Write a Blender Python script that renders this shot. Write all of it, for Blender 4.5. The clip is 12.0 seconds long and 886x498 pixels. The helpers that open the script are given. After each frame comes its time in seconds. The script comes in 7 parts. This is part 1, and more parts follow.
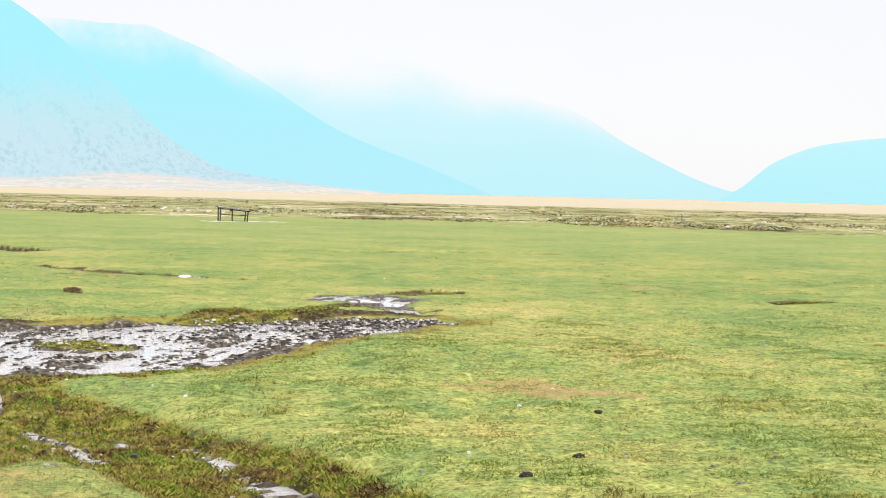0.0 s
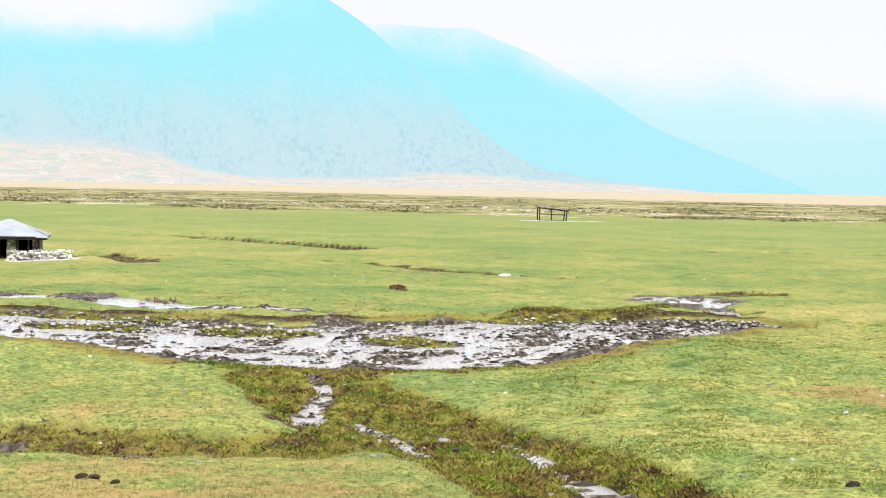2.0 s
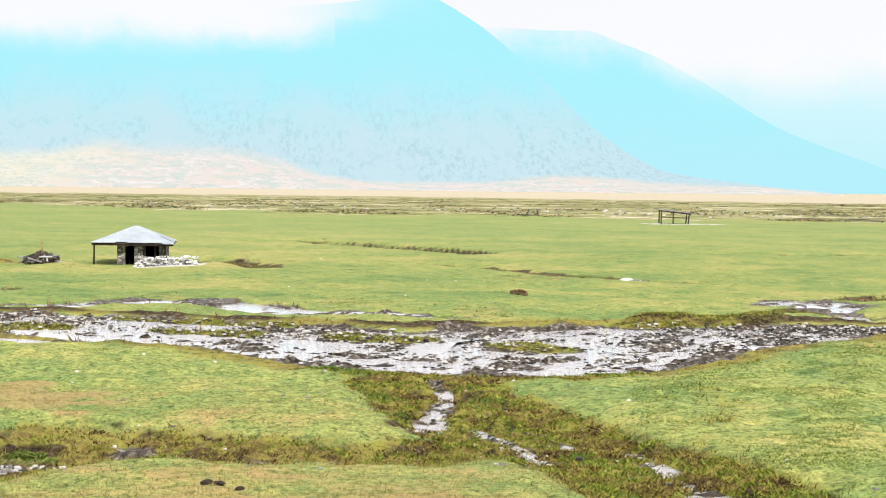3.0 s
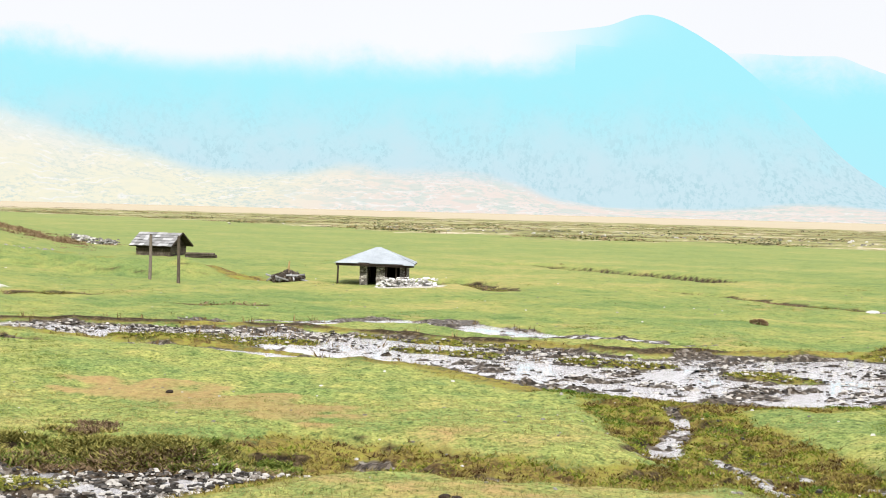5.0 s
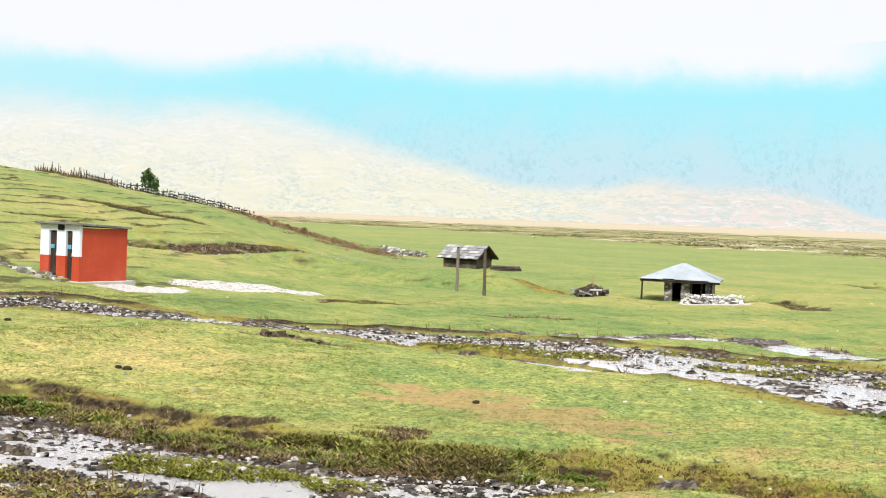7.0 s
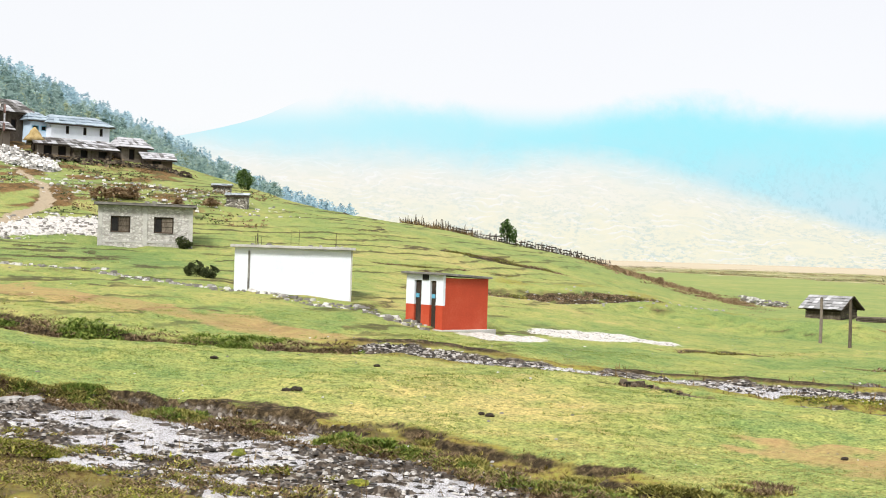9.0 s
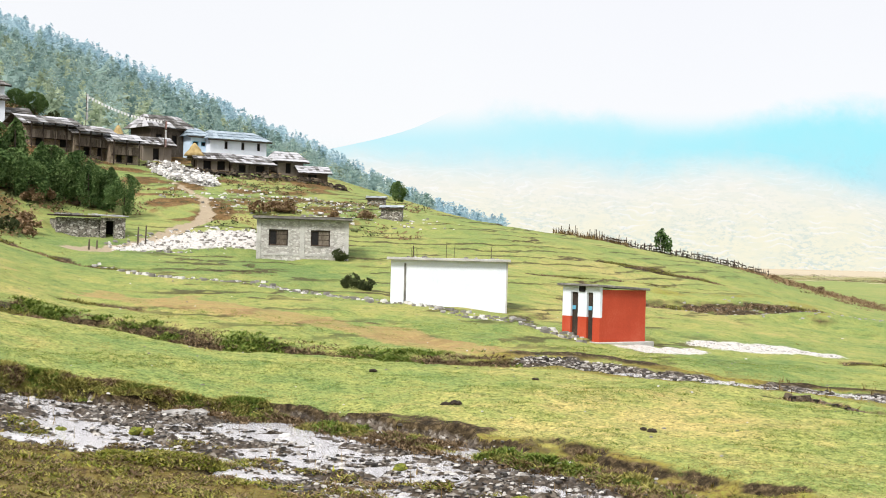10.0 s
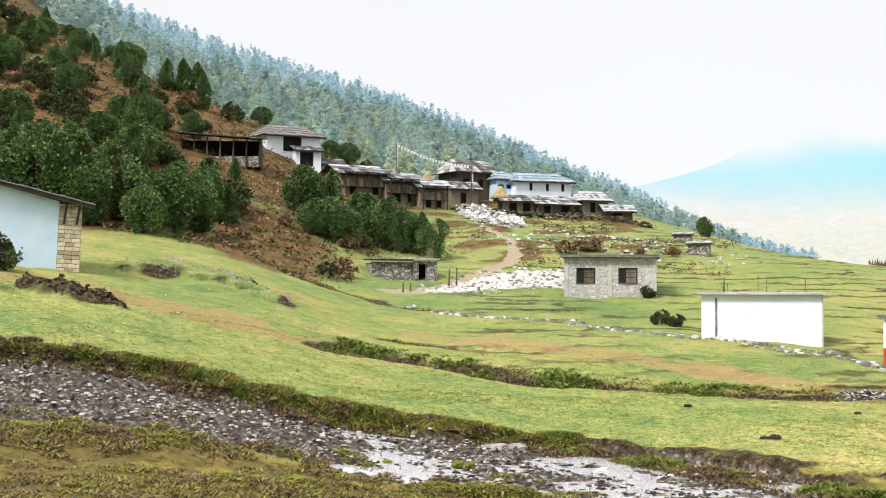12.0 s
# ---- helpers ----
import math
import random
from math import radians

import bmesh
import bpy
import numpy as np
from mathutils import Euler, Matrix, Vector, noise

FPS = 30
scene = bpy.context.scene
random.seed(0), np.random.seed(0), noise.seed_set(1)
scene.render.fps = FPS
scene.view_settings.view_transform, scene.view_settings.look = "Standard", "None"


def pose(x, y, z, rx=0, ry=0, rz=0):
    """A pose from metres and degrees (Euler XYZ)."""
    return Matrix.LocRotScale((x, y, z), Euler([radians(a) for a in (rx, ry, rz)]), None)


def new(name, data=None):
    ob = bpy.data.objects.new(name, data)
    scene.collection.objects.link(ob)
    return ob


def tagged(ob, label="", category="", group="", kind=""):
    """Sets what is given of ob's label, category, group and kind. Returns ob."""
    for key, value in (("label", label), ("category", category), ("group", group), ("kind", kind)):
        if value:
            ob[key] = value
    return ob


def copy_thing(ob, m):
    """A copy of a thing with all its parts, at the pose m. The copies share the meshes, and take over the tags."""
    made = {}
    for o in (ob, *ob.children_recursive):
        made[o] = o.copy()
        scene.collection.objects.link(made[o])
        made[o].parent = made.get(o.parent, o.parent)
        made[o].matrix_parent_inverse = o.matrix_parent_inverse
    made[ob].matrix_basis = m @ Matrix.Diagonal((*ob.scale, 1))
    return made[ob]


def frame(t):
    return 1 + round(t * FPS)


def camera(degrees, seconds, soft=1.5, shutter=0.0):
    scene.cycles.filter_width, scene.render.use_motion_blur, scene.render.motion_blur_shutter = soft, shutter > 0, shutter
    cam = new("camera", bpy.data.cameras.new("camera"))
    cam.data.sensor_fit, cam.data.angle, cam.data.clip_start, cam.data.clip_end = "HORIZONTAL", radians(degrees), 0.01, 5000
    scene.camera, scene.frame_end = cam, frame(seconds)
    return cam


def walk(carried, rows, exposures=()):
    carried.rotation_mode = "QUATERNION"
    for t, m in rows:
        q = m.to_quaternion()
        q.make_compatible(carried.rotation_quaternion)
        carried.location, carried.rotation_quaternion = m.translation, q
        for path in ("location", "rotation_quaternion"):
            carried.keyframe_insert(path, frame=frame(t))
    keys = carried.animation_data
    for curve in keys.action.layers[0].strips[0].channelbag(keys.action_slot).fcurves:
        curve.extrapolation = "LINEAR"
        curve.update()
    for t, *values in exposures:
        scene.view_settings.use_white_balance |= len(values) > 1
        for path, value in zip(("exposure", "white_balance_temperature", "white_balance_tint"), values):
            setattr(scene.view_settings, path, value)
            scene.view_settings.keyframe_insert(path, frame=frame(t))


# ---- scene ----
cam = camera(34.22, 12.0, soft=1.0)
EYE = 4.5
# seconds, east, north, up from the first eye, then the turn in degrees
ROWS = [
    (0.0, -0.03, -0.12, 0.02, 87.76, -1.33, 0.38),
    (0.5, -0.04, -0.17, -0.00, 87.72, -1.22, 3.50),
    (1.0, -0.04, -0.20, -0.02, 87.68, -1.30, 6.92),
    (1.5, -0.04, -0.19, -0.00, 87.55, -1.24, 9.97),
    (2.0, -0.04, -0.16, 0.03, 87.47, -1.10, 13.01),
    (2.5, -0.07, -0.05, 0.06, 87.45, -0.80, 15.43),
    (3.0, -0.11, -0.00, 0.07, 87.55, -0.64, 17.77),
    (5.0, -0.05, -0.29, 0.03, 88.40, -1.50, 27.20),
    (5.5, -0.00, -0.35, 0.03, 88.47, -1.96, 30.13),
    (6.0, -0.02, -0.36, 0.04, 88.43, -2.25, 33.32),
    (6.5, -0.07, -0.39, 0.05, 88.42, -2.20, 36.14),
    (7.0, -0.05, -0.44, 0.05, 88.60, -2.05, 39.24),
    (9.0, -0.09, -0.57, 0.05, 90.10, -1.83, 53.30),
    (9.5, -0.24, -0.57, 0.09, 90.22, -1.83, 56.30),
    (10.0, -0.39, -0.60, 0.14, 90.32, -1.42, 59.33),
    (10.5, -0.40, -0.66, 0.14, 90.52, -0.87, 62.02),
    (11.0, -0.32, -0.80, 0.10, 90.86, -0.52, 64.94),
    (11.5, -0.17, -0.89, 0.06, 91.26, -0.35, 67.94),
    (12.0, -0.10, -0.96, 0.01, 91.75, -0.13, 71.42),
]
walk(cam, [(t, pose(x, y, EYE + z, rx, ry, rz)) for t, x, y, z, rx, ry, rz in ROWS])

# ---- sky and sun ----
SUN_UP, SUN_TURN = 48.0, 150.0
world = bpy.data.worlds.new("overcast")
scene.world = world
world.use_nodes = True
wn, wl = world.node_tree.nodes, world.node_tree.links
wn.clear()
sky = wn.new("ShaderNodeTexSky")
sky.sky_type, sky.sun_disc = "NISHITA", False
sky.sun_elevation, sky.sun_rotation = radians(SUN_UP), radians(SUN_TURN)
clear, cloud, both, wout = wn.new("ShaderNodeBackground"), wn.new("ShaderNodeBackground"), wn.new("ShaderNodeMixShader"), wn.new("ShaderNodeOutputWorld")
clear.inputs[1].default_value = 0.12
# an overcast sky: pale grey-white near the horizon, brighter overhead, in soft folds
wco, wsep, wup, wfold, wmix = wn.new("ShaderNodeTexCoord"), wn.new("ShaderNodeSeparateXYZ"), wn.new("ShaderNodeMapRange"), wn.new("ShaderNodeTexNoise"), wn.new("ShaderNodeMix")
wl.new(wco.outputs["Generated"], wsep.inputs[0])
wl.new(wsep.outputs[2], wup.inputs[0])
wup.inputs[1].default_value, wup.inputs[2].default_value, wup.inputs[3].default_value, wup.inputs[4].default_value = 0.25, 1.0, 1.035, 1.80
wfold.inputs["Scale"].default_value, wfold.inputs["Detail"].default_value = 4.5, 4.0
wl.new(wco.outputs["Generated"], wfold.inputs["Vector"])
wmix.data_type = "RGBA"
wmix.inputs[6].default_value, wmix.inputs[7].default_value = (0.955, 0.945, 0.985, 1), (1.0, 1.0, 1.0, 1)
wl.new(wfold.outputs[0], wmix.inputs[0])
wl.new(wmix.outputs[2], cloud.inputs[0])
wl.new(wup.outputs[0], cloud.inputs[1])
both.inputs[0].default_value = 0.88
wl.new(sky.outputs[0], clear.inputs[0])
wl.new(clear.outputs[0], both.inputs[1])
wl.new(cloud.outputs[0], both.inputs[2])
wl.new(both.outputs[0], wout.inputs[0])
sun = new("sun", bpy.data.lights.new("sun", "SUN"))
sun.data.energy, sun.data.angle, sun.data.color = 4.6, radians(12), (1.0, 0.955, 0.90)
sun.matrix_world = pose(0, 0, 60, 90 - SUN_UP, 0, -SUN_TURN + 180)

# ---- materials ----
def material(name, rough=0.9, metal=0.0, spec=0.3):
    m = bpy.data.materials.new(name)
    m.use_nodes = True
    b = m.node_tree.nodes["Principled BSDF"]
    b.inputs["Roughness"].default_value, b.inputs["Metallic"].default_value = rough, metal
    b.inputs["Specular IOR Level"].default_value = spec
    return m, m.node_tree.nodes, m.node_tree.links, b


def noise_of(nt, scale, detail=4.0, rough=0.6, coords=None, stretch=None):
    nodes, links = nt
    n = nodes.new("ShaderNodeTexNoise")
    n.inputs["Scale"].default_value, n.inputs["Detail"].default_value, n.inputs["Roughness"].default_value = scale, detail, rough
    if coords is not None:
        if stretch:
            mp = nodes.new("ShaderNodeMapping")
            mp.inputs["Scale"].default_value = stretch
            links.new(coords, mp.inputs[0])
            coords = mp.outputs[0]
        links.new(coords, n.inputs["Vector"])
    return n.outputs[0]


def ramp_of(nt, fac, stops):
    nodes, links = nt
    r = nodes.new("ShaderNodeValToRGB")
    e = r.color_ramp.elements
    while len(e) > 1:
        e.remove(e[-1])
    e[0].position, e[0].color = stops[0][0], (*stops[0][1], 1)
    for p, c in stops[1:]:
        k = e.new(p)
        k.color = (*c, 1)
    links.new(fac, r.inputs[0])
    return r.outputs[0]


def mixed(nt, fac, a, b, mode="MIX"):
    nodes, links = nt
    m = nodes.new("ShaderNodeMix")
    m.data_type, m.blend_type = "RGBA", mode
    for sock, v in ((m.inputs[0], fac), (m.inputs[6], a), (m.inputs[7], b)):
        if isinstance(v, (int, float)):
            sock.default_value = v
        elif isinstance(v, tuple):
            sock.default_value = (*v, 1)
        else:
            links.new(v, sock)
    return m.outputs[2]


def calc(nt, op, a, b=0.0):
    nodes, links = nt
    m = nodes.new("ShaderNodeMath")
    m.operation = op
    for sock, v in zip(m.inputs, (a, b)):
        if isinstance(v, (int, float)):
            sock.default_value = v
        else:
            links.new(v, sock)
    return m.outputs[0]


def step_of(nt, v, lo, hi):
    nodes, links = nt
    m = nodes.new("ShaderNodeMapRange")
    m.interpolation_type = "SMOOTHSTEP"
    m.inputs[1].default_value, m.inputs[2].default_value = lo, hi
    links.new(v, m.inputs[0])
    return m.outputs[0]


def bumped(nt, b, height, strength=0.4, distance=0.02):
    nodes, links = nt
    k = nodes.new("ShaderNodeBump")
    k.inputs["Strength"].default_value, k.inputs["Distance"].default_value = strength, distance
    links.new(height, k.inputs["Height"])
    links.new(k.outputs[0], b.inputs["Normal"])


def surface(name, stops, scale=3.0, fine=25.0, rough=0.9, metal=0.0, bump=0.4, distance=0.02, stretch=None, object_random=0.0, island=0.0, spec=0.3):
    """A worn surface: colour stops over a coarse and a fine grain, with relief."""
    m, nodes, links, b = material(name, rough, metal, spec)
    nt = (nodes, links)
    co = nodes.new("ShaderNodeTexCoord").outputs["Object"]
    big, small = noise_of(nt, scale, 4, 0.6, co, stretch), noise_of(nt, fine, 3, 0.6, co, stretch)
    fac = calc(nt, "ADD", calc(nt, "MULTIPLY", big, 0.62), calc(nt, "MULTIPLY", small, 0.38))
    if object_random:
        info = nodes.new("ShaderNodeObjectInfo").outputs["Random"]
        fac = calc(nt, "ADD", fac, calc(nt, "MULTIPLY", calc(nt, "SUBTRACT", info, 0.5), object_random))
    if island:
        geo = nodes.new("ShaderNodeNewGeometry").outputs["Random Per Island"]
        fac = calc(nt, "ADD", fac, calc(nt, "MULTIPLY", calc(nt, "SUBTRACT", geo, 0.5), island))
    fac = step_of(nt, fac, 0.25, 0.75)
    links.new(ramp_of(nt, fac, stops), b.inputs["Base Color"])
    bumped(nt, b, small, bump, distance)
    return m


def ground_material():
    m, nodes, links, b = material("meadow", 0.95, 0, 0.15)
    nt = (nodes, links)
    co = nodes.new("ShaderNodeTexCoord").outputs["Object"]

    def attr(name):
        a = nodes.new("ShaderNodeAttribute")
        a.attribute_name = name
        return a.outputs["Fac"]

    n40 = noise_of(nt, 0.03, 3, 0.5, co)
    n8 = noise_of(nt, 0.14, 4, 0.6, co)
    n2 = noise_of(nt, 0.8, 5, 0.65, co)
    n03 = noise_of(nt, 5.0, 4, 0.7, co)
    n005 = noise_of(nt, 26.0, 3, 0.7, co)
    tone = calc(nt, "ADD", calc(nt, "MULTIPLY", n40, 0.30), calc(nt, "ADD", calc(nt, "MULTIPLY", n8, 0.40), calc(nt, "MULTIPLY", n2, 0.30)))
    grass = ramp_of(nt, tone, [(0.37, (0.098, 0.158, 0.048)), (0.45, (0.150, 0.202, 0.060)), (0.52, (0.215, 0.238, 0.070)), (0.62, (0.330, 0.280, 0.105))])
    tiny = noise_of(nt, 13.0, 2, 0.6, co)
    speck = step_of(nt, calc(nt, "ADD", calc(nt, "MULTIPLY", n03, 0.55), calc(nt, "MULTIPLY", tiny, 0.45)), 0.34, 0.66)
    mid = attr("mid")
    # the darkest grains put the small shadows of the turf into the colour
    grain = ramp_of(nt, speck, [(0.0, (0.22, 0.26, 0.22)), (0.3, (0.84, 0.86, 0.82)), (0.6, (1.12, 1.10, 1.08)), (1.0, (1.8, 1.65, 1.7))])
    grass = mixed(nt, calc(nt, "SUBTRACT", 0.9, calc(nt, "MULTIPLY", mid, 0.55)), grass, grain, "MULTIPLY")
    # broader tone patches; the dark ones also paint in strokes of shadow
    swell = ramp_of(nt, noise_of(nt, 1.5, 5, 0.7, co), [(0.32, (0.50, 0.60, 0.56)), (0.42, (0.92, 0.96, 0.94)), (0.62, (1.15, 1.10, 1.08))])
    grass = mixed(nt, 0.85, grass, swell, "MULTIPLY")
    far = attr("far")
    grass = mixed(nt, calc(nt, "MULTIPLY", far, 0.5), grass, (0.195, 0.240, 0.082))
    # cattle steps: thin trodden lines that follow the contour
    high = nodes.new("ShaderNodeSeparateXYZ")
    links.new(co, high.inputs[0])
    level = calc(nt, "ADD", calc(nt, "MULTIPLY", high.outputs[2], 2.3), calc(nt, "MULTIPLY", n8, 2.6))
    level = calc(nt, "FRACT", calc(nt, "ADD", level, calc(nt, "MULTIPLY", n2, 0.5)))
    thin = calc(nt, "SUBTRACT", 1.0, step_of(nt, calc(nt, "ABSOLUTE", calc(nt, "SUBTRACT", level, 0.5)), 0.05, 0.17))
    broken = step_of(nt, noise_of(nt, 0.11, 3, 0.6, co, (1, 1, 4)), 0.42, 0.54)
    thin = calc(nt, "MULTIPLY", calc(nt, "MULTIPLY", thin, broken), attr("steps"))
    grass = mixed(nt, calc(nt, "MULTIPLY", thin, 0.9), grass, (0.055, 0.048, 0.020))
    wob = calc(nt, "MULTIPLY", calc(nt, "SUBTRACT", n2, 0.5), 1.1)
    wob3 = calc(nt, "MULTIPLY", calc(nt, "SUBTRACT", n03, 0.5), 0.9)
    jit = calc(nt, "ADD", wob, wob3)
    dry = step_of(nt, calc(nt, "ADD", attr("dry"), jit), 0.3, 0.8)
    grass = mixed(nt, calc(nt, "MULTIPLY", dry, calc(nt, "ADD", 0.15, calc(nt, "MULTIPLY", n2, 1.0))), grass, mixed(nt, n03, (0.23, 0.130, 0.055), (0.40, 0.275, 0.13)))
    moss = step_of(nt, calc(nt, "ADD", attr("moss"), jit), 0.3, 0.7)
    mossy = ramp_of(nt, calc(nt, "ADD", calc(nt, "MULTIPLY", n2, 0.5), calc(nt, "MULTIPLY", n03, 0.5)), [(0.36, (0.030, 0.020, 0.008)), (0.44, (0.092, 0.060, 0.020)), (0.50, (0.185, 0.145, 0.036)), (0.57, (0.225, 0.215, 0.042)), (0.66, (0.150, 0.195, 0.042))])
    grass = mixed(nt, moss, grass, mossy)
    straw = step_of(nt, calc(nt, "ADD", attr("straw"), wob), 0.25, 0.75)
    nfar = calc(nt, "ADD", calc(nt, "MULTIPLY", noise_of(nt, 0.22, 4, 0.7, co), 0.55), calc(nt, "MULTIPLY", noise_of(nt, 0.035, 4, 0.6, co), 0.45))
    strawy = ramp_of(nt, nfar, [(0.38, (0.035, 0.028, 0.014)), (0.44, (0.120, 0.100, 0.050)), (0.48, (0.200, 0.215, 0.075)), (0.54, (0.290, 0.260, 0.120)), (0.60, (0.50, 0.43, 0.34))])
    grass = mixed(nt, straw, grass, strawy)
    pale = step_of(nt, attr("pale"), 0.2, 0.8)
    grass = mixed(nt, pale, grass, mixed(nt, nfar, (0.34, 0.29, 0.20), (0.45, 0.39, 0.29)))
    shrub = step_of(nt, calc(nt, "ADD", attr("heath"), wob), 0.3, 0.7)
    heath = ramp_of(nt, calc(nt, "ADD", calc(nt, "MULTIPLY", n2, 0.6), calc(nt, "MULTIPLY", n03, 0.4)), [(0.36, (0.028, 0.030, 0.010)), (0.46, (0.085, 0.055, 0.020)), (0.55, (0.150, 0.085, 0.032)), (0.66, (0.21, 0.16, 0.07))])
    grass = mixed(nt, shrub, grass, heath)
    # forest floor, with the blue of the distance haze put into its colour
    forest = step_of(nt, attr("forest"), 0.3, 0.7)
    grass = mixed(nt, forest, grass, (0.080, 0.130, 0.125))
    # bare soil on cut banks
    geo = nodes.new("ShaderNodeNewGeometry")
    sep = nodes.new("ShaderNodeSeparateXYZ")
    links.new(geo.outputs["Normal"], sep.inputs[0])
    steep = step_of(nt, calc(nt, "ADD", calc(nt, "SUBTRACT", 1.0, sep.outputs[2]), calc(nt, "MULTIPLY", calc(nt, "SUBTRACT", n03, 0.5), 0.06)), 0.06, 0.15)
    steep = calc(nt, "MULTIPLY", steep, calc(nt, "SUBTRACT", 1.0, shrub))
    soil = calc(nt, "MAXIMUM", steep, step_of(nt, calc(nt, "ADD", attr("soil"), jit), 0.35, 0.75))
    earth = ramp_of(nt, n03, [(0.38, (0.014, 0.010, 0.005)), (0.52, (0.045, 0.032, 0.016)), (0.66, (0.13, 0.095, 0.05))])
    grass = mixed(nt, soil, grass, earth)
    # gravel of the beds: wet dark silt and pale pebbles
    v = nodes.new("ShaderNodeTexVoronoi")
    v.inputs["Scale"].default_value = 11.0
    links.new(co, v.inputs["Vector"])
    hue = nodes.new("ShaderNodeSeparateColor")
    links.new(v.outputs["Color"], hue.inputs[0])
    gravel = ramp_of(nt, hue.outputs[0], [(0.0, (0.016, 0.012, 0.008)), (0.45, (0.050, 0.037, 0.025)), (0.8, (0.10, 0.08, 0.06)), (1.0, (0.24, 0.22, 0.19))])
    bed = step_of(nt, calc(nt, "ADD", attr("bed"), calc(nt, "MULTIPLY", jit, 0.6)), 0.3, 0.6)
    grass = mixed(nt, bed, grass, gravel)
    track = step_of(nt, calc(nt, "ADD", attr("track"), calc(nt, "MULTIPLY", jit, 0.5)), 0.35, 0.7)
    grass = mixed(nt, track, grass, mixed(nt, n03, (0.22, 0.17, 0.11), (0.38, 0.32, 0.23)))
    rubble = step_of(nt, calc(nt, "ADD", attr("rubble"), calc(nt, "MULTIPLY", jit, 1.2)), 0.45, 0.85)
    grass = mixed(nt, rubble, grass, mixed(nt, speck, (0.30, 0.28, 0.25), (0.62, 0.60, 0.57)))
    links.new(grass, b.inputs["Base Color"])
    wet = nodes.new("ShaderNodeMapRange")
    wet.inputs[3].default_value, wet.inputs[4].default_value = 0.95, 0.42
    links.new(bed, wet.inputs[0])
    links.new(wet.outputs[0], b.inputs["Roughness"])
    bumped(nt, b, calc(nt, "ADD", calc(nt, "MULTIPLY", n03, 1.0), calc(nt, "MULTIPLY", n005, 0.35)), 0.55, 0.10)
    return m


def water_material():
    m, nodes, links, b = material("shallow water", 0.07, 0, 1.0)
    nt = (nodes, links)
    # pale base colour, raised to carry the white sky glint on the water
    b.inputs["Base Color"].default_value = (0.50, 0.495, 0.51, 1)
    b.inputs["IOR"].default_value = 1.48
    co = nodes.new("ShaderNodeTexCoord").outputs["Object"]
    bumped(nt, b, noise_of(nt, 7.0, 6, 0.8, co), 1.0, 0.06)
    return m


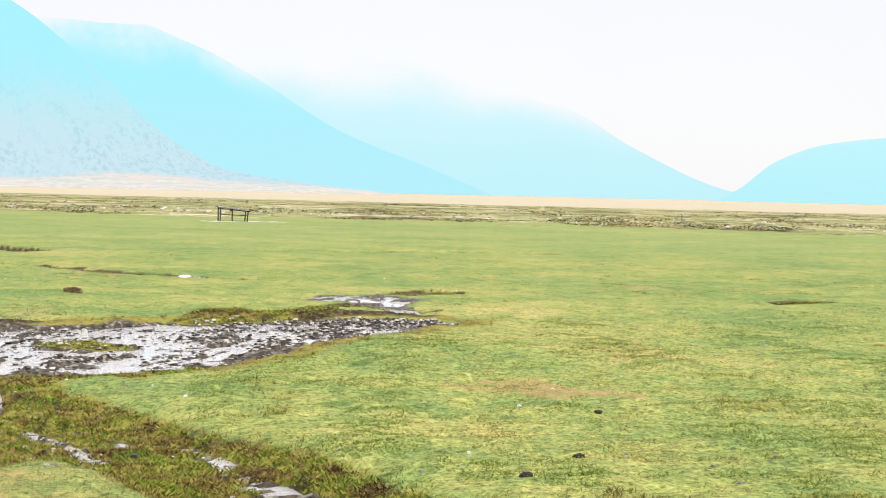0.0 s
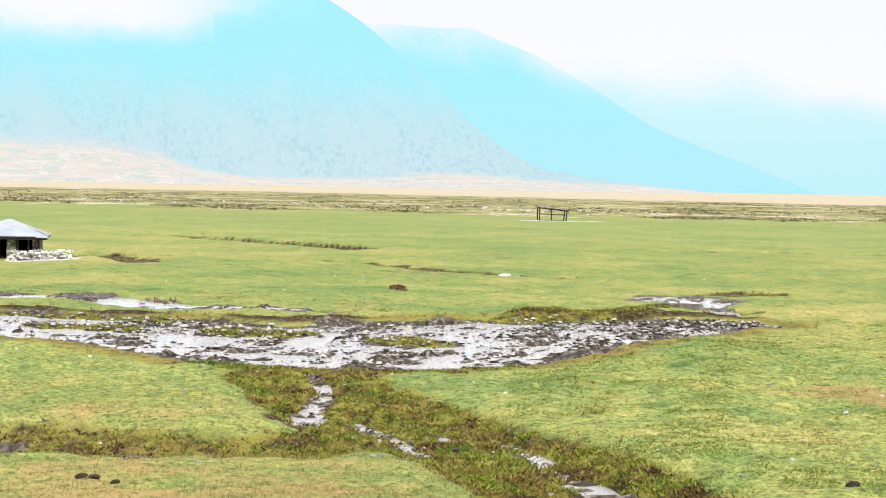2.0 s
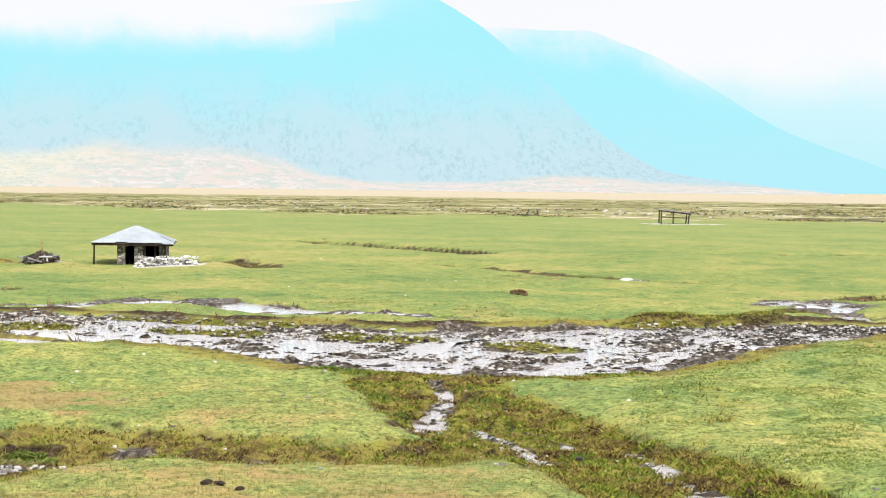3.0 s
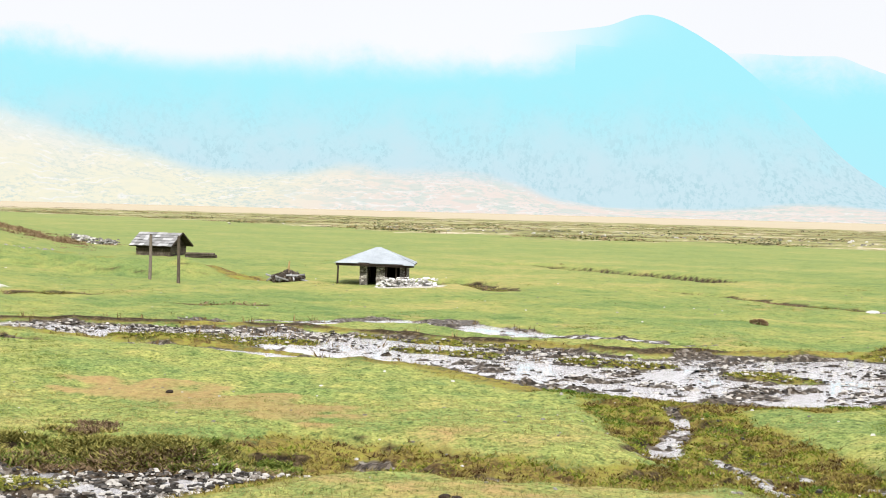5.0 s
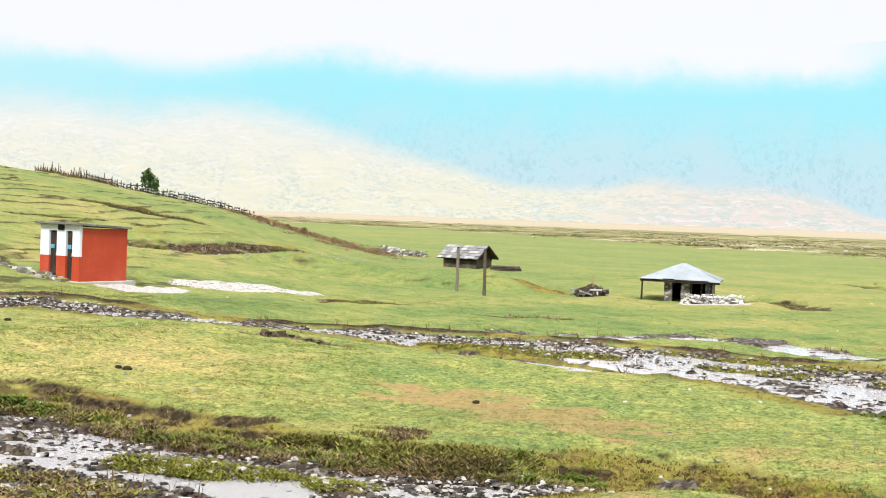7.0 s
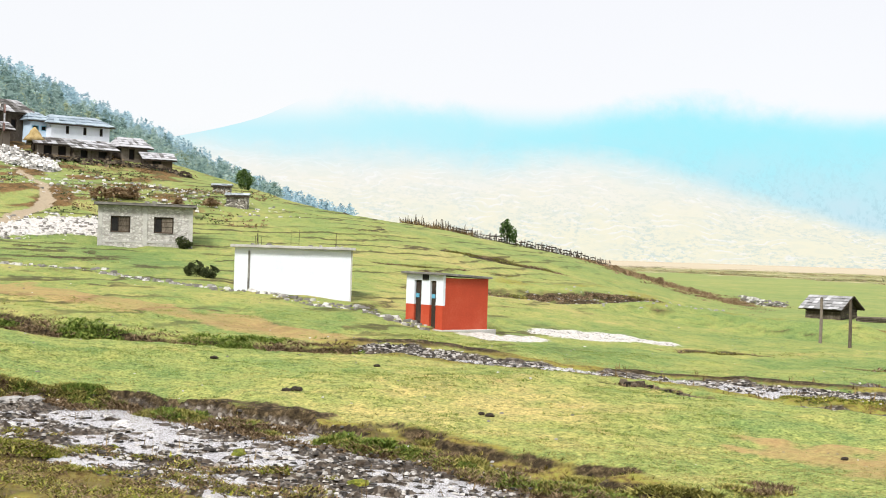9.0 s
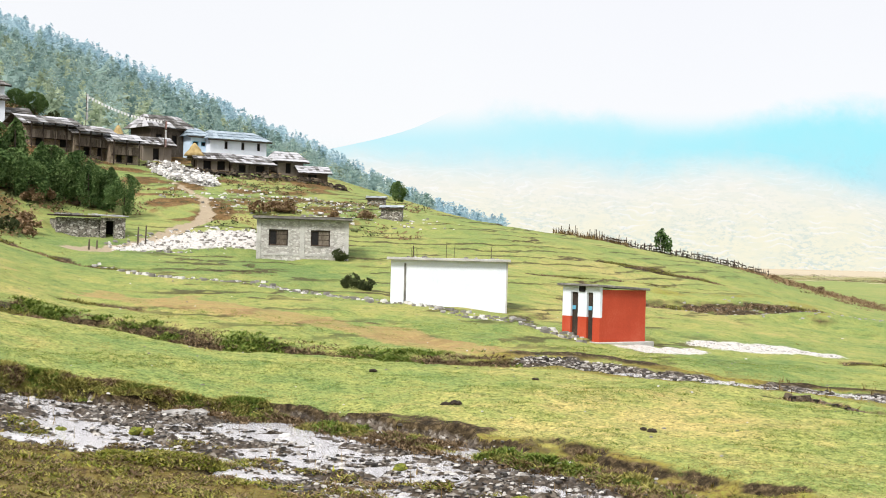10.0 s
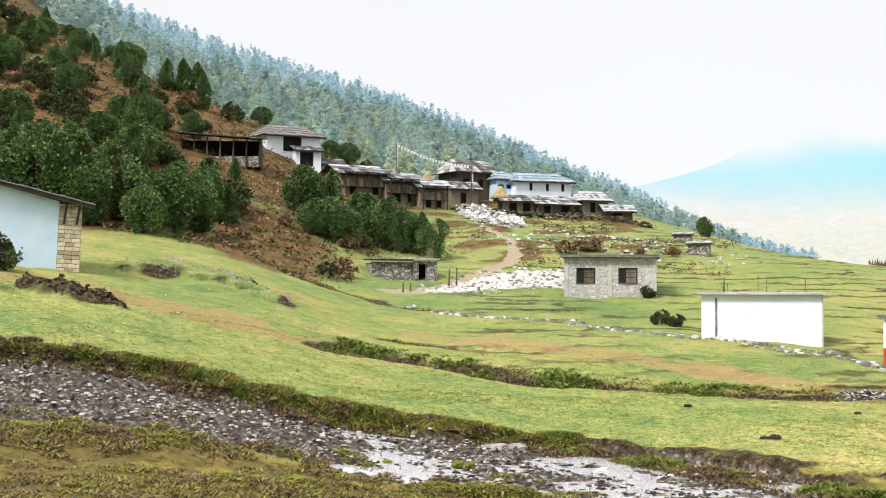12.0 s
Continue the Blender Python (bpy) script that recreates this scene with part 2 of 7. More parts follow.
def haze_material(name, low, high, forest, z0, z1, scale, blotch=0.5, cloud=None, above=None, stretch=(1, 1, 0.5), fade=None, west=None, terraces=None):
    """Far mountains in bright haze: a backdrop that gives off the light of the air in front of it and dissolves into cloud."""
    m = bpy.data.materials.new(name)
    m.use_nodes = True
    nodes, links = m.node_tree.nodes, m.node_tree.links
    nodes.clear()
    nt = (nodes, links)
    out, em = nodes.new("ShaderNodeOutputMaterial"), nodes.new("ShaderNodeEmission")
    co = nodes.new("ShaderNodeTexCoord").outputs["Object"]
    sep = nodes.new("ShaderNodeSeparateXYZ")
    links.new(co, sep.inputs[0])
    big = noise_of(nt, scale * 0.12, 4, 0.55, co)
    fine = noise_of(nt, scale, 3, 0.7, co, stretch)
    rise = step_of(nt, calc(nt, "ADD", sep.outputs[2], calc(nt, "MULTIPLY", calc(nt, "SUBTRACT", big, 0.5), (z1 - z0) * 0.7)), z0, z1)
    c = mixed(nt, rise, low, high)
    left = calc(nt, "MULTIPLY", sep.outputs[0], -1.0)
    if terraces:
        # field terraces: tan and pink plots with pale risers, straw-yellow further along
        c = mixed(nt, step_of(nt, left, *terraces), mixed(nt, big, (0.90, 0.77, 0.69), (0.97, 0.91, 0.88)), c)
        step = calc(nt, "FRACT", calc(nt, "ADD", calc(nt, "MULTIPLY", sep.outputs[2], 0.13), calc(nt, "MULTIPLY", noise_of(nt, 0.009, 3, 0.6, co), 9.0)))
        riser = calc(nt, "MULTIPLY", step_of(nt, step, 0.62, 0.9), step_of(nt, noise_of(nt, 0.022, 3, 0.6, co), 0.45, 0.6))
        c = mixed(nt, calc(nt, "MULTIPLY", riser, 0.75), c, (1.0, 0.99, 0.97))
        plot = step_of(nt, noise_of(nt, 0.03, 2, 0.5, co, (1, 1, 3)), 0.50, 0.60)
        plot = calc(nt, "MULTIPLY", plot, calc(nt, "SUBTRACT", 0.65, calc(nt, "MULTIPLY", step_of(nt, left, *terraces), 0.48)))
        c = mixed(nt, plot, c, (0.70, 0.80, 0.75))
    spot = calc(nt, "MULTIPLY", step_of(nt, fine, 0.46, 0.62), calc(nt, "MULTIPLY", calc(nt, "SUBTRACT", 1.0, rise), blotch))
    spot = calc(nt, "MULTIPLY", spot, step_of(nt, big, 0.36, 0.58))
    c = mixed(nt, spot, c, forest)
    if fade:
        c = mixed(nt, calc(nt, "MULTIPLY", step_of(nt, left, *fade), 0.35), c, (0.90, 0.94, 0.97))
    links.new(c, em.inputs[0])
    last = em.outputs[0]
    if cloud:
        climb = nodes.new("ShaderNodeAttribute")
        climb.attribute_name = "climb"
        veil, wisp = noise_of(nt, 0.0035, 2, 0.4, co), noise_of(nt, 0.03, 4, 0.6, co)
        drift = calc(nt, "ADD", calc(nt, "MULTIPLY", calc(nt, "SUBTRACT", veil, 0.5), 0.45), calc(nt, "MULTIPLY", calc(nt, "SUBTRACT", wisp, 0.5), 0.15))
        cover = step_of(nt, calc(nt, "ADD", climb.outputs["Fac"], drift), *cloud)
        if above:
            cover = calc(nt, "MULTIPLY", cover, step_of(nt, sep.outputs[2], *above))
        if west:
            cover = calc(nt, "MULTIPLY", cover, step_of(nt, left, *west))
        gone, thin = nodes.new("ShaderNodeBsdfTransparent"), nodes.new("ShaderNodeMixShader")
        links.new(cover, thin.inputs[0])
        links.new(last, thin.inputs[1])
        links.new(gone.outputs[0], thin.inputs[2])
        last = thin.outputs[0]
    links.new(last, out.inputs[0])
    return m


# ---- terrain ----
EYE_Z = 4.5
HILL_AZ = np.array([-40.0, 20, 40, 50, 58, 66, 74, 82, 90, 110])
HILL_D = np.array([18.0, 30, 40, 67, 95, 130, 170, 260, 800])
HILL_Z = np.array([
    [0.3, 0.0, 0.0, 0.0, 0.0, 0.0, 0.0, 0.0, 0.0],
    [0.2, 0.0, 0.0, 0.0, 0.0, 0.0, 0.0, 0.0, 0.0],
    [0.2, 0.0, 0.1, 0.1, 0.0, 0.3, 0.3, 0.0, 0.0],
    [0.2, 0.1, 0.4, 0.9, 2.2, 5.0, 5.2, 0.0, 0.0],
    [0.2, 0.2, 0.6, 1.7, 3.6, 7.6, 8.5, 2.0, 15.0],
    [0.3, 0.1, 0.5, 2.2, 3.9, 9.5, 14.5, 13.0, 60.0],
    [0.4, 0.2, 0.9, 2.6, 4.3, 10.5, 18.0, 22.0, 103.0],
    [0.8, 0.9, 1.9, 4.6, 7.6, 17.0, 27.0, 30.0, 136.0],
    [1.2, 1.4, 2.9, 6.0, 9.5, 20.0, 36.0, 60.0, 170.0],
    [1.5, 2.0, 3.5, 8.0, 13.0, 26.0, 45.0, 75.0, 170.0],
])


def slopes(x, y):
    """Slopes of a smooth curve that never overshoots, along the last axis."""
    h = np.diff(x)
    d = np.diff(y, axis=-1) / h
    m = np.zeros_like(y)
    a, b = d[..., :-1], d[..., 1:]
    w1, w2 = 2 * h[1:] + h[:-1], h[1:] + 2 * h[:-1]
    with np.errstate(divide="ignore", invalid="ignore"):
        mid = (w1 + w2) / (w1 / a + w2 / b)
    m[..., 1:-1] = np.where(a * b > 0, mid, 0)
    m[..., 0], m[..., -1] = d[..., 0], d[..., -1]
    return m


HILL_M = slopes(HILL_D, HILL_Z)


def hermite(x0, x1, y0, y1, m0, m1, x):
    h = x1 - x0
    t = (x - x0) / h
    return (y0 * (1 + 2 * t) * (1 - t) ** 2 + m0 * h * t * (1 - t) ** 2 + y1 * t * t * (3 - 2 * t) + m1 * h * t * t * (t - 1))


def smooth(a, b, x):
    t = np.clip((x - a) / (b - a), 0, 1)
    return t * t * (3 - 2 * t)


def base_height(az, dist):
    """Height of the bare land at a bearing (degrees to the left of ahead) and a distance from the look-out."""
    az, dist = np.broadcast_arrays(np.asarray(az, float), np.asarray(dist, float))
    a, d = np.clip(az, -40, 110), np.clip(dist, 18, 800)
    j = np.clip(np.searchsorted(HILL_D, d) - 1, 0, len(HILL_D) - 2)
    cols = [hermite(HILL_D[j], HILL_D[j + 1], HILL_Z[k][j], HILL_Z[k][j + 1], HILL_M[k][j], HILL_M[k][j + 1], d) for k in range(len(HILL_AZ))]
    col = np.stack(cols, -1)
    m = slopes(HILL_AZ, col)
    i = np.clip(np.searchsorted(HILL_AZ, a) - 1, 0, len(HILL_AZ) - 2)[..., None]
    take = lambda q, n: np.take_along_axis(q, n, -1)[..., 0]
    i0 = i[..., 0]
    z = hermite(HILL_AZ[i0], HILL_AZ[i0 + 1], take(col, i), take(col, i + 1), take(m, i), take(m, i + 1), a)
    z = z * (1 - smooth(850, 1500, dist)) * (1 - smooth(115, 150, np.abs(az - 20)) * 0.8)
    return z * smooth(3, 18, dist) + 2.7 * (1 - smooth(0, 17, dist))


# bearings as first paced out run a little wide: what to add, by bearing
SWING_AT, SWING = [-60, 0, 20, 50, 66, 82, 130], [0, 0.25, 0.12, 0.02, -0.18, -0.48, 0]


def polar(az, dist):
    a = np.radians(az + np.interp(az, SWING_AT, SWING))
    return -dist * np.sin(a), dist * np.cos(a)


def bearing(x, y):
    """The bearing that polar() takes for a place."""
    a = np.degrees(np.arctan2(-x, y))
    az = a
    for _ in range(3):
        az = a - np.interp(az, SWING_AT, SWING)
    return az


# ---- the land ----
# streams: bearing, distance, half width
RIVER = [(0.4, 50.3, 0.9), (2.5, 49.5, 1.6), (5, 46.5, 2.6), (8, 45.8, 3.8), (11, 44, 4.5), (14, 42.5, 5.8), (17.4, 41, 5.2), (20.5, 42.2, 4.6), (24.4, 44.4, 4.3),
         (28, 46.3, 4.5), (31, 47.6, 4.2), (34, 48.6, 3.8), (37.2, 49.8, 3.0), (40, 51.2, 1.9), (43.5, 52, 1.6), (47.8, 51.6, 1.5), (54, 52.3, 1.4), (56.5, 52.6, 0.8)]
BRANCH = [(30.5, 42.6, 0.4), (33, 42.8, 0.6), (36, 43.8, 0.6), (39.5, 45.2, 0.3)]
FAR_ARM = [(17, 50.8, 0.5), (20, 52, 0.6), (23, 53, 0.8), (27.5, 57, 1.3), (30, 57.2, 1.2), (33, 56.2, 0.8), (37, 55.6, 0.6)]
POND = [(1.3, 52.5, 0.6), (2.2, 57, 0.8), (3.3, 60.5, 2.3), (4.7, 58.8, 1.2)]
RILL = [(18.2, 35.2, 0.2), (17.6, 33.4, 0.14), (17.8, 31.5, 0.2), (18.7, 28.3, 0.42), (16.8, 29.2, 0.22), (15.2, 27.7, 0.14), (14.2, 26.0, 0.2), (13.6, 24.9, 0.1)]
DITCH = [(14.6, 29.2, 0.08), (12.2, 27.2, 0.1), (9.9, 26.4, 0.12), (9, 25.1, 0.2), (8.4, 23.8, 0.14), (7.2, 22.8, 0.28), (5.6, 20.8, 0.4), (3, 18, 0.5)]
TRICKLE = [(30.6, 28, 0.2), (29, 26, 0.3), (26, 25.2, 0.35), (22, 25.3, 0.2)]
BROOK = [(33, 25.6, 0.5), (36, 25, 1.0), (39, 24.6, 1.5), (42, 24.4, 2.0), (47.5, 24.8, 2.9), (52, 26.2, 3.4), (56, 28.6, 3.7), (60.6, 31.5, 3.6), (64.5, 34.2, 3.7), (70.5, 36.9, 3.7),
         (77, 37.6, 3.3), (84, 37.8, 3.1), (91, 38, 3.1), (105, 38, 3.1)]
GULLY = [(18.6, 34.5, 1.5), (15.8, 29.3, 1.7), (13, 26.2, 1.6), (10.1, 24.5, 1.5), (7.7, 22.3, 1.5), (4, 19.0, 1.8)]
HOLLOW = [(43, 102, 2.5), (40.5, 100, 3.5), (38, 97, 3.5), (36, 92, 2.5), (34.2, 87, 1.2)]
PATH = [(75, 97, 0.7), (73.3, 99.2, 0.8), (71.9, 103, 0.8), (70.5, 109.6, 0.7), (69.3, 117, 0.6), (69.4, 125, 0.4), (70.2, 132, 0.3), (71.1, 141, 0.2)]
SCARPS = [
    [(27.9, 87, 0.8), (26.5, 92, 1.0), (24.6, 82, 0.6)],
    [(25.5, 121, 0.7), (22.8, 122.5, 1.2), (21, 115, 1.9), (18.5, 109, 1.9), (16.5, 102, 1.2)],
    [(18, 86.5, 0.5), (16.2, 84.6, 0.6), (14.4, 80.8, 0.6), (13, 77, 0.6), (10.8, 74.6, 0.4), (7.5, 73, 0.3)],
    [(6.9, 106.7, 0.5), (4.2, 107.5, 0.5), (0.5, 111, 0.6), (-4, 112, 0.6)],
    [(53, 88, 0.3), (50.6, 90, 0.5), (47.8, 92.5, 0.5), (45.5, 95, 0.5), (43.6, 97, 0.4)],
    [(51, 101, 0.3), (48.5, 103, 0.5), (46, 105, 0.6), (44, 112, 0.5)],
    [(55.5, 84, 0.3), (53, 83.5, 0.4), (51, 84, 0.3)],
    [(56, 97, 0.3), (54, 98, 0.4), (51.5, 99, 0.3)],
    [(53.4, 110.7, 0.2), (51.7, 110.7, 0.3), (48.9, 111, 0.3)],
    [(1.9, 64.3, 0.5), (0.9, 65.4, 0.7), (0, 64.3, 0.5)],
    [(4.6, 55.4, 0.5), (3.2, 55.8, 0.6), (1.4, 55, 0.6)],
    [(-13.4, 66.9, 0.4), (-14.6, 67.8, 0.4)],
    [(46.4, 47, 0.4), (45.2, 47.2, 0.5), (43.5, 45.8, 0.4)],
    [(36.9, 63.6, 0.5), (34.9, 63.6, 0.5)],
    [(44, 66.7, 0.6), (41.6, 69, 0.6)],
    [(79, 97, 0.4), (77.5, 93, 0.4), (75.6, 90, 0.3), (73.9, 86, 0.4), (72, 85, 0.3)],
    [(74.8, 64, 0.3), (73.5, 63, 0.4), (72.2, 62.5, 0.3)],
    [(60, 125, 0.4), (58.5, 127, 0.4)],
    [(77.3, 54.7, 0.45), (75.3, 55.4, 0.45), (72.8, 54.6, 0.45), (70.4, 52.8, 0.45), (68.2, 51.8, 0.45)],
    [(-6, 84, 0.3), (-13, 86, 0.3), (-17, 83, 0.3)],
]
MOUND = [(89.6, 54.6, 0.3), (88.4, 54.8, 0.6), (87.2, 54.4, 0.7), (86.3, 54.0, 0.5), (85.5, 53.6, 0.2)]
DIP = [(76, 57, 0.7), (72, 55, 0.8), (66, 52.3, 0.8), (61, 50.8, 0.7), (57.5, 51, 0.4)]
DRY = [
    [(73, 68, 1.4), (70, 65, 1.6), (66.7, 61.5, 1.7), (63.4, 59.5, 1.5), (60, 56.2, 1.3), (57.5, 54.1, 1.0)],
    [(88, 59, 2.0), (83.8, 57.8, 2.6), (81, 56, 2.2), (78.4, 56, 1.6)],
    [(40.2, 35.8, 1.0), (38, 34.5, 1.2), (35.5, 32.8, 1.2), (32.2, 30.9, 0.8)],
    [(-3, 33, 0.8), (-5, 32.6, 0.7)],
    [(83, 75, 0.8), (78, 74, 0.8)],
]
RUBBLE = [
    [(52.4, 62.4, 0.7), (51.5, 63.2, 0.9), (50.2, 65, 0.7)],
    [(49.4, 68.4, 1.0), (47.8, 69.6, 1.4), (46.2, 71, 0.9), (44.6, 70.4, 0.5)],
    [(71, 145, 1.2), (70.2, 140, 2.0), (69.5, 136, 1.5)],
    [(72.2, 100, 1.2), (70, 104, 2.6), (68.2, 108, 2.6), (67.3, 105, 2.5)],
    [(29.4, 81.2, 0.6), (28.4, 81.8, 0.8), (27.6, 83, 0.5)],
    [(84.2, 71, 0.9), (82.5, 74, 1.3), (80.9, 71, 1.0), (79.4, 69, 0.7)],
    [(9, 195, 2.5), (7, 196, 2.0)],
]
# green bars standing in the river
ISLES = [
    [(5, 50.6, 0.5), (7.5, 50, 0.9), (10.3, 48.8, 0.5)],
    [(12.8, 42.4, 0.3), (14, 42.6, 0.6), (15.5, 43, 0.3)],
    [(18, 43.8, 0.2), (20, 43.6, 0.35), (22, 43.6, 0.2)],
    [(33, 46, 0.5), (35.5, 46.2, 1.2), (38, 46.8, 1.1), (40, 47.6, 0.5)],
    [(24, 47.4, 0.3), (27, 48.6, 0.5), (30, 50, 0.4)],
    [(25.5, 43.4, 0.2), (27, 44, 0.4), (29, 45, 0.2)],
    [(42.6, 24.5, 0.15), (45, 24.8, 0.35), (48.5, 25.2, 0.45), (52.2, 25.9, 0.25)],
    [(69.2, 32.6, 0.15), (71.4, 33.0, 0.4), (73.4, 33.4, 0.25)],
]
SPUR = [(50, 97, 4.0), (46.5, 97, 4.0), (43, 96, 3.6), (40, 93, 3.0), (37, 90, 1.5)]
HEN_RUN = [(34, 27.5, 0.8), (30, 26.6, 1.0), (25, 25.3, 1.0), (20, 25, 0.9), (16, 26.5, 0.9)]


LINES = {}


def fine_line(line):
    """The line with points about every metre, in plan."""
    key = tuple(map(tuple, line))
    if key not in LINES:
        LINES[key] = drawn_line(line)
    return LINES[key]


def drawn_line(line):
    a = np.array(line, float)
    t = np.arange(len(a))
    s = np.linspace(0, len(a) - 1, 14 * len(a))
    m = [slopes(t.astype(float), a[None, :, k])[0] for k in range(3)]
    i = np.clip(s.astype(int), 0, len(a) - 2)
    az, d, w = [hermite(t[i], t[i + 1], a[i, k], a[i + 1, k], m[k][i], m[k][i + 1], s) for k in range(3)]
    x, y = polar(az, d)
    return np.stack([x, y, w], 1)


def inside(x, y, line, reach=4.5):
    """How far a place is inside a line's width (metres, minus outside), minus `reach` where it is far off."""
    p = fine_line(line)
    out = np.full(x.shape, -reach)
    near = (x > p[:, 0].min() - 12) & (x < p[:, 0].max() + 12) & (y > p[:, 1].min() - 12) & (y < p[:, 1].max() + 12)
    idx = np.nonzero(near)[0]
    for k in range(0, len(idx), 20000):
        n = idx[k:k + 20000]
        d = np.hypot(x[n][:, None] - p[None, :, 0], y[n][:, None] - p[None, :, 1])
        out[n] = np.maximum((p[None, :, 2] - d).max(1), -reach)
    return out


RNG = np.random.default_rng(7)
WAVES = [(np.array([math.cos(a), math.sin(a)]) / l, ph) for a, l, ph in zip(RNG.uniform(0, 6.28, 60), np.geomspace(1.2, 60, 60), RNG.uniform(0, 6.28, 60))]


def ripple(x, y, lo, hi):
    """Smooth unevenness of wavelengths lo to hi, about -1 to 1."""
    z, n = np.zeros_like(x), 0
    for k, ph in WAVES:
        l = 1 / np.hypot(*k)
        if lo <= l <= hi:
            z += np.sin(6.283 * (k[0] * x + k[1] * y) + ph)
            n += 1
    return z / max(1, math.sqrt(n))


STREAMS = [(RIVER, 0.15), (BRANCH, 0.14), (FAR_ARM, 0.13), (POND, 0.14), (RILL, 0.14), (DITCH, 0.14), (TRICKLE, 0.14), (BROOK, 0.42)]


def land(az, dist):
    """Height of the land with its beds, banks and terraces, and what covers it."""
    x, y = polar(az, dist)
    z = base_height(az, dist)
    cover = {}
    z += 0.10 * ripple(x, y, 8, 30) * smooth(15, 40, dist) * (1 - 0.85 * smooth(45, 95, dist) * (1 - smooth(42, 52, az))) + (0.03 + 0.022 * smooth(24, 34, dist)) * ripple(x, y, 1.2, 6) + 0.022 * ripple(2.6 * x, 2.6 * y, 1.2, 4) * (1 - smooth(45, 70, dist))
    bed = np.zeros_like(x)
    warp = 0.35 * ripple(x, y, 1.2, 5)
    for line, depth in STREAMS:
        q = inside(x, y, line) + warp * 0.6
        cut = smooth(-0.35, 0.25, q) if line is not BROOK else smooth(-0.16 - 1.2 * (1 - smooth(52, 61, az)), 0.12, q + 0.8 * warp * (1 - smooth(54, 62, az)))
        if line is BROOK:
            # the near side of the brook lies as low as its bed
            a = np.array(line)
            cut = np.maximum(cut, smooth(0, 1.2, np.interp(az, a[:, 0], a[:, 1]) - dist) * smooth(34, 44, az) * smooth(15, 20, dist))
        z -= depth * cut
        bed = np.maximum(bed, smooth(-0.3, 0.3, q))
    isle = np.zeros_like(x)
    for line in ISLES:
        isle = np.maximum(isle, smooth(-0.5, 0.25, inside(x, y, line) + warp * 0.7))
    z += 0.17 * isle
    bed = bed * (1 - isle)
    bars = ripple(x * 1.3 + 5, y * 1.3, 1.5, 7)
    z += bed * (0.035 * bars + 0.03 * ripple(2.2 * y, 2.2 * x, 1.2, 4) + 0.065 * ripple(4.2 * x, 4.2 * y, 1.2, 3))
    cover["bed"] = bed
    moss = np.maximum(smooth(-1.2, 0.6, inside(x, y, HOLLOW)) * 0.8, smooth(-1.2, 0.6, inside(x, y, GULLY)))
    moss = np.maximum(moss, smooth(-1.2, 0.6, inside(x, y, HEN_RUN)))
    z -= 0.32 * moss * (1 - smooth(-2.2, -0.6, inside(x, y, RIVER)))
    # a low turf spur at the foot of the hill
    spur = smooth(-3.5, 1.5, inside(x, y, SPUR) + warp)
    z += 0.95 * spur * (1 - 0.6 * smooth(46, 51, az))
    # hummocks of moss and peat in the wet hollows
    z += moss * (1 - bed) * (1 - smooth(40, 60, dist)) * (0.06 * ripple(1.6 * x, 1.6 * y, 1.2, 3) + 0.035 * ripple(4.5 * y, 4.5 * x, 1.2, 4))
    moss = np.maximum(moss, 0.9 * isle)
    # wet margins of the brook
    brook = inside(x, y, BROOK)
    moss = np.maximum(moss, 0.75 * smooth(-0.7, 0.2, brook) * (1 - smooth(0.2, 0.9, brook)))
    river = inside(x, y, RIVER)
    far_side = np.interp(az, [p[0] for p in RIVER], [p[1] for p in RIVER])
    lip = smooth(-1.3, -0.5, river) * (1 - smooth(-0.4, 0.2, river)) * smooth(0.3, 1.0, dist - far_side) * (1 - smooth(57, 59, az)) * smooth(-1, 1, az)
    z += 0.10 * lip
    moss = np.maximum(moss, 0.7 * smooth(-2.5, -0.2, river) * (1 - smooth(-0.2, 0.3, river)))
    moss = np.maximum(moss, 0.42 * smooth(0.1, 1.2, ripple(x + 30, y, 2.5, 14)) * (1 - smooth(34, 48, dist)) * (1 - smooth(6, 14, az)))
    near_side = smooth(0.5, 2.0, np.interp(az, [p[0] for p in BROOK], [p[1] - 0.7 * p[2] for p in BROOK]) - dist) * smooth(56, 66, az) * smooth(10, 16, dist)
    moss = np.maximum(moss, 0.9 * near_side)
    moss = np.maximum(moss, 0.85 * smooth(-1.7, -0.2, brook) * (1 - smooth(0.2, 0.9, brook)) * (1 - smooth(54, 60, az)))
    cover["moss"] = moss
    up = smooth(46, 54, az) * smooth(55, 70, dist) * (1 - smooth(78, 84, az)) * (1 - smooth(150, 180, dist))
    up = up * (1 - smooth(69, 73, az) * (1 - smooth(88, 98, dist)))
    w = z * 1.15 + 0.5 * ripple(x, y, 6, 30)
    z += up * 0.17 * (smooth(0.25, 0.4, w % 1.0) - (w % 1.0))
    cover["soil"] = 0.7 * up * smooth(0.2, 0.3, w % 1.0) * (1 - smooth(0.42, 0.52, w % 1.0)) * smooth(-0.2, 1.0, ripple(x, y, 10, 40))
    cover["soil"] = np.maximum(cover["soil"], 0.95 * lip * smooth(-1.2, 0.2, ripple(x, y, 3, 12)))
    blip = smooth(-1.0, -0.3, brook) * (1 - smooth(0.1, 0.6, brook)) * smooth(0.3, 1.0, dist - np.interp(az, [p[0] for p in BROOK], [p[1] for p in BROOK]))
    cover["soil"] = np.maximum(cover["soil"], (0.25 + 0.7 * smooth(54, 60, az)) * blip * smooth(-1.6, -0.2, ripple(x, y, 1.5, 8)))
    cover["soil"] = np.maximum(cover["soil"], 0.5 * near_side * smooth(-2.6, -1.2, ripple(x, y, 1.2, 6)))
    heap = smooth(-0.7, 0.5, inside(x, y, MOUND) + warp)
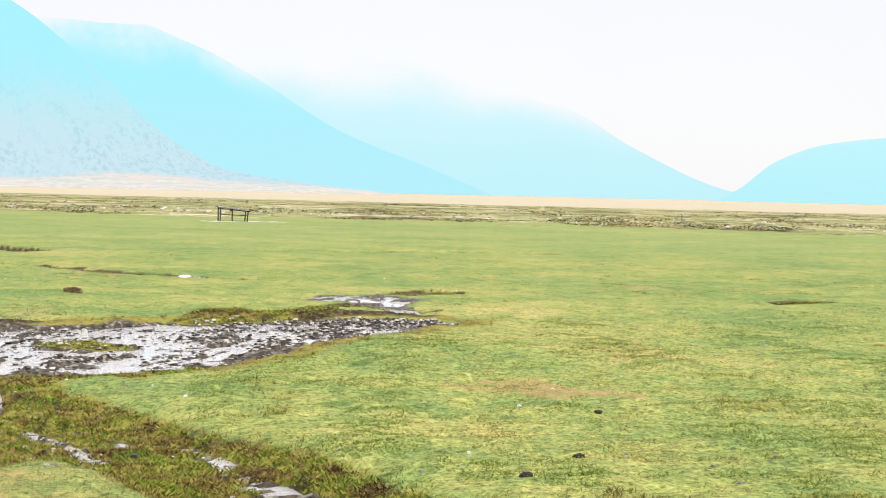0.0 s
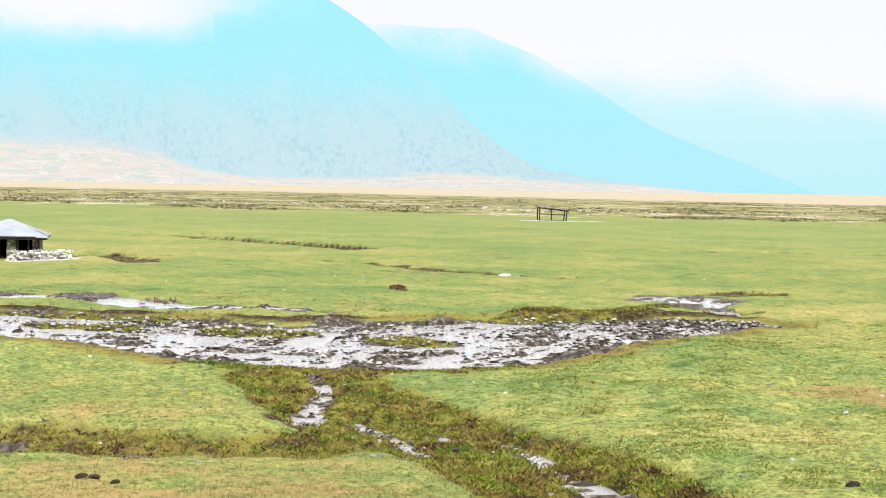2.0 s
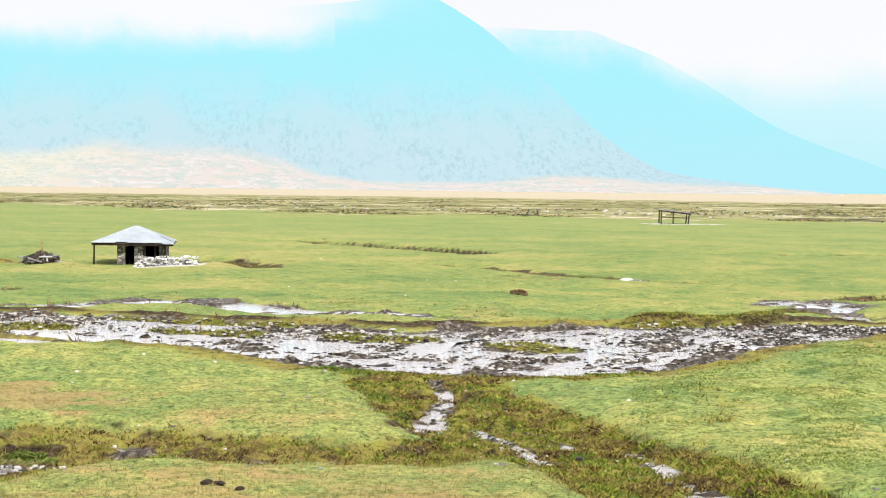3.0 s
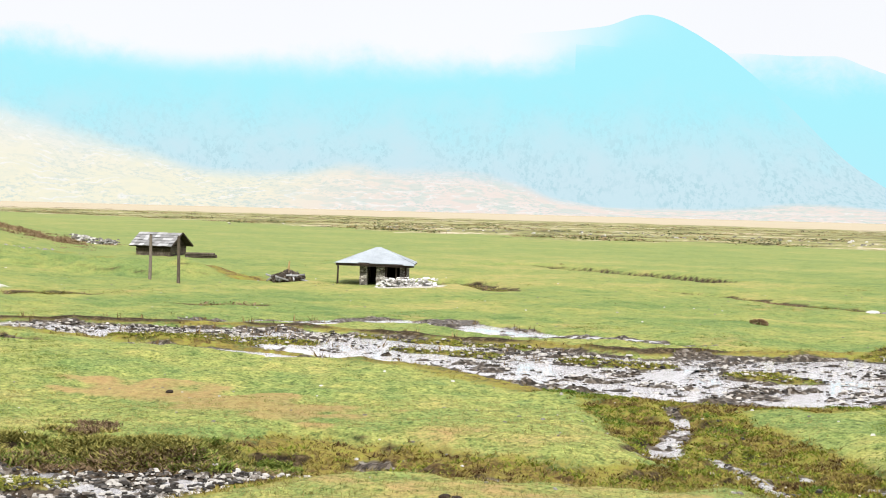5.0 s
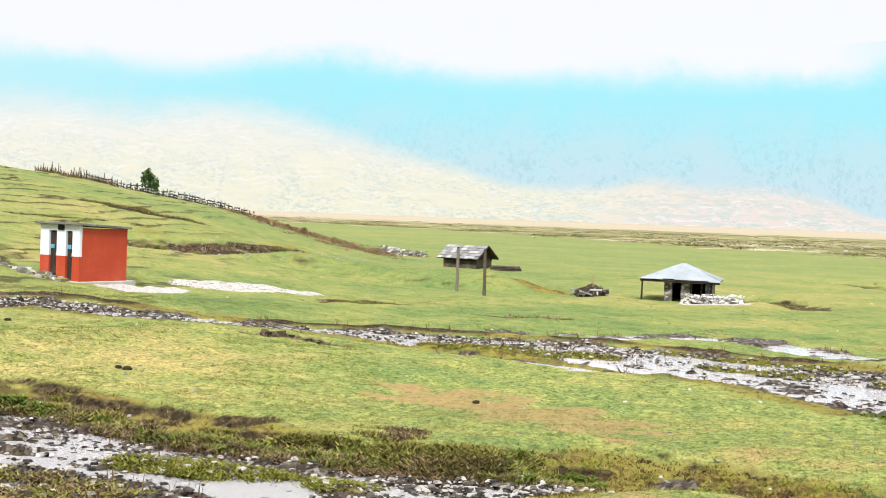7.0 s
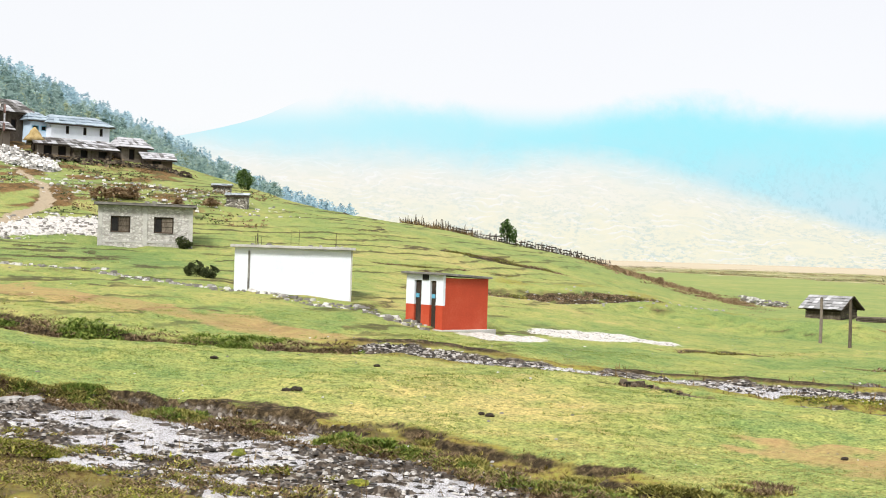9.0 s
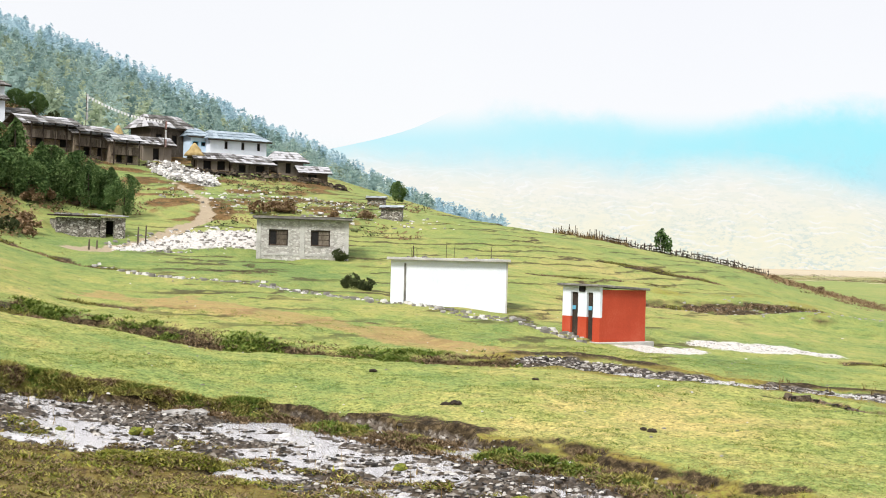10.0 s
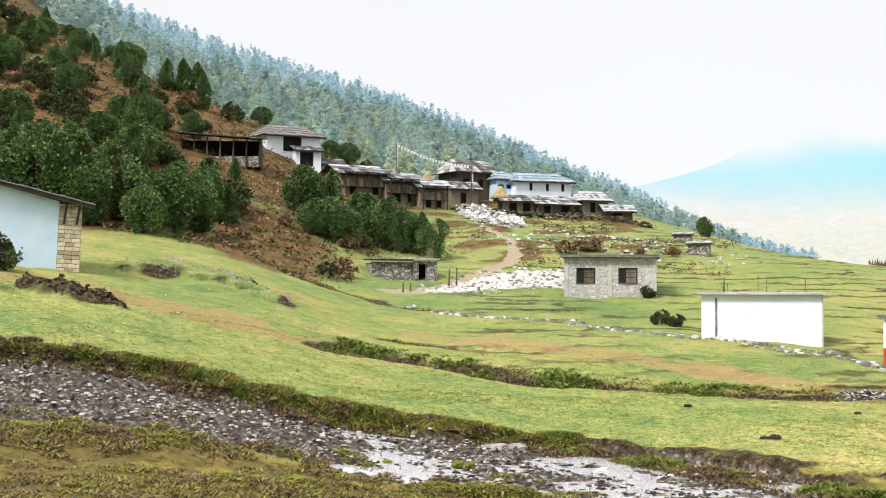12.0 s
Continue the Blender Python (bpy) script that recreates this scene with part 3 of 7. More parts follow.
    z += heap * (0.38 + 0.10 * ripple(2 * x, 2 * y, 1.2, 4) + 0.08 * ripple(4 * y, 4 * x, 1.2, 4))
    cover["soil"] = np.maximum(cover["soil"], heap)
    tip = smooth(-1.0, 0.9, inside(x, y, RUBBLE[5]) + warp)
    z += tip * (0.5 + 0.08 * ripple(2 * x, 2 * y, 1.2, 4))
    cover["soil"] = np.maximum(cover["soil"], 0.45 * tip)
    span = np.minimum(dist, 130)
    ditch, rim = np.zeros_like(x), np.zeros_like(x)
    for line in SCARPS:
        q = inside(x, y, line) + warp * 0.7 + 0.004 * span
        ditch = np.maximum(ditch, smooth(-0.5 - 0.016 * np.clip(dist - 70, 0, 60), 0.2, q))
        rim = np.maximum(rim, smooth(-0.3 - 0.004 * span, 0.1, q))
    z -= (0.14 + 0.0012 * dist + 0.5 * smooth(80, 105, dist) * (1 - smooth(28, 40, az))) * ditch
    cover["soil"] = np.maximum(cover["soil"], 0.95 * rim * smooth(-2.0, -0.5, ripple(x, y, 2, 9)))
    dip = smooth(-1.0, 0.5, inside(x, y, DIP) + warp)
    z -= 0.62 * dip
    cover["moss"] = np.maximum(cover["moss"], 0.55 * dip)
    cover["moss"] = np.maximum(cover["moss"], 0.5 * spur * smooth(-0.4, 1.0, ripple(x, y, 3, 14)))
    track = smooth(-0.4, 0.3, inside(x, y, PATH) + warp * 0.4)
    z -= 0.15 * track
    cover["track"] = track
    cover["steps"] = smooth(44, 52, az) * smooth(48, 62, dist) * (1 - smooth(150, 170, dist)) * (1 - smooth(70, 74, az))
    cover["far"] = smooth(60, 160, dist)
    cover["mid"] = smooth(32, 75, dist)
    begin = np.interp(az, [-20, 0, 20, 28, 36, 44], [205, 222, 235, 262, 350, 470])
    cover["straw"] = smooth(-15, 25, dist - begin + 16 * ripple(x, y, 8, 60)) * (1 - smooth(48, 54, az))
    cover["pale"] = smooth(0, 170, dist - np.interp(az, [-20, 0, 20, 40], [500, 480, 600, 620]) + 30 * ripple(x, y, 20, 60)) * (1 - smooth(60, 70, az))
    cover["dry"] = 0.45 * smooth(0.35, 1.6, ripple(x, y, 5, 25)) * (1 - smooth(60, 120, dist)) * (1 - 0.6 * smooth(48, 58, az))
    rise = smooth(6, 16, az) * (1 - smooth(50, 58, az)) * (0.35 * (1 - smooth(34, 46, dist)) + 0.65 * (1 - smooth(23, 29, dist + 0.12 * (40 - az))))
    cover["dry"] = np.maximum(cover["dry"], rise * (0.5 + 0.15 * ripple(x, y, 2, 9)))
    for line in DRY:
        cover["dry"] = np.maximum(cover["dry"], 0.95 * smooth(-1.4, 0.6, inside(x, y, line) + warp * 2))
    hill = smooth(74, 80, az + 0.02 * (dist - 100)) * smooth(86, 98, dist) * (1 - smooth(230, 260, dist)) * (1 - 0.7 * smooth(0.2, 1.4, ripple(x, y, 6, 25)))
    rough_slope = smooth(60, 66, az) * (1 - smooth(78, 80, az)) * smooth(108, 116, dist) * (1 - smooth(160, 175, dist))
    cover["heath"] = np.maximum(hill, 0.8 * rough_slope * smooth(-0.8, 0.8, ripple(x, y, 3, 14)))
    cover["forest"] = smooth(230, 300, dist) * smooth(52, 60, az)
    cover["rubble"] = np.zeros_like(x)
    for line in RUBBLE:
        cover["rubble"] = np.maximum(cover["rubble"], (0.42 if line is RUBBLE[5] else 1.0) * smooth(-0.9, 0.4, inside(x, y, line) + warp))
    return z, cover


def ground_height(az, dist):
    return float(land(np.array([float(az)]), np.array([float(dist)]))[0][0])


def spot(az, dist, sink=0.0):
    """A place on the ground, by bearing and distance."""
    x, y = polar(az, dist)
    return Vector((float(x), float(y), ground_height(az, dist) - sink))


def make_ground():
    az = np.concatenate([np.arange(-32, 100, 0.22), np.arange(100, 328, 6.0)])
    dist = np.concatenate([[0.01, 3, 6, 9, 12, 15], np.geomspace(17, 70, 260), np.geomspace(70.5, 300, 270), np.geomspace(306, 4700, 60)])
    A, D = np.meshgrid(az, dist)
    z, cover = land(A.ravel(), D.ravel())
    x, y = polar(A.ravel(), D.ravel())
    n, k = len(az), len(dist)
    i = np.arange(k - 1)[:, None] * n
    j = np.arange(n)[None, :]
    j2 = (j + 1) % n
    faces = np.stack([i + j, i + n + j, i + n + j2, i + j2], -1).reshape(-1, 4)[:, ::-1]
    me = bpy.data.meshes.new("ground")
    me.vertices.add(len(x))
    me.vertices.foreach_set("co", np.stack([x, y, z], 1).ravel())
    me.loops.add(faces.size)
    me.loops.foreach_set("vertex_index", faces.ravel())
    me.polygons.add(len(faces))
    me.polygons.foreach_set("loop_start", np.arange(0, faces.size, 4))
    me.update(calc_edges=True)
    me.polygons.foreach_set("use_smooth", np.ones(len(faces), bool))
    for key, v in cover.items():
        me.attributes.new(key, "FLOAT", "POINT").data.foreach_set("value", v.astype(np.float32))
    me.materials.append(ground_material())
    return tagged(new("ground", me), "cropped green and yellow meadow with streams and eroded banks", "ground", kind="structure")


ground = make_ground()
WATER = water_material()


def make_water(line, label, over=0.02, dry=None):
    """A shallow sheet of water along a stream, at the level of its bed."""
    p = fine_line(line)
    az, d = bearing(p[:, 0], p[:, 1]), np.hypot(p[:, 0], p[:, 1])
    t = np.gradient(p[:, :2], axis=0)
    side = np.stack([-t[:, 1], t[:, 0]], 1) / np.maximum(np.hypot(*t.T), 1e-6)[:, None]
    f = np.linspace(0, 1, len(p))
    ends = 0.35 * (smooth(0.9, 1.0, f) + 1 - smooth(0.0, 0.1, f))
    if dry:
        ends = ends + 0.07 * smooth(*dry, az)
    levels = []
    for s in (-0.75, -0.4, 0, 0.4, 0.75):
        q = p[:, :2] + side * (p[:, 2] * s)[:, None]
        h = land(bearing(q[:, 0], q[:, 1]), np.hypot(q[:, 0], q[:, 1]))[0]
        k = min(25, len(h) // 2 * 2 - 1)
        levels.append(np.convolve(np.pad(h, k // 2, mode="edge"), np.ones(k) / k, "valid") + over - ends)
    levels = [levels[0] - 0.3] + levels + [levels[-1] - 0.3]
    bm = bmesh.new()
    rows = []
    for n in range(len(p)):
        rows.append([bm.verts.new((*(p[n, :2] + side[n] * (p[n, 2] + min(0.15, 0.5 * p[n, 2])) * s), lev[n])) for s, lev in zip((-1, -0.85, -0.4, 0, 0.4, 0.85, 1), levels)])
    for a, b in zip(rows, rows[1:]):
        for q in range(6):
            f = bm.faces.new((a[q], a[q + 1], b[q + 1], b[q]))
            f.normal_update()
            if f.normal.z < 0:
                f.normal_flip()
            f.smooth = True
    me = bpy.data.meshes.new("water")
    bm.to_mesh(me)
    me.materials.append(WATER)
    return tagged(new("water", me), label, "water", kind="structure")


make_water(RIVER, "shallow braided river glinting over pebbles in the meadow", 0.035)
make_water(BRANCH, "narrow side arm of the shallow river", 0.03)
make_water(FAR_ARM, "thin far arm of the river under a dark bank", 0.03)
make_water(POND, "small pool upstream of the river bend", 0.03)
make_water(RILL, "small rill running through a mossy gully", 0.03)
make_water(DITCH, "thin wet ditch in a brown mossy gully", 0.03)
make_water(BROOK[:-2], "stony brook with patches of glinting shallow water", 0.0, (64, 76))


# ---- far mountains ----
def mountain(name, label, line, dist, back, mat, rough=0.05, rows=26):
    """A far range: its skyline by bearing and rise in degrees, with a wrinkled slope that leans back."""
    pts = np.array(line, float)
    az = np.linspace(pts[0, 0], pts[-1, 0], 260)
    el = np.interp(az, pts[:, 0], pts[:, 1])
    m = slopes(pts[:, 0], pts[None, :, 1])[0]
    i = np.clip(np.searchsorted(pts[:, 0], az) - 1, 0, len(pts) - 2)
    el = hermite(pts[i, 0], pts[i + 1, 0], pts[i, 1], pts[i + 1, 1], m[i], m[i + 1], az)
    bm = bmesh.new()
    grid, climb = [], []
    for r in range(rows + 1):
        f = r / rows
        row = []
        for a, e in zip(az, el):
            d = dist + back * f
            wob = noise.fractal(Vector((a * 0.35, f * 3.0, dist * 0.01)), 0.8, 2.0, 5)
            d += wob * back * 0.18 * f
            h = (EYE_Z + (dist + back) * math.tan(radians(max(e, -0.1)))) * f + wob * rough * 40 * f
            x, y = polar(a, d)
            row.append(bm.verts.new((x, y, h if r else -20)))
            climb.append(f)
        grid.append(row)
    for a, b in zip(grid, grid[1:]):
        for k in range(len(az) - 1):
            bm.faces.new((a[k], a[k + 1], b[k + 1], b[k]))
    me = bpy.data.meshes.new(name)
    bm.to_mesh(me)
    me.attributes.new("climb", "FLOAT", "POINT").data.foreach_set("value", np.array(climb, np.float32))
    me.materials.append(mat)
    for f in me.polygons:
        f.use_smooth = True
    return tagged(new(name, me), label, "mountain", kind="structure")


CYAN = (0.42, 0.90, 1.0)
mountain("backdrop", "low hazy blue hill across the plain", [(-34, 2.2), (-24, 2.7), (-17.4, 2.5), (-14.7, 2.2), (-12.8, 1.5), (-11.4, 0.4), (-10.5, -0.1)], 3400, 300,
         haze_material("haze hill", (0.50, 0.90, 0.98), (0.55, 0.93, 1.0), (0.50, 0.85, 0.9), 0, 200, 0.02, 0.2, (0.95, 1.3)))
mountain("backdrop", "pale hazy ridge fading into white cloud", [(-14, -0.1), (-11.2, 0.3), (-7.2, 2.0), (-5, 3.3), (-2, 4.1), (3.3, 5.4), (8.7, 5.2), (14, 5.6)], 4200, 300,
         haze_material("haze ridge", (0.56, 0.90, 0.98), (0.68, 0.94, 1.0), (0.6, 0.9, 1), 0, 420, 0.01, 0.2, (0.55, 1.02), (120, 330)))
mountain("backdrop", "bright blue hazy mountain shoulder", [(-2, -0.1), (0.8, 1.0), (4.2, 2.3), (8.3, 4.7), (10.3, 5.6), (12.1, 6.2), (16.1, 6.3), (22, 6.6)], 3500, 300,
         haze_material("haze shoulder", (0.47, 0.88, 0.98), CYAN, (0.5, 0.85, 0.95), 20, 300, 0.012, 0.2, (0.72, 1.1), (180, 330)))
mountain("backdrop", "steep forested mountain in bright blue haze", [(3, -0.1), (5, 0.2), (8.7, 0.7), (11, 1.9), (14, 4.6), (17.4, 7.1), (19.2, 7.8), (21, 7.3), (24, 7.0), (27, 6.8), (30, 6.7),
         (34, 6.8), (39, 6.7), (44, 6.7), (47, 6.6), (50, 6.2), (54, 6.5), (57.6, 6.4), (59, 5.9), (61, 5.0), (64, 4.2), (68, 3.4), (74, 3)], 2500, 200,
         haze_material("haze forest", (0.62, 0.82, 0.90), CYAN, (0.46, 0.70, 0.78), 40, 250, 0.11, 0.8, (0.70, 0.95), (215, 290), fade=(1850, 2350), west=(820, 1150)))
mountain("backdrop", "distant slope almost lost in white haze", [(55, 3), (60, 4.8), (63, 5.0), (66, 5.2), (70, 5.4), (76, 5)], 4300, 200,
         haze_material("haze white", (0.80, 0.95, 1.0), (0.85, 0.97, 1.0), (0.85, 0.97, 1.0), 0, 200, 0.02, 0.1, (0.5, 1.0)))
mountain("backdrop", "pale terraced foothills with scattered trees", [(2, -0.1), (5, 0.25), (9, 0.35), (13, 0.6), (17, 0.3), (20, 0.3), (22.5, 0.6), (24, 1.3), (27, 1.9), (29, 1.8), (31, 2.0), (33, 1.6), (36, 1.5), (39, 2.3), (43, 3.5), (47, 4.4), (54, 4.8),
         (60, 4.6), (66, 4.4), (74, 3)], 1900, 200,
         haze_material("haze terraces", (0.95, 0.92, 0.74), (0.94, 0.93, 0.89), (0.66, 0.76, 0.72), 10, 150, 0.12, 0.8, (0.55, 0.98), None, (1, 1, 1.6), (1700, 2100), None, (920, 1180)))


# ---- building blocks ----
def box(bm, x0, x1, y0, y1, z0, z1):
    v = [bm.verts.new(c) for c in ((x0, y0, z0), (x1, y0, z0), (x1, y1, z0), (x0, y1, z0), (x0, y0, z1), (x1, y0, z1), (x1, y1, z1), (x0, y1, z1))]
    for q in ((3, 2, 1, 0), (4, 5, 6, 7), (0, 1, 5, 4), (1, 2, 6, 5), (2, 3, 7, 6), (3, 0, 4, 7)):
        bm.faces.new([v[k] for k in q])
    return v


def beam(bm, a, b, w, h=None):
    """A squared or round-ish bar from a to b."""
    a, b = Vector(a), Vector(b)
    d = (b - a).normalized()
    s = d.cross(Vector((0, 0, 1)))
    s = s.normalized() if s.length > 1e-4 else Vector((1, 0, 0))
    u = s.cross(d).normalized()
    h = h or w
    ring = [[bm.verts.new(p + s * (w / 2 * i) + u * (h / 2 * j)) for i, j in ((-1, -1), (1, -1), (1, 1), (-1, 1))] for p in (a, b)]
    bm.faces.new(ring[0][::-1])
    bm.faces.new(ring[1])
    for k in range(4):
        bm.faces.new((ring[0][k], ring[0][(k + 1) % 4], ring[1][(k + 1) % 4], ring[1][k]))


def pole(bm, a, b, r0, r1, n=7, bend=0.0, seg=3):
    """A tapered round stem from a to b."""
    a, b = Vector(a), Vector(b)
    d = (b - a).normalized()
    s = d.orthogonal().normalized()
    u = d.cross(s)
    rings = []
    for i in range(seg + 1):
        f = i / seg
        c = a.lerp(b, f) + s * (bend * math.sin(f * 3.1))
        r = r0 + (r1 - r0) * f
        rings.append([bm.verts.new(c + (s * math.cos(6.283 * k / n) + u * math.sin(6.283 * k / n)) * r) for k in range(n)])
    for p, q in zip(rings, rings[1:]):
        for k in range(n):
            bm.faces.new((p[k], p[(k + 1) % n], q[(k + 1) % n], q[k]))
    bm.faces.new(rings[-1])
    bm.faces.new(rings[0][::-1])


def slab(bm, corners, thick):
    """A flat plate of any outline, thick downwards."""
    top = [bm.verts.new(c) for c in corners]
    low = [bm.verts.new(Vector(c) - Vector((0, 0, thick))) for c in corners]
    bm.faces.new(top)
    bm.faces.new(low[::-1])
    for k in range(len(top)):
        j = (k + 1) % len(top)
        bm.faces.new((top[k], low[k], low[j], top[j]))


def wall(bm, length, z0, z1, thick, holes=()):
    """A wall along x from 0 to length, its front at y = 0, with openings (x0, x1, z0, z1) right through it."""
    xs = sorted({0, length, *[h[0] for h in holes], *[h[1] for h in holes]})
    zs = sorted({z0, z1, *[min(max(h[2], z0), z1) for h in holes], *[min(max(h[3], z0), z1) for h in holes]})
    for a, b in zip(xs, xs[1:]):
        for c, d in zip(zs, zs[1:]):
            if not any(h[0] <= (a + b) / 2 <= h[1] and h[2] <= (c + d) / 2 <= h[3] for h in holes):
                box(bm, a, b, 0, thick, c, d)


def finish(bm, weld=True, bevel=0.0):
    if weld:
        bmesh.ops.remove_doubles(bm, verts=bm.verts, dist=0.0005)
    if bevel:
        bmesh.ops.bevel(bm, geom=list(bm.edges), offset=bevel, segments=1, affect="EDGES")
    bmesh.ops.recalc_face_normals(bm, faces=bm.faces)


def part(name, bm, mat, parent, label="", at=None, weld=False, bevel=0.0, smooth_faces=False):
    finish(bm, weld, bevel)
    me = bpy.data.meshes.new(name)
    bm.to_mesh(me)
    bm.free()
    me.materials.append(mat)
    if smooth_faces:
        for f in me.polygons:
            f.use_smooth = True
    ob = new(name, me)
    ob.parent = parent
    if at is not None:
        ob.matrix_basis = at
    return tagged(ob, label)


def thing(name, label, category, az, dist, turn=0.0, sink=0.0, group="", z=None):
    """An empty at a thing's base, facing the look-out when turn is 0."""
    ob = new(name)
    p = spot(az, dist, sink)
    if z is not None:
        p.z = z
    ob.matrix_basis = Matrix.Translation(p) @ pose(0, 0, 0, 0, 0, az + turn)
    ob.empty_display_size = 0.2
    return tagged(ob, label, category, group)


def rocky(bm, p, r, rng, flat=0.65):
    """One stone: a worn block."""
    pts = []
    m = Matrix.Rotation(rng.uniform(0, 6.28), 3, "Z")
    sx, sy, sz = r * rng.uniform(0.7, 1.3), r * rng.uniform(0.7, 1.3), r * flat * rng.uniform(0.7, 1.2)
    for x, y, z in ((-1, -1, -0.6), (1, -1, -0.6), (1, 1, -0.6), (-1, 1, -0.6), (-0.75, -0.7, 0.8), (0.7, -0.75, 0.8), (0.75, 0.7, 0.8), (-0.7, 0.75, 0.8)):
        j = Vector((x * sx * rng.uniform(0.65, 1.1), y * sy * rng.uniform(0.65, 1.1), z * sz * rng.uniform(0.7, 1.15)))
        pts.append(bm.verts.new(Vector(p) + m @ j))
    for q in ((4, 5, 6, 7), (0, 1, 5, 4), (1, 2, 6, 5), (2, 3, 7, 6), (3, 0, 4, 7)):
        bm.faces.new([pts[k] for k in q])


# surfaces of the things
WHITEWASH = surface("whitewash", [(0, (0.56, 0.60, 0.67)), (0.5, (0.66, 0.70, 0.77)), (1, (0.74, 0.77, 0.83))], 0.7, 14, 0.85, bump=0.15)
REDPAINT = surface("red paint", [(0, (0.34, 0.045, 0.018)), (0.5, (0.42, 0.055, 0.022)), (1, (0.47, 0.09, 0.045))], 0.8, 12, 0.7, bump=0.12)
CONCRETE = surface("concrete", [(0, (0.26, 0.25, 0.24)), (0.5, (0.40, 0.39, 0.37)), (1, (0.52, 0.51, 0.49))], 1.5, 20, 0.9, bump=0.3)
DARKSLAB = surface("weathered slab edge", [(0, (0.08, 0.075, 0.07)), (0.6, (0.17, 0.16, 0.15)), (1, (0.30, 0.29, 0.27))], 2, 20, 0.9)
OLDWOOD = surface("old grey wood", [(0, (0.045, 0.035, 0.026)), (0.5, (0.105, 0.085, 0.065)), (1, (0.20, 0.17, 0.14))], 2.0, 16, 0.9, stretch=(1, 1, 0.25), object_random=0.3, island=0.5)
DARKWOOD = surface("dark wood", [(0, (0.018, 0.013, 0.010)), (0.5, (0.045, 0.032, 0.024)), (1, (0.09, 0.065, 0.045))], 2.0, 16, 0.85, island=0.4)
SHINGLE = surface("weathered roof boards", [(0, (0.06, 0.055, 0.05)), (0.45, (0.15, 0.145, 0.14)), (0.8, (0.25, 0.25, 0.255)), (1, (0.40, 0.40, 0.42))], 1.2, 12, 0.85, island=0.65, object_random=0.5)
PALEBOARD = surface("bleached roof boards", [(0, (0.18, 0.18, 0.18)), (0.4, (0.32, 0.32, 0.325)), (1, (0.48, 0.48, 0.50))], 1.2, 12, 0.8, island=0.7, object_random=0.4)
TIN = surface("pale tin sheet", [(0, (0.28, 0.31, 0.34)), (0.5, (0.38, 0.42, 0.46)), (1, (0.50, 0.54, 0.58))], 0.8, 8, 0.5, metal=0.2, bump=0.15, island=0.3)
BLUETIN = surface("blue-grey roofing", [(0, (0.17, 0.22, 0.26)), (0.5, (0.25, 0.31, 0.36)), (1, (0.34, 0.41, 0.46))], 0.8, 8, 0.5, metal=0.2, bump=0.15, island=0.3)
BLUEWASH = surface("pale blue plaster", [(0, (0.44, 0.58, 0.72)), (0.5, (0.52, 0.66, 0.80)), (1, (0.60, 0.72, 0.84))], 0.8, 12, 0.85, bump=0.12)
BLUEPAINT = surface("blue paint", [(0, (0.08, 0.30, 0.46)), (1, (0.16, 0.44, 0.60))], 1.5, 12, 0.6)
MUDWALL = surface("mud and stone wall", [(0, (0.10, 0.075, 0.05)), (0.45, (0.21, 0.165, 0.12)), (0.75, (0.31, 0.26, 0.20)), (1, (0.42, 0.38, 0.32))], 1.6, 7, 0.95, bump=0.8, distance=0.06)
HAY = surface("dry straw", [(0, (0.16, 0.11, 0.045)), (0.5, (0.31, 0.23, 0.10)), (1, (0.44, 0.35, 0.18))], 2, 18, 0.95, bump=0.7)
# near-black that puts the shade of insides and gaps into the colour
DARK = surface("interior shade", [(0, (0.008, 0.008, 0.009)), (1, (0.022, 0.02, 0.02))], 2, 9, 0.95)
STONE = surface("pale stone", [(0, (0.15, 0.14, 0.125)), (0.5, (0.30, 0.29, 0.27)), (1, (0.52, 0.51, 0.49))], 1.5, 9, 0.9, object_random=0.5, island=0.9)
WETSTONE = surface("wet river stone", [(0, (0.018, 0.015, 0.012)), (0.5, (0.060, 0.050, 0.040)), (0.8, (0.17, 0.15, 0.13)), (1, (0.42, 0.40, 0.37))], 1.5, 9, 0.5, island=1.1)
CLOD = surface("dark dung and earth", [(0, (0.012, 0.009, 0.006)), (1, (0.045, 0.032, 0.02))], 3, 14, 0.95, bump=0.8)
CLOTH = surface("faded cloth", [(0, (0.55, 0.55, 0.56)), (1, (0.75, 0.75, 0.76))], 2, 12, 0.9)


def masonry(name, stones, joint, scale=3.2):
    """Rubble masonry: uneven stones with mortar between."""
    m, nodes, links, b = material(name, 0.92)
    nt = (nodes, links)
    co = nodes.new("ShaderNodeTexCoord").outputs["Object"]
    mp = nodes.new("ShaderNodeMapping")
    mp.inputs["Scale"].default_value = (1, 1, 1.7)
    links.new(co, mp.inputs[0])
    edge, cell = nodes.new("ShaderNodeTexVoronoi"), nodes.new("ShaderNodeTexVoronoi")
    edge.feature = "DISTANCE_TO_EDGE"
    for v in (edge, cell):
        v.inputs["Scale"].default_value = scale
        links.new(mp.outputs[0], v.inputs["Vector"])
    sep = nodes.new("ShaderNodeSeparateColor")
    links.new(cell.outputs["Color"], sep.inputs[0])
    fine = noise_of(nt, 16, 3, 0.6, co)
    body = mixed(nt, 0.35, ramp_of(nt, sep.outputs[0], stones), ramp_of(nt, fine, [(0.3, (0.3, 0.3, 0.3)), (0.7, (0.9, 0.9, 0.9))]), "OVERLAY")
    seam = step_of(nt, edge.outputs["Distance"], 0.02, 0.09)
    links.new(mixed(nt, seam, joint, body), b.inputs["Base Color"])
    bumped(nt, b, seam, 0.8, 0.05)
    return m


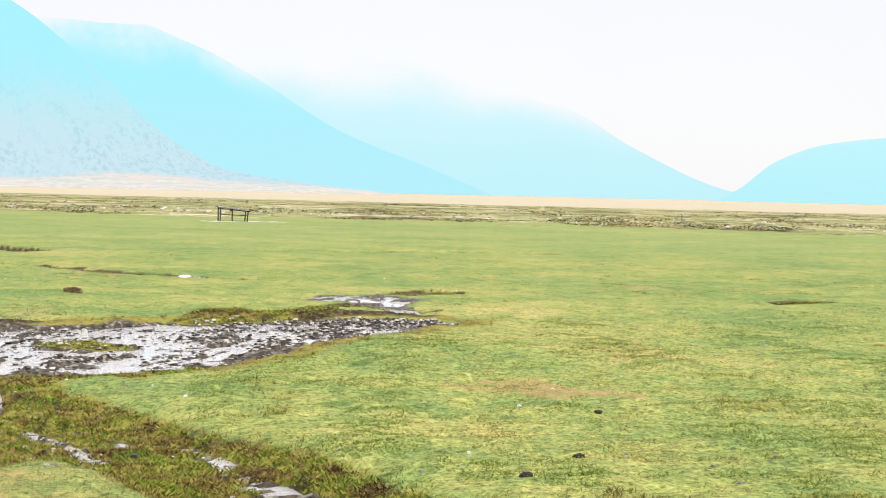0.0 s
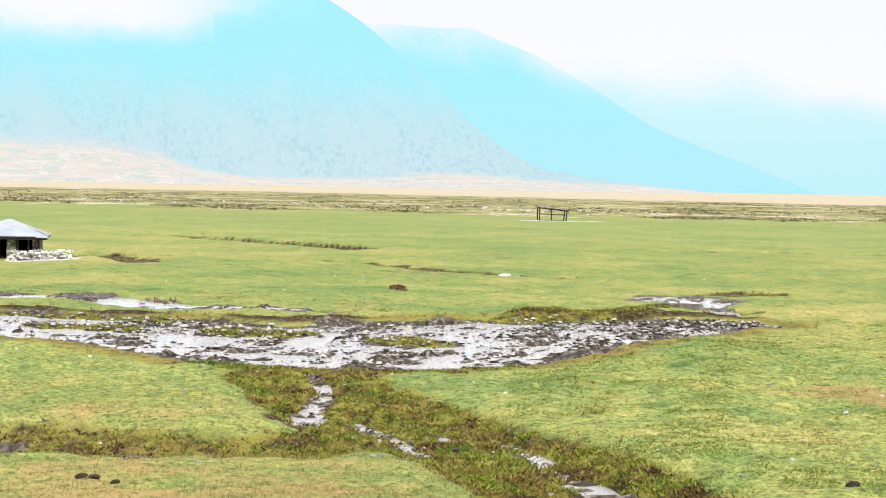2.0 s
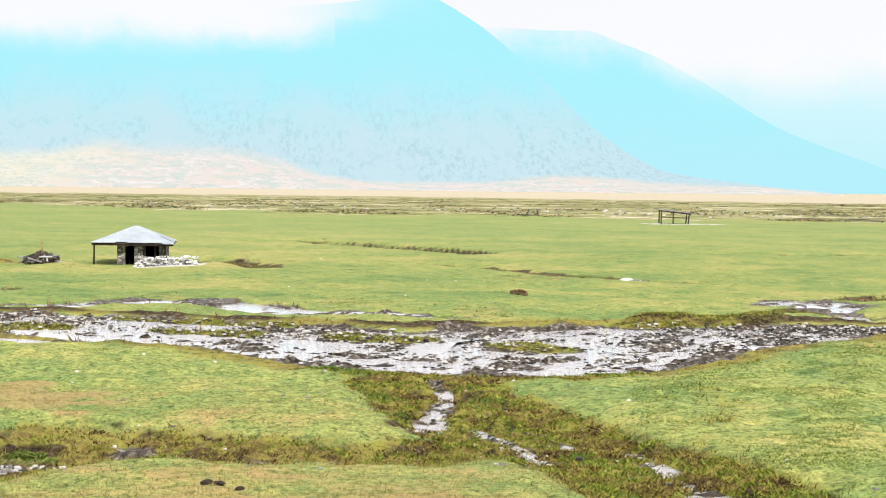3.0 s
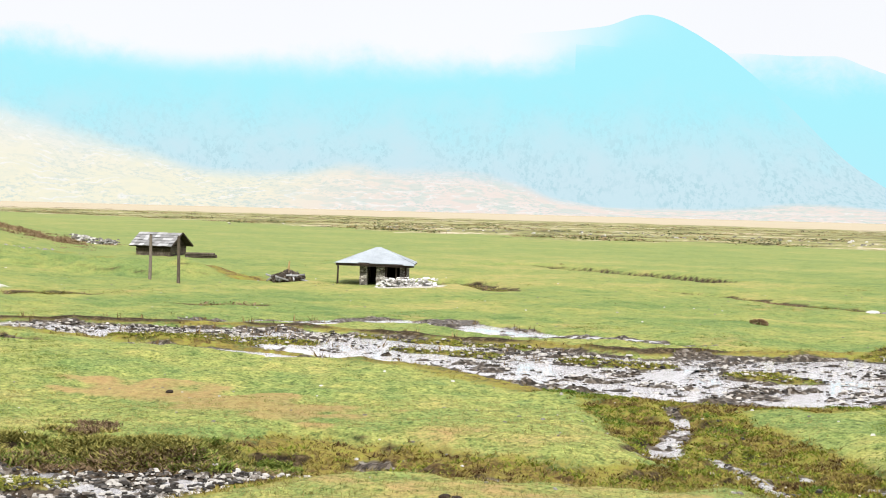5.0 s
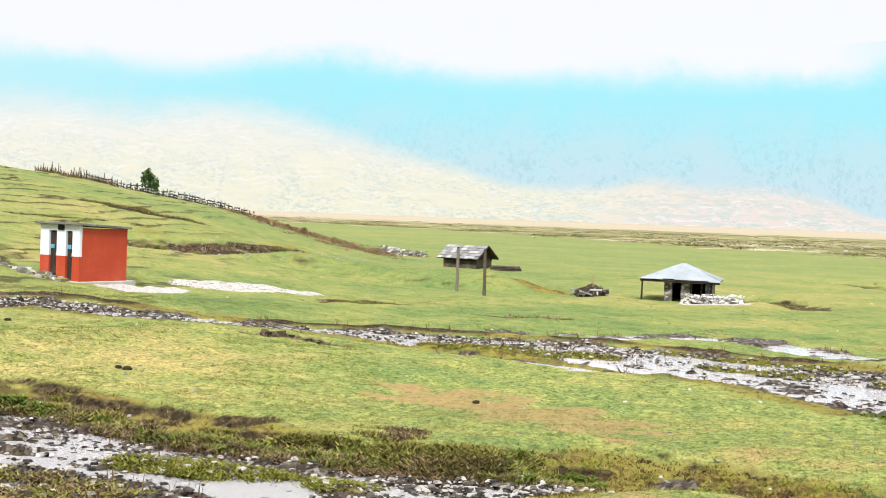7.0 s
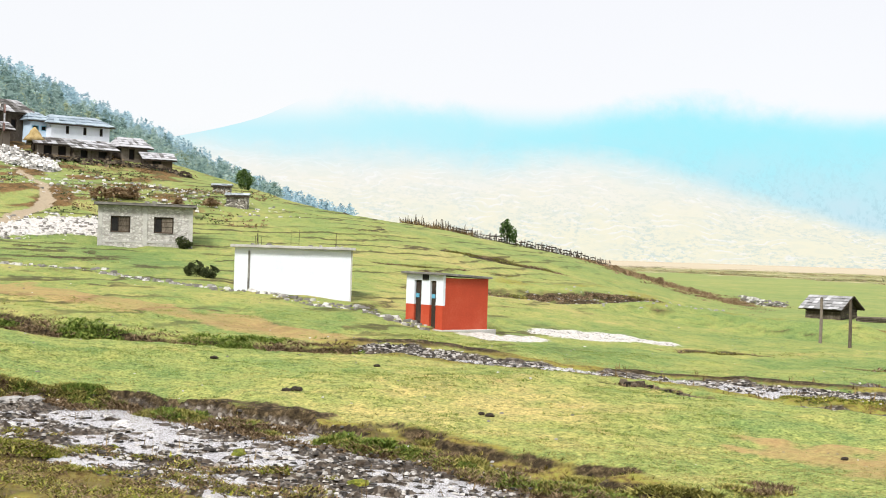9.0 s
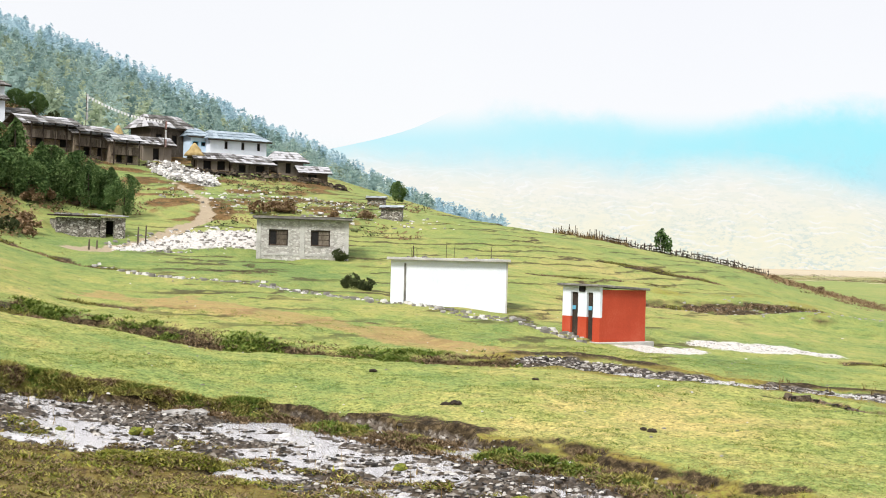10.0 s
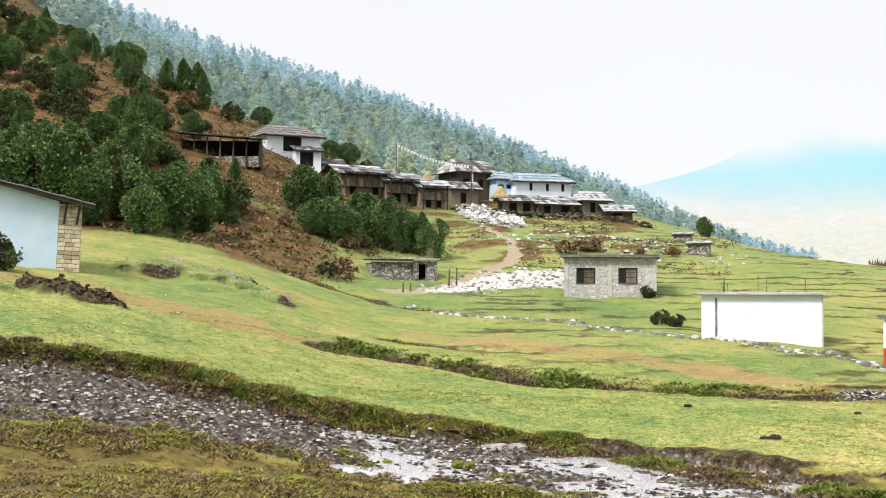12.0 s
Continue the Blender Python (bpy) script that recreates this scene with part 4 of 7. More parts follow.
PALEMASON = masonry("pale rubble masonry", [(0, (0.30, 0.28, 0.26)), (0.5, (0.46, 0.44, 0.42)), (1, (0.60, 0.58, 0.56))], (0.36, 0.35, 0.33), 5.0)
DRYSTONE = masonry("dry stone wall", [(0, (0.10, 0.09, 0.08)), (0.5, (0.24, 0.22, 0.19)), (1, (0.50, 0.48, 0.45))], (0.05, 0.045, 0.035), 5.5)
OCHREMASON = masonry("ochre stone pier", [(0, (0.36, 0.30, 0.20)), (0.5, (0.48, 0.42, 0.30)), (1, (0.60, 0.54, 0.42))], (0.16, 0.13, 0.09), 3.4)


# ---- roofs ----
def roof_boards(name, parent, mat, a, b, c, d, courses=5, cols=7, thick=0.03, label="", pieces=False):
    """Overlapping sheets or boards on a slope: a, b along the eave, d, c along the ridge."""
    a, b, c, d = map(Vector, (a, b, c, d))
    rng = random.Random(name + str(round(a.x, 2)))
    up = (b - a).cross(d - a).normalized()
    if up.z < 0:
        up = -up
    bm = bmesh.new()
    holder = None
    if pieces:
        top = [a, b, c, d] if (c - d).length > 0.01 else [a, b, c]
        t, l = [bm.verts.new(p - up * 0.01) for p in top], [bm.verts.new(p - up * 0.05) for p in top]
        bm.faces.new(t)
        bm.faces.new(l[::-1])
        for k in range(len(top)):
            bm.faces.new((t[k], l[k], l[(k + 1) % len(top)], t[(k + 1) % len(top)]))
        holder = part(name, bm, DARKWOOD, parent, "dark boarding under the roof")
    for i in range(courses):
        f0, f1 = i / courses, min(1.0, (i + 1.12) / courses)
        for j in range(cols):
            if pieces:
                bm = bmesh.new()
            g0, g1 = j / cols, (j + 1) / cols
            lift = up * (0.02 + 0.02 * rng.random() + (0.015 if (i + j) % 2 else 0))
            over = rng.uniform(-0.05, 0.04) if i == 0 else 0
            q = []
            for f, g in ((f0 + over / courses, g0), (f0 + over / courses, g1), (f1, g1), (f1, g0)):
                q.append(a.lerp(b, g).lerp(d.lerp(c, g), f))
            q = [p + lift * (1.6 if k < 2 else 0.4) for k, p in enumerate(q)]
            t = [bm.verts.new(p) for p in q]
            l = [bm.verts.new(p - up * thick) for p in q]
            bm.faces.new(t)
            bm.faces.new(l[::-1])
            for k in range(4):
                bm.faces.new((t[k], l[k], l[(k + 1) % 4], t[(k + 1) % 4]))
            if pieces:
                part("roof_sheet", bm, mat, holder, label if i + j == 0 else "")
    if pieces:
        return holder
    return tagged(part(name, bm, mat, parent, label), kind="stuff")


# ---- the toilet block ----
def toilet_block(az, dist):
    t = thing("toilet_block", "small red and white painted toilet block with two dark doorways", "toilet block", az, dist, 42, 0.25)
    L, R, H, Z = 2.45, 2.75, 2.55, 0.25
    holes = [(0.45, 0.85, 0.1, 2.2), (1.42, 1.9, 0.1, 2.2)]
    # the doorway side runs along local y
    side = pose(0, 0, 0, 0, 0, 90) @ Matrix.Scale(-1, 4, (0, 1, 0))
    for name, z0, z1, mat, lab in (("lower_wall", 0, 1.12 + Z, REDPAINT, "red painted dado"), ("upper_wall", 1.12 + Z, H + Z - 0.1, WHITEWASH, "white painted upper wall")):
        bm = bmesh.new()
        wall(bm, L, z0, z1, 0.14, [(a, b, c + Z, d + Z) for a, b, c, d in holes])
        bm.transform(side)
        part(name, bm, mat, t, lab, weld=True)
    bm = bmesh.new()
    wall(bm, R - 0.14, 0, H + Z - 0.22, 0.14)
    part("red_wall", bm, REDPAINT, t, "plain red painted wall", Matrix.Translation((0.14, 0, 0)))
    bm = bmesh.new()
    wall(bm, R - 0.14, 0, H + Z - 0.25, 0.14)
    part("back_wall", bm, WHITEWASH, t, "", Matrix.Translation((0.14, L - 0.14, 0)))
    bm = bmesh.new()
    box(bm, R - 0.14, R, 0.142, L - 0.142, 0, H + Z - 0.27)
    part("end_wall", bm, REDPAINT, t)
    bm = bmesh.new()
    box(bm, 0.16, R - 0.15, 1.12, 1.22, 0, H + Z - 0.3)
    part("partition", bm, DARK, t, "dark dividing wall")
    for a, b, c, d in holes:
        bm = bmesh.new()
        box(bm, 0.09, 0.13, a + 0.02, b - 0.02, c + Z + 0.02, d + Z - 0.02)
        door = part("door", bm, DARKWOOD, t, "dark closed door leaf")
        bm = bmesh.new()
        box(bm, 0.06, 0.085, a + 0.06, a + 0.1, 1.1 + Z, 1.25 + Z)
        part("door_handle", bm, TIN, door)
        bm = bmesh.new()
        box(bm, 0.06, 0.088, b - 0.26, b - 0.05, 1.42 + Z, 1.6 + Z)
        part("pane", bm, BLUEPAINT, door, "small blue pane")
    # near-black piece added for the shade of the gap under the eave
    bm = bmesh.new()
    box(bm, -0.05, -0.004, 0.95, 1.32, H + Z - 0.33, H + Z - 0.08)
    part("eave_gap", bm, DARK, t, "dark sheet for the shaded gap under the eave")
    bm = bmesh.new()
    slab(bm, [(-0.22, -0.16, H + Z + 0.02), (R + 0.12, -0.16, H + Z - 0.13), (R + 0.12, L + 0.15, H + Z - 0.13), (-0.22, L + 0.15, H + Z + 0.02)], 0.1)
    part("roof_slab", bm, DARKSLAB, t, "thin grey sloping concrete roof slab", bevel=0.012)
    bm = bmesh.new()
    box(bm, -0.2, R + 0.35, -0.25, L + 0.2, 0.0, Z + 0.06)
    part("plinth", bm, CONCRETE, t, "pale concrete plinth", bevel=0.02)
    return t


# ---- the white building ----
def white_building(az, dist):
    t = thing("white_building", "low flat-roofed white plastered building with bare rebar on top", "building", az, dist, -3, 0.0, z=1.2)
    W, H, D = 5.75, 3.25, 4.2
    for nm, mat, at, ln in (("front_wall", WHITEWASH, pose(-W / 2, 0, 0), W), ("back_wall", WHITEWASH, pose(-W / 2, D - 0.2, 0), W)):
        bm = bmesh.new()
        wall(bm, ln, 0, H, 0.2)
        part(nm, bm, mat, t, "", at)
    for x in (-W / 2, W / 2 - 0.2):
        bm = bmesh.new()
        box(bm, x, x + 0.2, 0.202, D - 0.202, 0, H - 0.002)
        part("side_wall", bm, WHITEWASH, t)
    bm = bmesh.new()
    slab(bm, [(-W / 2 - 0.2, -0.3, H + 0.14), (W / 2 + 0.15, -0.3, H + 0.14), (W / 2 + 0.15, D + 0.2, H + 0.14), (-W / 2 - 0.2, D + 0.2, H + 0.14)], 0.135)
    part("roof_slab", bm, CONCRETE, t, "grey concrete roof slab with worn edge", bevel=0.015)
    bm = bmesh.new()
    box(bm, -W / 2 + 0.66, -W / 2 + 0.76, -0.05, -0.004, 0.75, H - 0.15)
    part("drain_pipe", bm, DARKSLAB, t, "dark vertical drain pipe", bevel=0.02)
    bm = bmesh.new()
    box(bm, W / 2 - 0.07, W / 2 + 0.004, -0.004, 0.3, 0.3, H)
    part("corner_strip", bm, CONCRETE, t)
    rng = random.Random(5)
    for k in range(10):
        bm = bmesh.new()
        x, y = rng.choice([-2.6, -1.8, -1.6, -0.2, 0.2, 2.0, 2.6]) + rng.uniform(-0.1, 0.1), rng.choice([0.1, 2.0, 3.8])
        pole(bm, (x, y, H + 0.12), (x + rng.uniform(-0.05, 0.05), y, H + 0.12 + rng.uniform(0.35, 0.85)), 0.012, 0.012, 5, seg=1)
        part("rebar", bm, DARKWOOD, t, "bare rusty rebar" if k == 0 else "")
    for k in range(9):
        bm = bmesh.new()
        rocky(bm, (rng.uniform(-2.7, 2.7), rng.uniform(-0.2, 0.3), H + 0.17), rng.uniform(0.05, 0.1), rng)
        part("loose_stone", bm, STONE, t)
    return t


# ---- the stone house ----
def window(parent, x, z, w, h, y=0.0):
    """A wooden casement, set back in its opening."""
    bm = bmesh.new()
    f = 0.09
    for a in ((x, x + f, z, z + h), (x + w - f, x + w, z, z + h), (x + f, x + w - f, z, z + f), (x + f, x + w - f, z + h - f, z + h), (x + w * 0.36, x + w * 0.36 + 0.06, z + f, z + h - f)):
        box(bm, a[0], a[1], y + 0.05, y + 0.13, a[2], a[3])
    win = part("window", bm, DARKWOOD, parent, "dark wooden casement window")
    for a, b in ((x + f, x + w * 0.36), (x + w * 0.36 + 0.06, x + w - f)):
        bm = bmesh.new()
        box(bm, a, b, y + 0.08, y + 0.1, z + f, z + h - f)
        part("pane", bm, DARK if a < x + w * 0.2 else OLDWOOD, win)
    for zz in (z + h * 0.38, z + h * 0.68):
        bm = bmesh.new()
        box(bm, x + w * 0.4, x + w - f, y + 0.06, y + 0.08, zz, zz + 0.04)
        part("glazing_bar", bm, DARKWOOD, win)
    bm = bmesh.new()
    box(bm, x - 0.08, x + w + 0.08, y - 0.06, y + 0.05, z - 0.09, z - 0.004)
    part("sill", bm, CONCRETE, win, "pale sill")
    return win


def stone_house(az, dist):
    t = thing("stone_house", "flat-roofed grey stone house with two wooden windows", "house", az, dist, -2, 0.0, z=3.2)
    W, H, D = 6.2, 3.75, 5.0
    wins = [(0.8, 2.1, 1.95, 3.05), (3.65, 4.95, 1.95, 3.05)]
    bm = bmesh.new()
    wall(bm, W, 0, H, 0.35, wins)
    part("front_wall", bm, PALEMASON, t, "rubble wall in pale grey mortar", pose(-W / 2, 0, 0), weld=True)
    for a, b, c, d in wins:
        window(t, a - W / 2, c, b - a, d - c, 0.06)
    for x in (-W / 2, W / 2 - 0.35):
        bm = bmesh.new()
        box(bm, x, x + 0.35, 0.352, D - 0.352, 0, H - 0.002)
        part("side_wall", bm, PALEMASON, t)
    bm = bmesh.new()
    box(bm, -W / 2, W / 2, D - 0.35, D, 0, H)
    part("back_wall", bm, PALEMASON, t)
    for x in (-W / 2 - 0.03, -0.17, W / 2 - 0.27):
        bm = bmesh.new()
        box(bm, x, x + 0.3, -0.035, 0.1, 0, H - 0.003)
        part("pillar", bm, CONCRETE, t, "bare concrete pillar", bevel=0.01)
    bm = bmesh.new()
    box(bm, -W / 2 + 0.02, W / 2 - 0.02, -0.025, 0.1, 1.28, 1.42)
    part("tie_beam", bm, CONCRETE, t)
    bm = bmesh.new()
    slab(bm, [(-W / 2 - 0.3, -0.45, H + 0.16), (W / 2 + 0.25, -0.45, H + 0.12), (W / 2 + 0.25, D + 0.3, H + 0.12), (-W / 2 - 0.3, D + 0.3, H + 0.16)], 0.13)
    part("roof_slab", bm, DARKSLAB, t, "dark flat overhanging roof slab", bevel=0.015)
    bm = bmesh.new()
    box(bm, -W / 2 - 0.3, W / 2 + 0.25, -0.45, D + 0.3, H + 0.165, H + 0.2)
    part("roof_screed", bm, STONE, t, "pale stony roof screed")
    return t


# ---- the hut with the tin hip roof ----
def mill_hut(az, dist):
    t = thing("stone_hut", "ruined stone hut under a pale tin hip roof", "hut", az, dist, -4, 0.28)
    E, P, X0, X1, D = 1.52, 2.42, -2.3, 2.2, 4.4
    peak = [(-0.12, 2.1, P), (0.12, 2.1, P)]
    c = [(X0, -0.35, E), (X1, -0.35, E - 0.06), (X1, D, E - 0.06), (X0, D, E)]
    roof_boards("front_roof", t, TIN, c[0], c[1], peak[1], peak[0], 1, 7, 0.02, "pale corrugated tin sheet", True)
    roof_boards("side_roof", t, TIN, c[1], c[2], peak[1], peak[1], 1, 4, 0.02, "", True)
    roof_boards("back_roof", t, TIN, c[2], c[3], peak[0], peak[1], 1, 7, 0.02, "", True)
    roof_boards("side_roof", t, TIN, c[3], c[0], peak[0], peak[0], 1, 4, 0.02, "", True)
    bm = bmesh.new()
    wall(bm, 1.45, 0, 1.45, 0.4, [(0.45, 0.95, -1, 1.4)])
    part("front_wall", bm, DRYSTONE, t, "dry stone wall with a dark doorway", pose(-0.95, 0.15, 0), weld=True)
    bm = bmesh.new()
    box(bm, 0.52, 1.75, 0.2, 0.6, 0, 0.7)
    part("broken_wall", bm, DRYSTONE, t, "half-fallen dry stone wall")
    for x0, x1 in ((-0.95, -0.55), (1.35, 1.75)):
        bm = bmesh.new()
        box(bm, x0, x1, 0.62, 3.6, 0, 1.5 if x0 < 0 else 1.3)
        part("side_wall", bm, DRYSTONE, t)
    # back wall takes the shade under the roof as its own dark colour
    bm = bmesh.new()
    box(bm, -0.95, 1.75, 3.602, 4.0, 0, 1.5)
    part("back_wall", bm, DARK, t, "back wall coloured dark for the shade under the roof")
    for x, y in ((X0 + 0.1, -0.2), (0.58, 0.1), (1.15, 0.15), (1.7, 0.1)):
        bm = bmesh.new()
        pole(bm, (x, y, -0.1), (x + 0.03, y, E + 0.02), 0.06, 0.05, 7)
        part("post", bm, DARKWOOD, t, "crooked wooden post")
    bm = bmesh.new()
    beam(bm, (X0, -0.25, E - 0.08), (X1, -0.25, E - 0.12), 0.1)
    part("eave_beam", bm, DARKWOOD, t)
    return t


# ---- the plank house ----
def plank_house(az, dist):
    t = thing("log_house", "low old log house with a grey shingled gable roof", "house", az, dist, -30, 0.1)
    W, D, E, R = 2.9, 2.6, 1.0, 1.95
    for nm, y0 in (("front_wall", 0.0), ("back_wall", D - 0.14)):
        for k in range(4):
            bm = bmesh.new()
            beam(bm, (-W / 2 - 0.1, y0 + 0.07, 0.12 + k * 0.23), (W / 2 + 0.1, y0 + 0.07, 0.12 + k * 0.23), 0.16, 0.21)
            part("log", bm, DARKWOOD if k > 2 else OLDWOOD, t)
    for x in (-W / 2, W / 2):
        for k in range(4):
            bm = bmesh.new()
            beam(bm, (x, 0.16, 0.2 + k * 0.21), (x, D - 0.16, 0.2 + k * 0.21), 0.15, 0.19)
            part("log", bm, OLDWOOD, t)
        bm = bmesh.new()
        v = [bm.verts.new(p) for p in ((x - 0.06, 0.1, E), (x - 0.06, D - 0.1, E), (x - 0.06, D / 2, R - 0.1), (x + 0.06, 0.1, E), (x + 0.06, D - 0.1, E), (x + 0.06, D / 2, R - 0.1))]
        bm.faces.new(v[:3])
        bm.faces.new(v[3:][::-1])
        for a, b in ((0, 1), (1, 2), (2, 0)):
            bm.faces.new((v[a], v[b], v[b + 3], v[a + 3]))
        part("gable", bm, DARKWOOD, t, "dark open gable")
    roof_boards("front_roof", t, PALEBOARD, (-W / 2 - 0.5, -0.45, E - 0.12), (W / 2 + 0.45, -0.45, E - 0.12), (W / 2 + 0.45, D / 2, R), (-W / 2 - 0.5, D / 2, R), 5, 9, 0.025, "weathered grey board", True)
    roof_boards("back_roof", t, PALEBOARD, (W / 2 + 0.45, D + 0.45, E - 0.12), (-W / 2 - 0.5, D + 0.45, E - 0.12), (-W / 2 - 0.5, D / 2, R), (W / 2 + 0.45, D / 2, R), 5, 9, 0.025, "", True)
    for y in (-0.45, D + 0.45):
        bm = bmesh.new()
        beam(bm, (W / 2 + 0.5, y, E - 0.12), (W / 2 + 0.5, D / 2, R), 0.05, 0.12)
        part("barge_board", bm, DARKWOOD, t)
    return t


def wood_stack(az, dist):
    t = thing("log_pile", "low pile of grey logs lying beside the log house", "log pile", az, dist, 10)
    rng = random.Random(8)
    for k in range(12):
        bm = bmesh.new()
        x, z = rng.uniform(-0.2, 0.2), 0.1 + 0.13 * (k // 4)
        pole(bm, (-1.1 + x, (k % 4) * 0.2, z), (1.1 + x, (k % 4) * 0.2 + rng.uniform(-0.1, 0.1), z), 0.08, 0.07, 7, seg=1)
        part("log", bm, OLDWOOD, t)
    return t


def brush_heap(az, dist):
    t = thing("brush_heap", "dark conical heap of branches and turf", "heap", az, dist, 0, 0.1)
    rng = random.Random(3)
    bm = bmesh.new()
    for k in range(160):
        a, r = rng.uniform(0, 6.28), rng.uniform(0.5, 1.15)
        f = rng.uniform(0.0, 0.5)
        z0 = rng.uniform(0, 0.45)
        p0 = Vector((math.cos(a) * r, math.sin(a) * r, z0))
        p1 = Vector((math.cos(a + 0.6) * r * f, math.sin(a + 0.6) * r * f, 0.78 - 0.35 * f + rng.uniform(-0.12, 0.14)))
        pole(bm, p0, p1, 0.045, 0.02, 5, seg=1)
    part("brushwood", bm, OLDWOOD, t, "tangle of dark grey branches")
    for k in range(16):
        bm = bmesh.new()
        a, r = rng.uniform(0, 6.28), rng.uniform(0.5, 1.1)
        p0 = Vector((math.cos(a) * r, math.sin(a) * r, 0.85 - 0.55 * r + rng.uniform(-0.1, 0.1)))
        q = Vector((rng.uniform(-0.5, 0.5), rng.uniform(-0.3, 0.3), rng.uniform(-0.15, 0.15)))
        pole(bm, p0 - q, p0 + q, 0.06, 0.05, 6, seg=1)
        part("branch", bm, PALEBOARD, t, "bleached branch" if k == 0 else "")
    bm = bmesh.new()
    bmesh.ops.create_icosphere(bm, subdivisions=3, radius=1)
    for v in bm.verts:
        v.co = Vector((v.co.x * 0.98, v.co.y * 0.98, max(-0.1, v.co.z * 0.62))) * (1 + 0.12 * noise.noise(v.co * 3))
    part("core", bm, CLOD, t, "dark turf core")
    bm = bmesh.new()
    pole(bm, (0.02, 0, 0.7), (0.08, 0, 1.32), 0.09, 0.05, 6)
    part("stub", bm, HAY, t, "pale stub on top")
    return t


def post(az, dist, h, r, lean, label):
    t = thing("wooden_post", label, "post", az, dist, 0, 0.2, "two tall posts in the meadow")
    bm = bmesh.new()
    pole(bm, (0, 0, 0), (lean, 0.02, h + 0.2), r, r * 0.85, 9, 0.02, 5)
    part("shaft", bm, OLDWOOD, t)
    bm = bmesh.new()
    pole(bm, (lean, 0.02, h + 0.2), (lean, 0.02, h + 0.27), r * 0.85, r * 0.4, 9, 0, 1)
    part("tip", bm, DARKWOOD, t, "dark split tip")
    return t


def shelter(az, dist):
    t = thing("open_shelter", "open field shelter with a slanting board roof on posts", "shelter", az, dist, 8, 0.05)
    for x, y, h in ((-1.8, 0, 1.9), (-0.2, 0, 1.75), (1.8, 0, 1.45), (-1.8, 2.2, 1.9), (1.8, 2.2, 1.45)):
        bm = bmesh.new()
        pole(bm, (x, y, 0), (x + (0.15 if x > 1 else 0), y, h), 0.09, 0.08, 7)
        part("post", bm, DARKWOOD, t)
    roof_boards("roof", t, PALEBOARD, (-2.1, -0.4, 1.98), (2.3, -0.4, 1.45), (2.3, 2.6, 1.55), (-2.1, 2.6, 2.1), 2, 8, 0.06, "slanting grey board", True)
    bm = bmesh.new()
    beam(bm, (-1.8, 0, 0.95), (1.85, 0, 0.85), 0.1)
    part("rail", bm, DARKWOOD, t)
    bm = bmesh.new()
    beam(bm, (-2.0, -0.1, 1.8), (2.2, -0.1, 1.35), 0.12)
    part("eave_beam", bm, DARKWOOD, t)
    return t


toilet_block(53.74, 62.8)
white_building(59.75, 70.8)
stone_house(65.5, 98.5)
mill_hut(29.85, 83.0)
plank_house(38.6, 117.5)
wood_stack(36.7, 115)
brush_heap(33.35, 84.6)
post(38.75, 84.6, 2.55, 0.10, 0.02, "tall weathered dark wooden post standing in grass")
post(37.65, 82.0, 2.6, 0.10, -0.02, "tall pale grey wooden post standing in grass")
shelter(8.45, 195)


# ---- fence on the ridge ----
def ridge_fence():
    t = thing("fence", "crooked fence of rough wooden stakes along the ridge", "fence", 51, 146)
    inv = t.matrix_basis.inverted()
    rng = random.Random(12)
    prev = None
    n = 150
    for k in range(n):
        f = k / (n - 1)
        az = 55.1 - 8.3 * f
        dist = 146 - 2.5 * math.sin(f * 5)
        p = inv @ spot(az, dist, 0.15)
        bm = bmesh.new()
        h = rng.uniform(0.5, 1.15) * (1.25 if f < 0.3 else 1.0)
        pole(bm, p, p + Vector((rng.uniform(-0.15, 0.15), rng.uniform(-0.1, 0.1), h)), rng.uniform(0.04, 0.08), 0.03, 5, 0, 2)
        part("stake", bm, DARKWOOD if k % 3 else OLDWOOD, t)
        if prev is not None and f > 0.22:
            for z in (0.3, 0.55, 0.8):
                if rng.random() < 0.8:
                    bm = bmesh.new()
                    beam(bm, prev + Vector((0, 0, z + rng.uniform(-0.08, 0.08))), p + Vector((0, 0, z + rng.uniform(-0.08, 0.08))), 0.06, 0.11)
                    part("rail", bm, DARKWOOD, t)
        prev = p


ridge_fence()


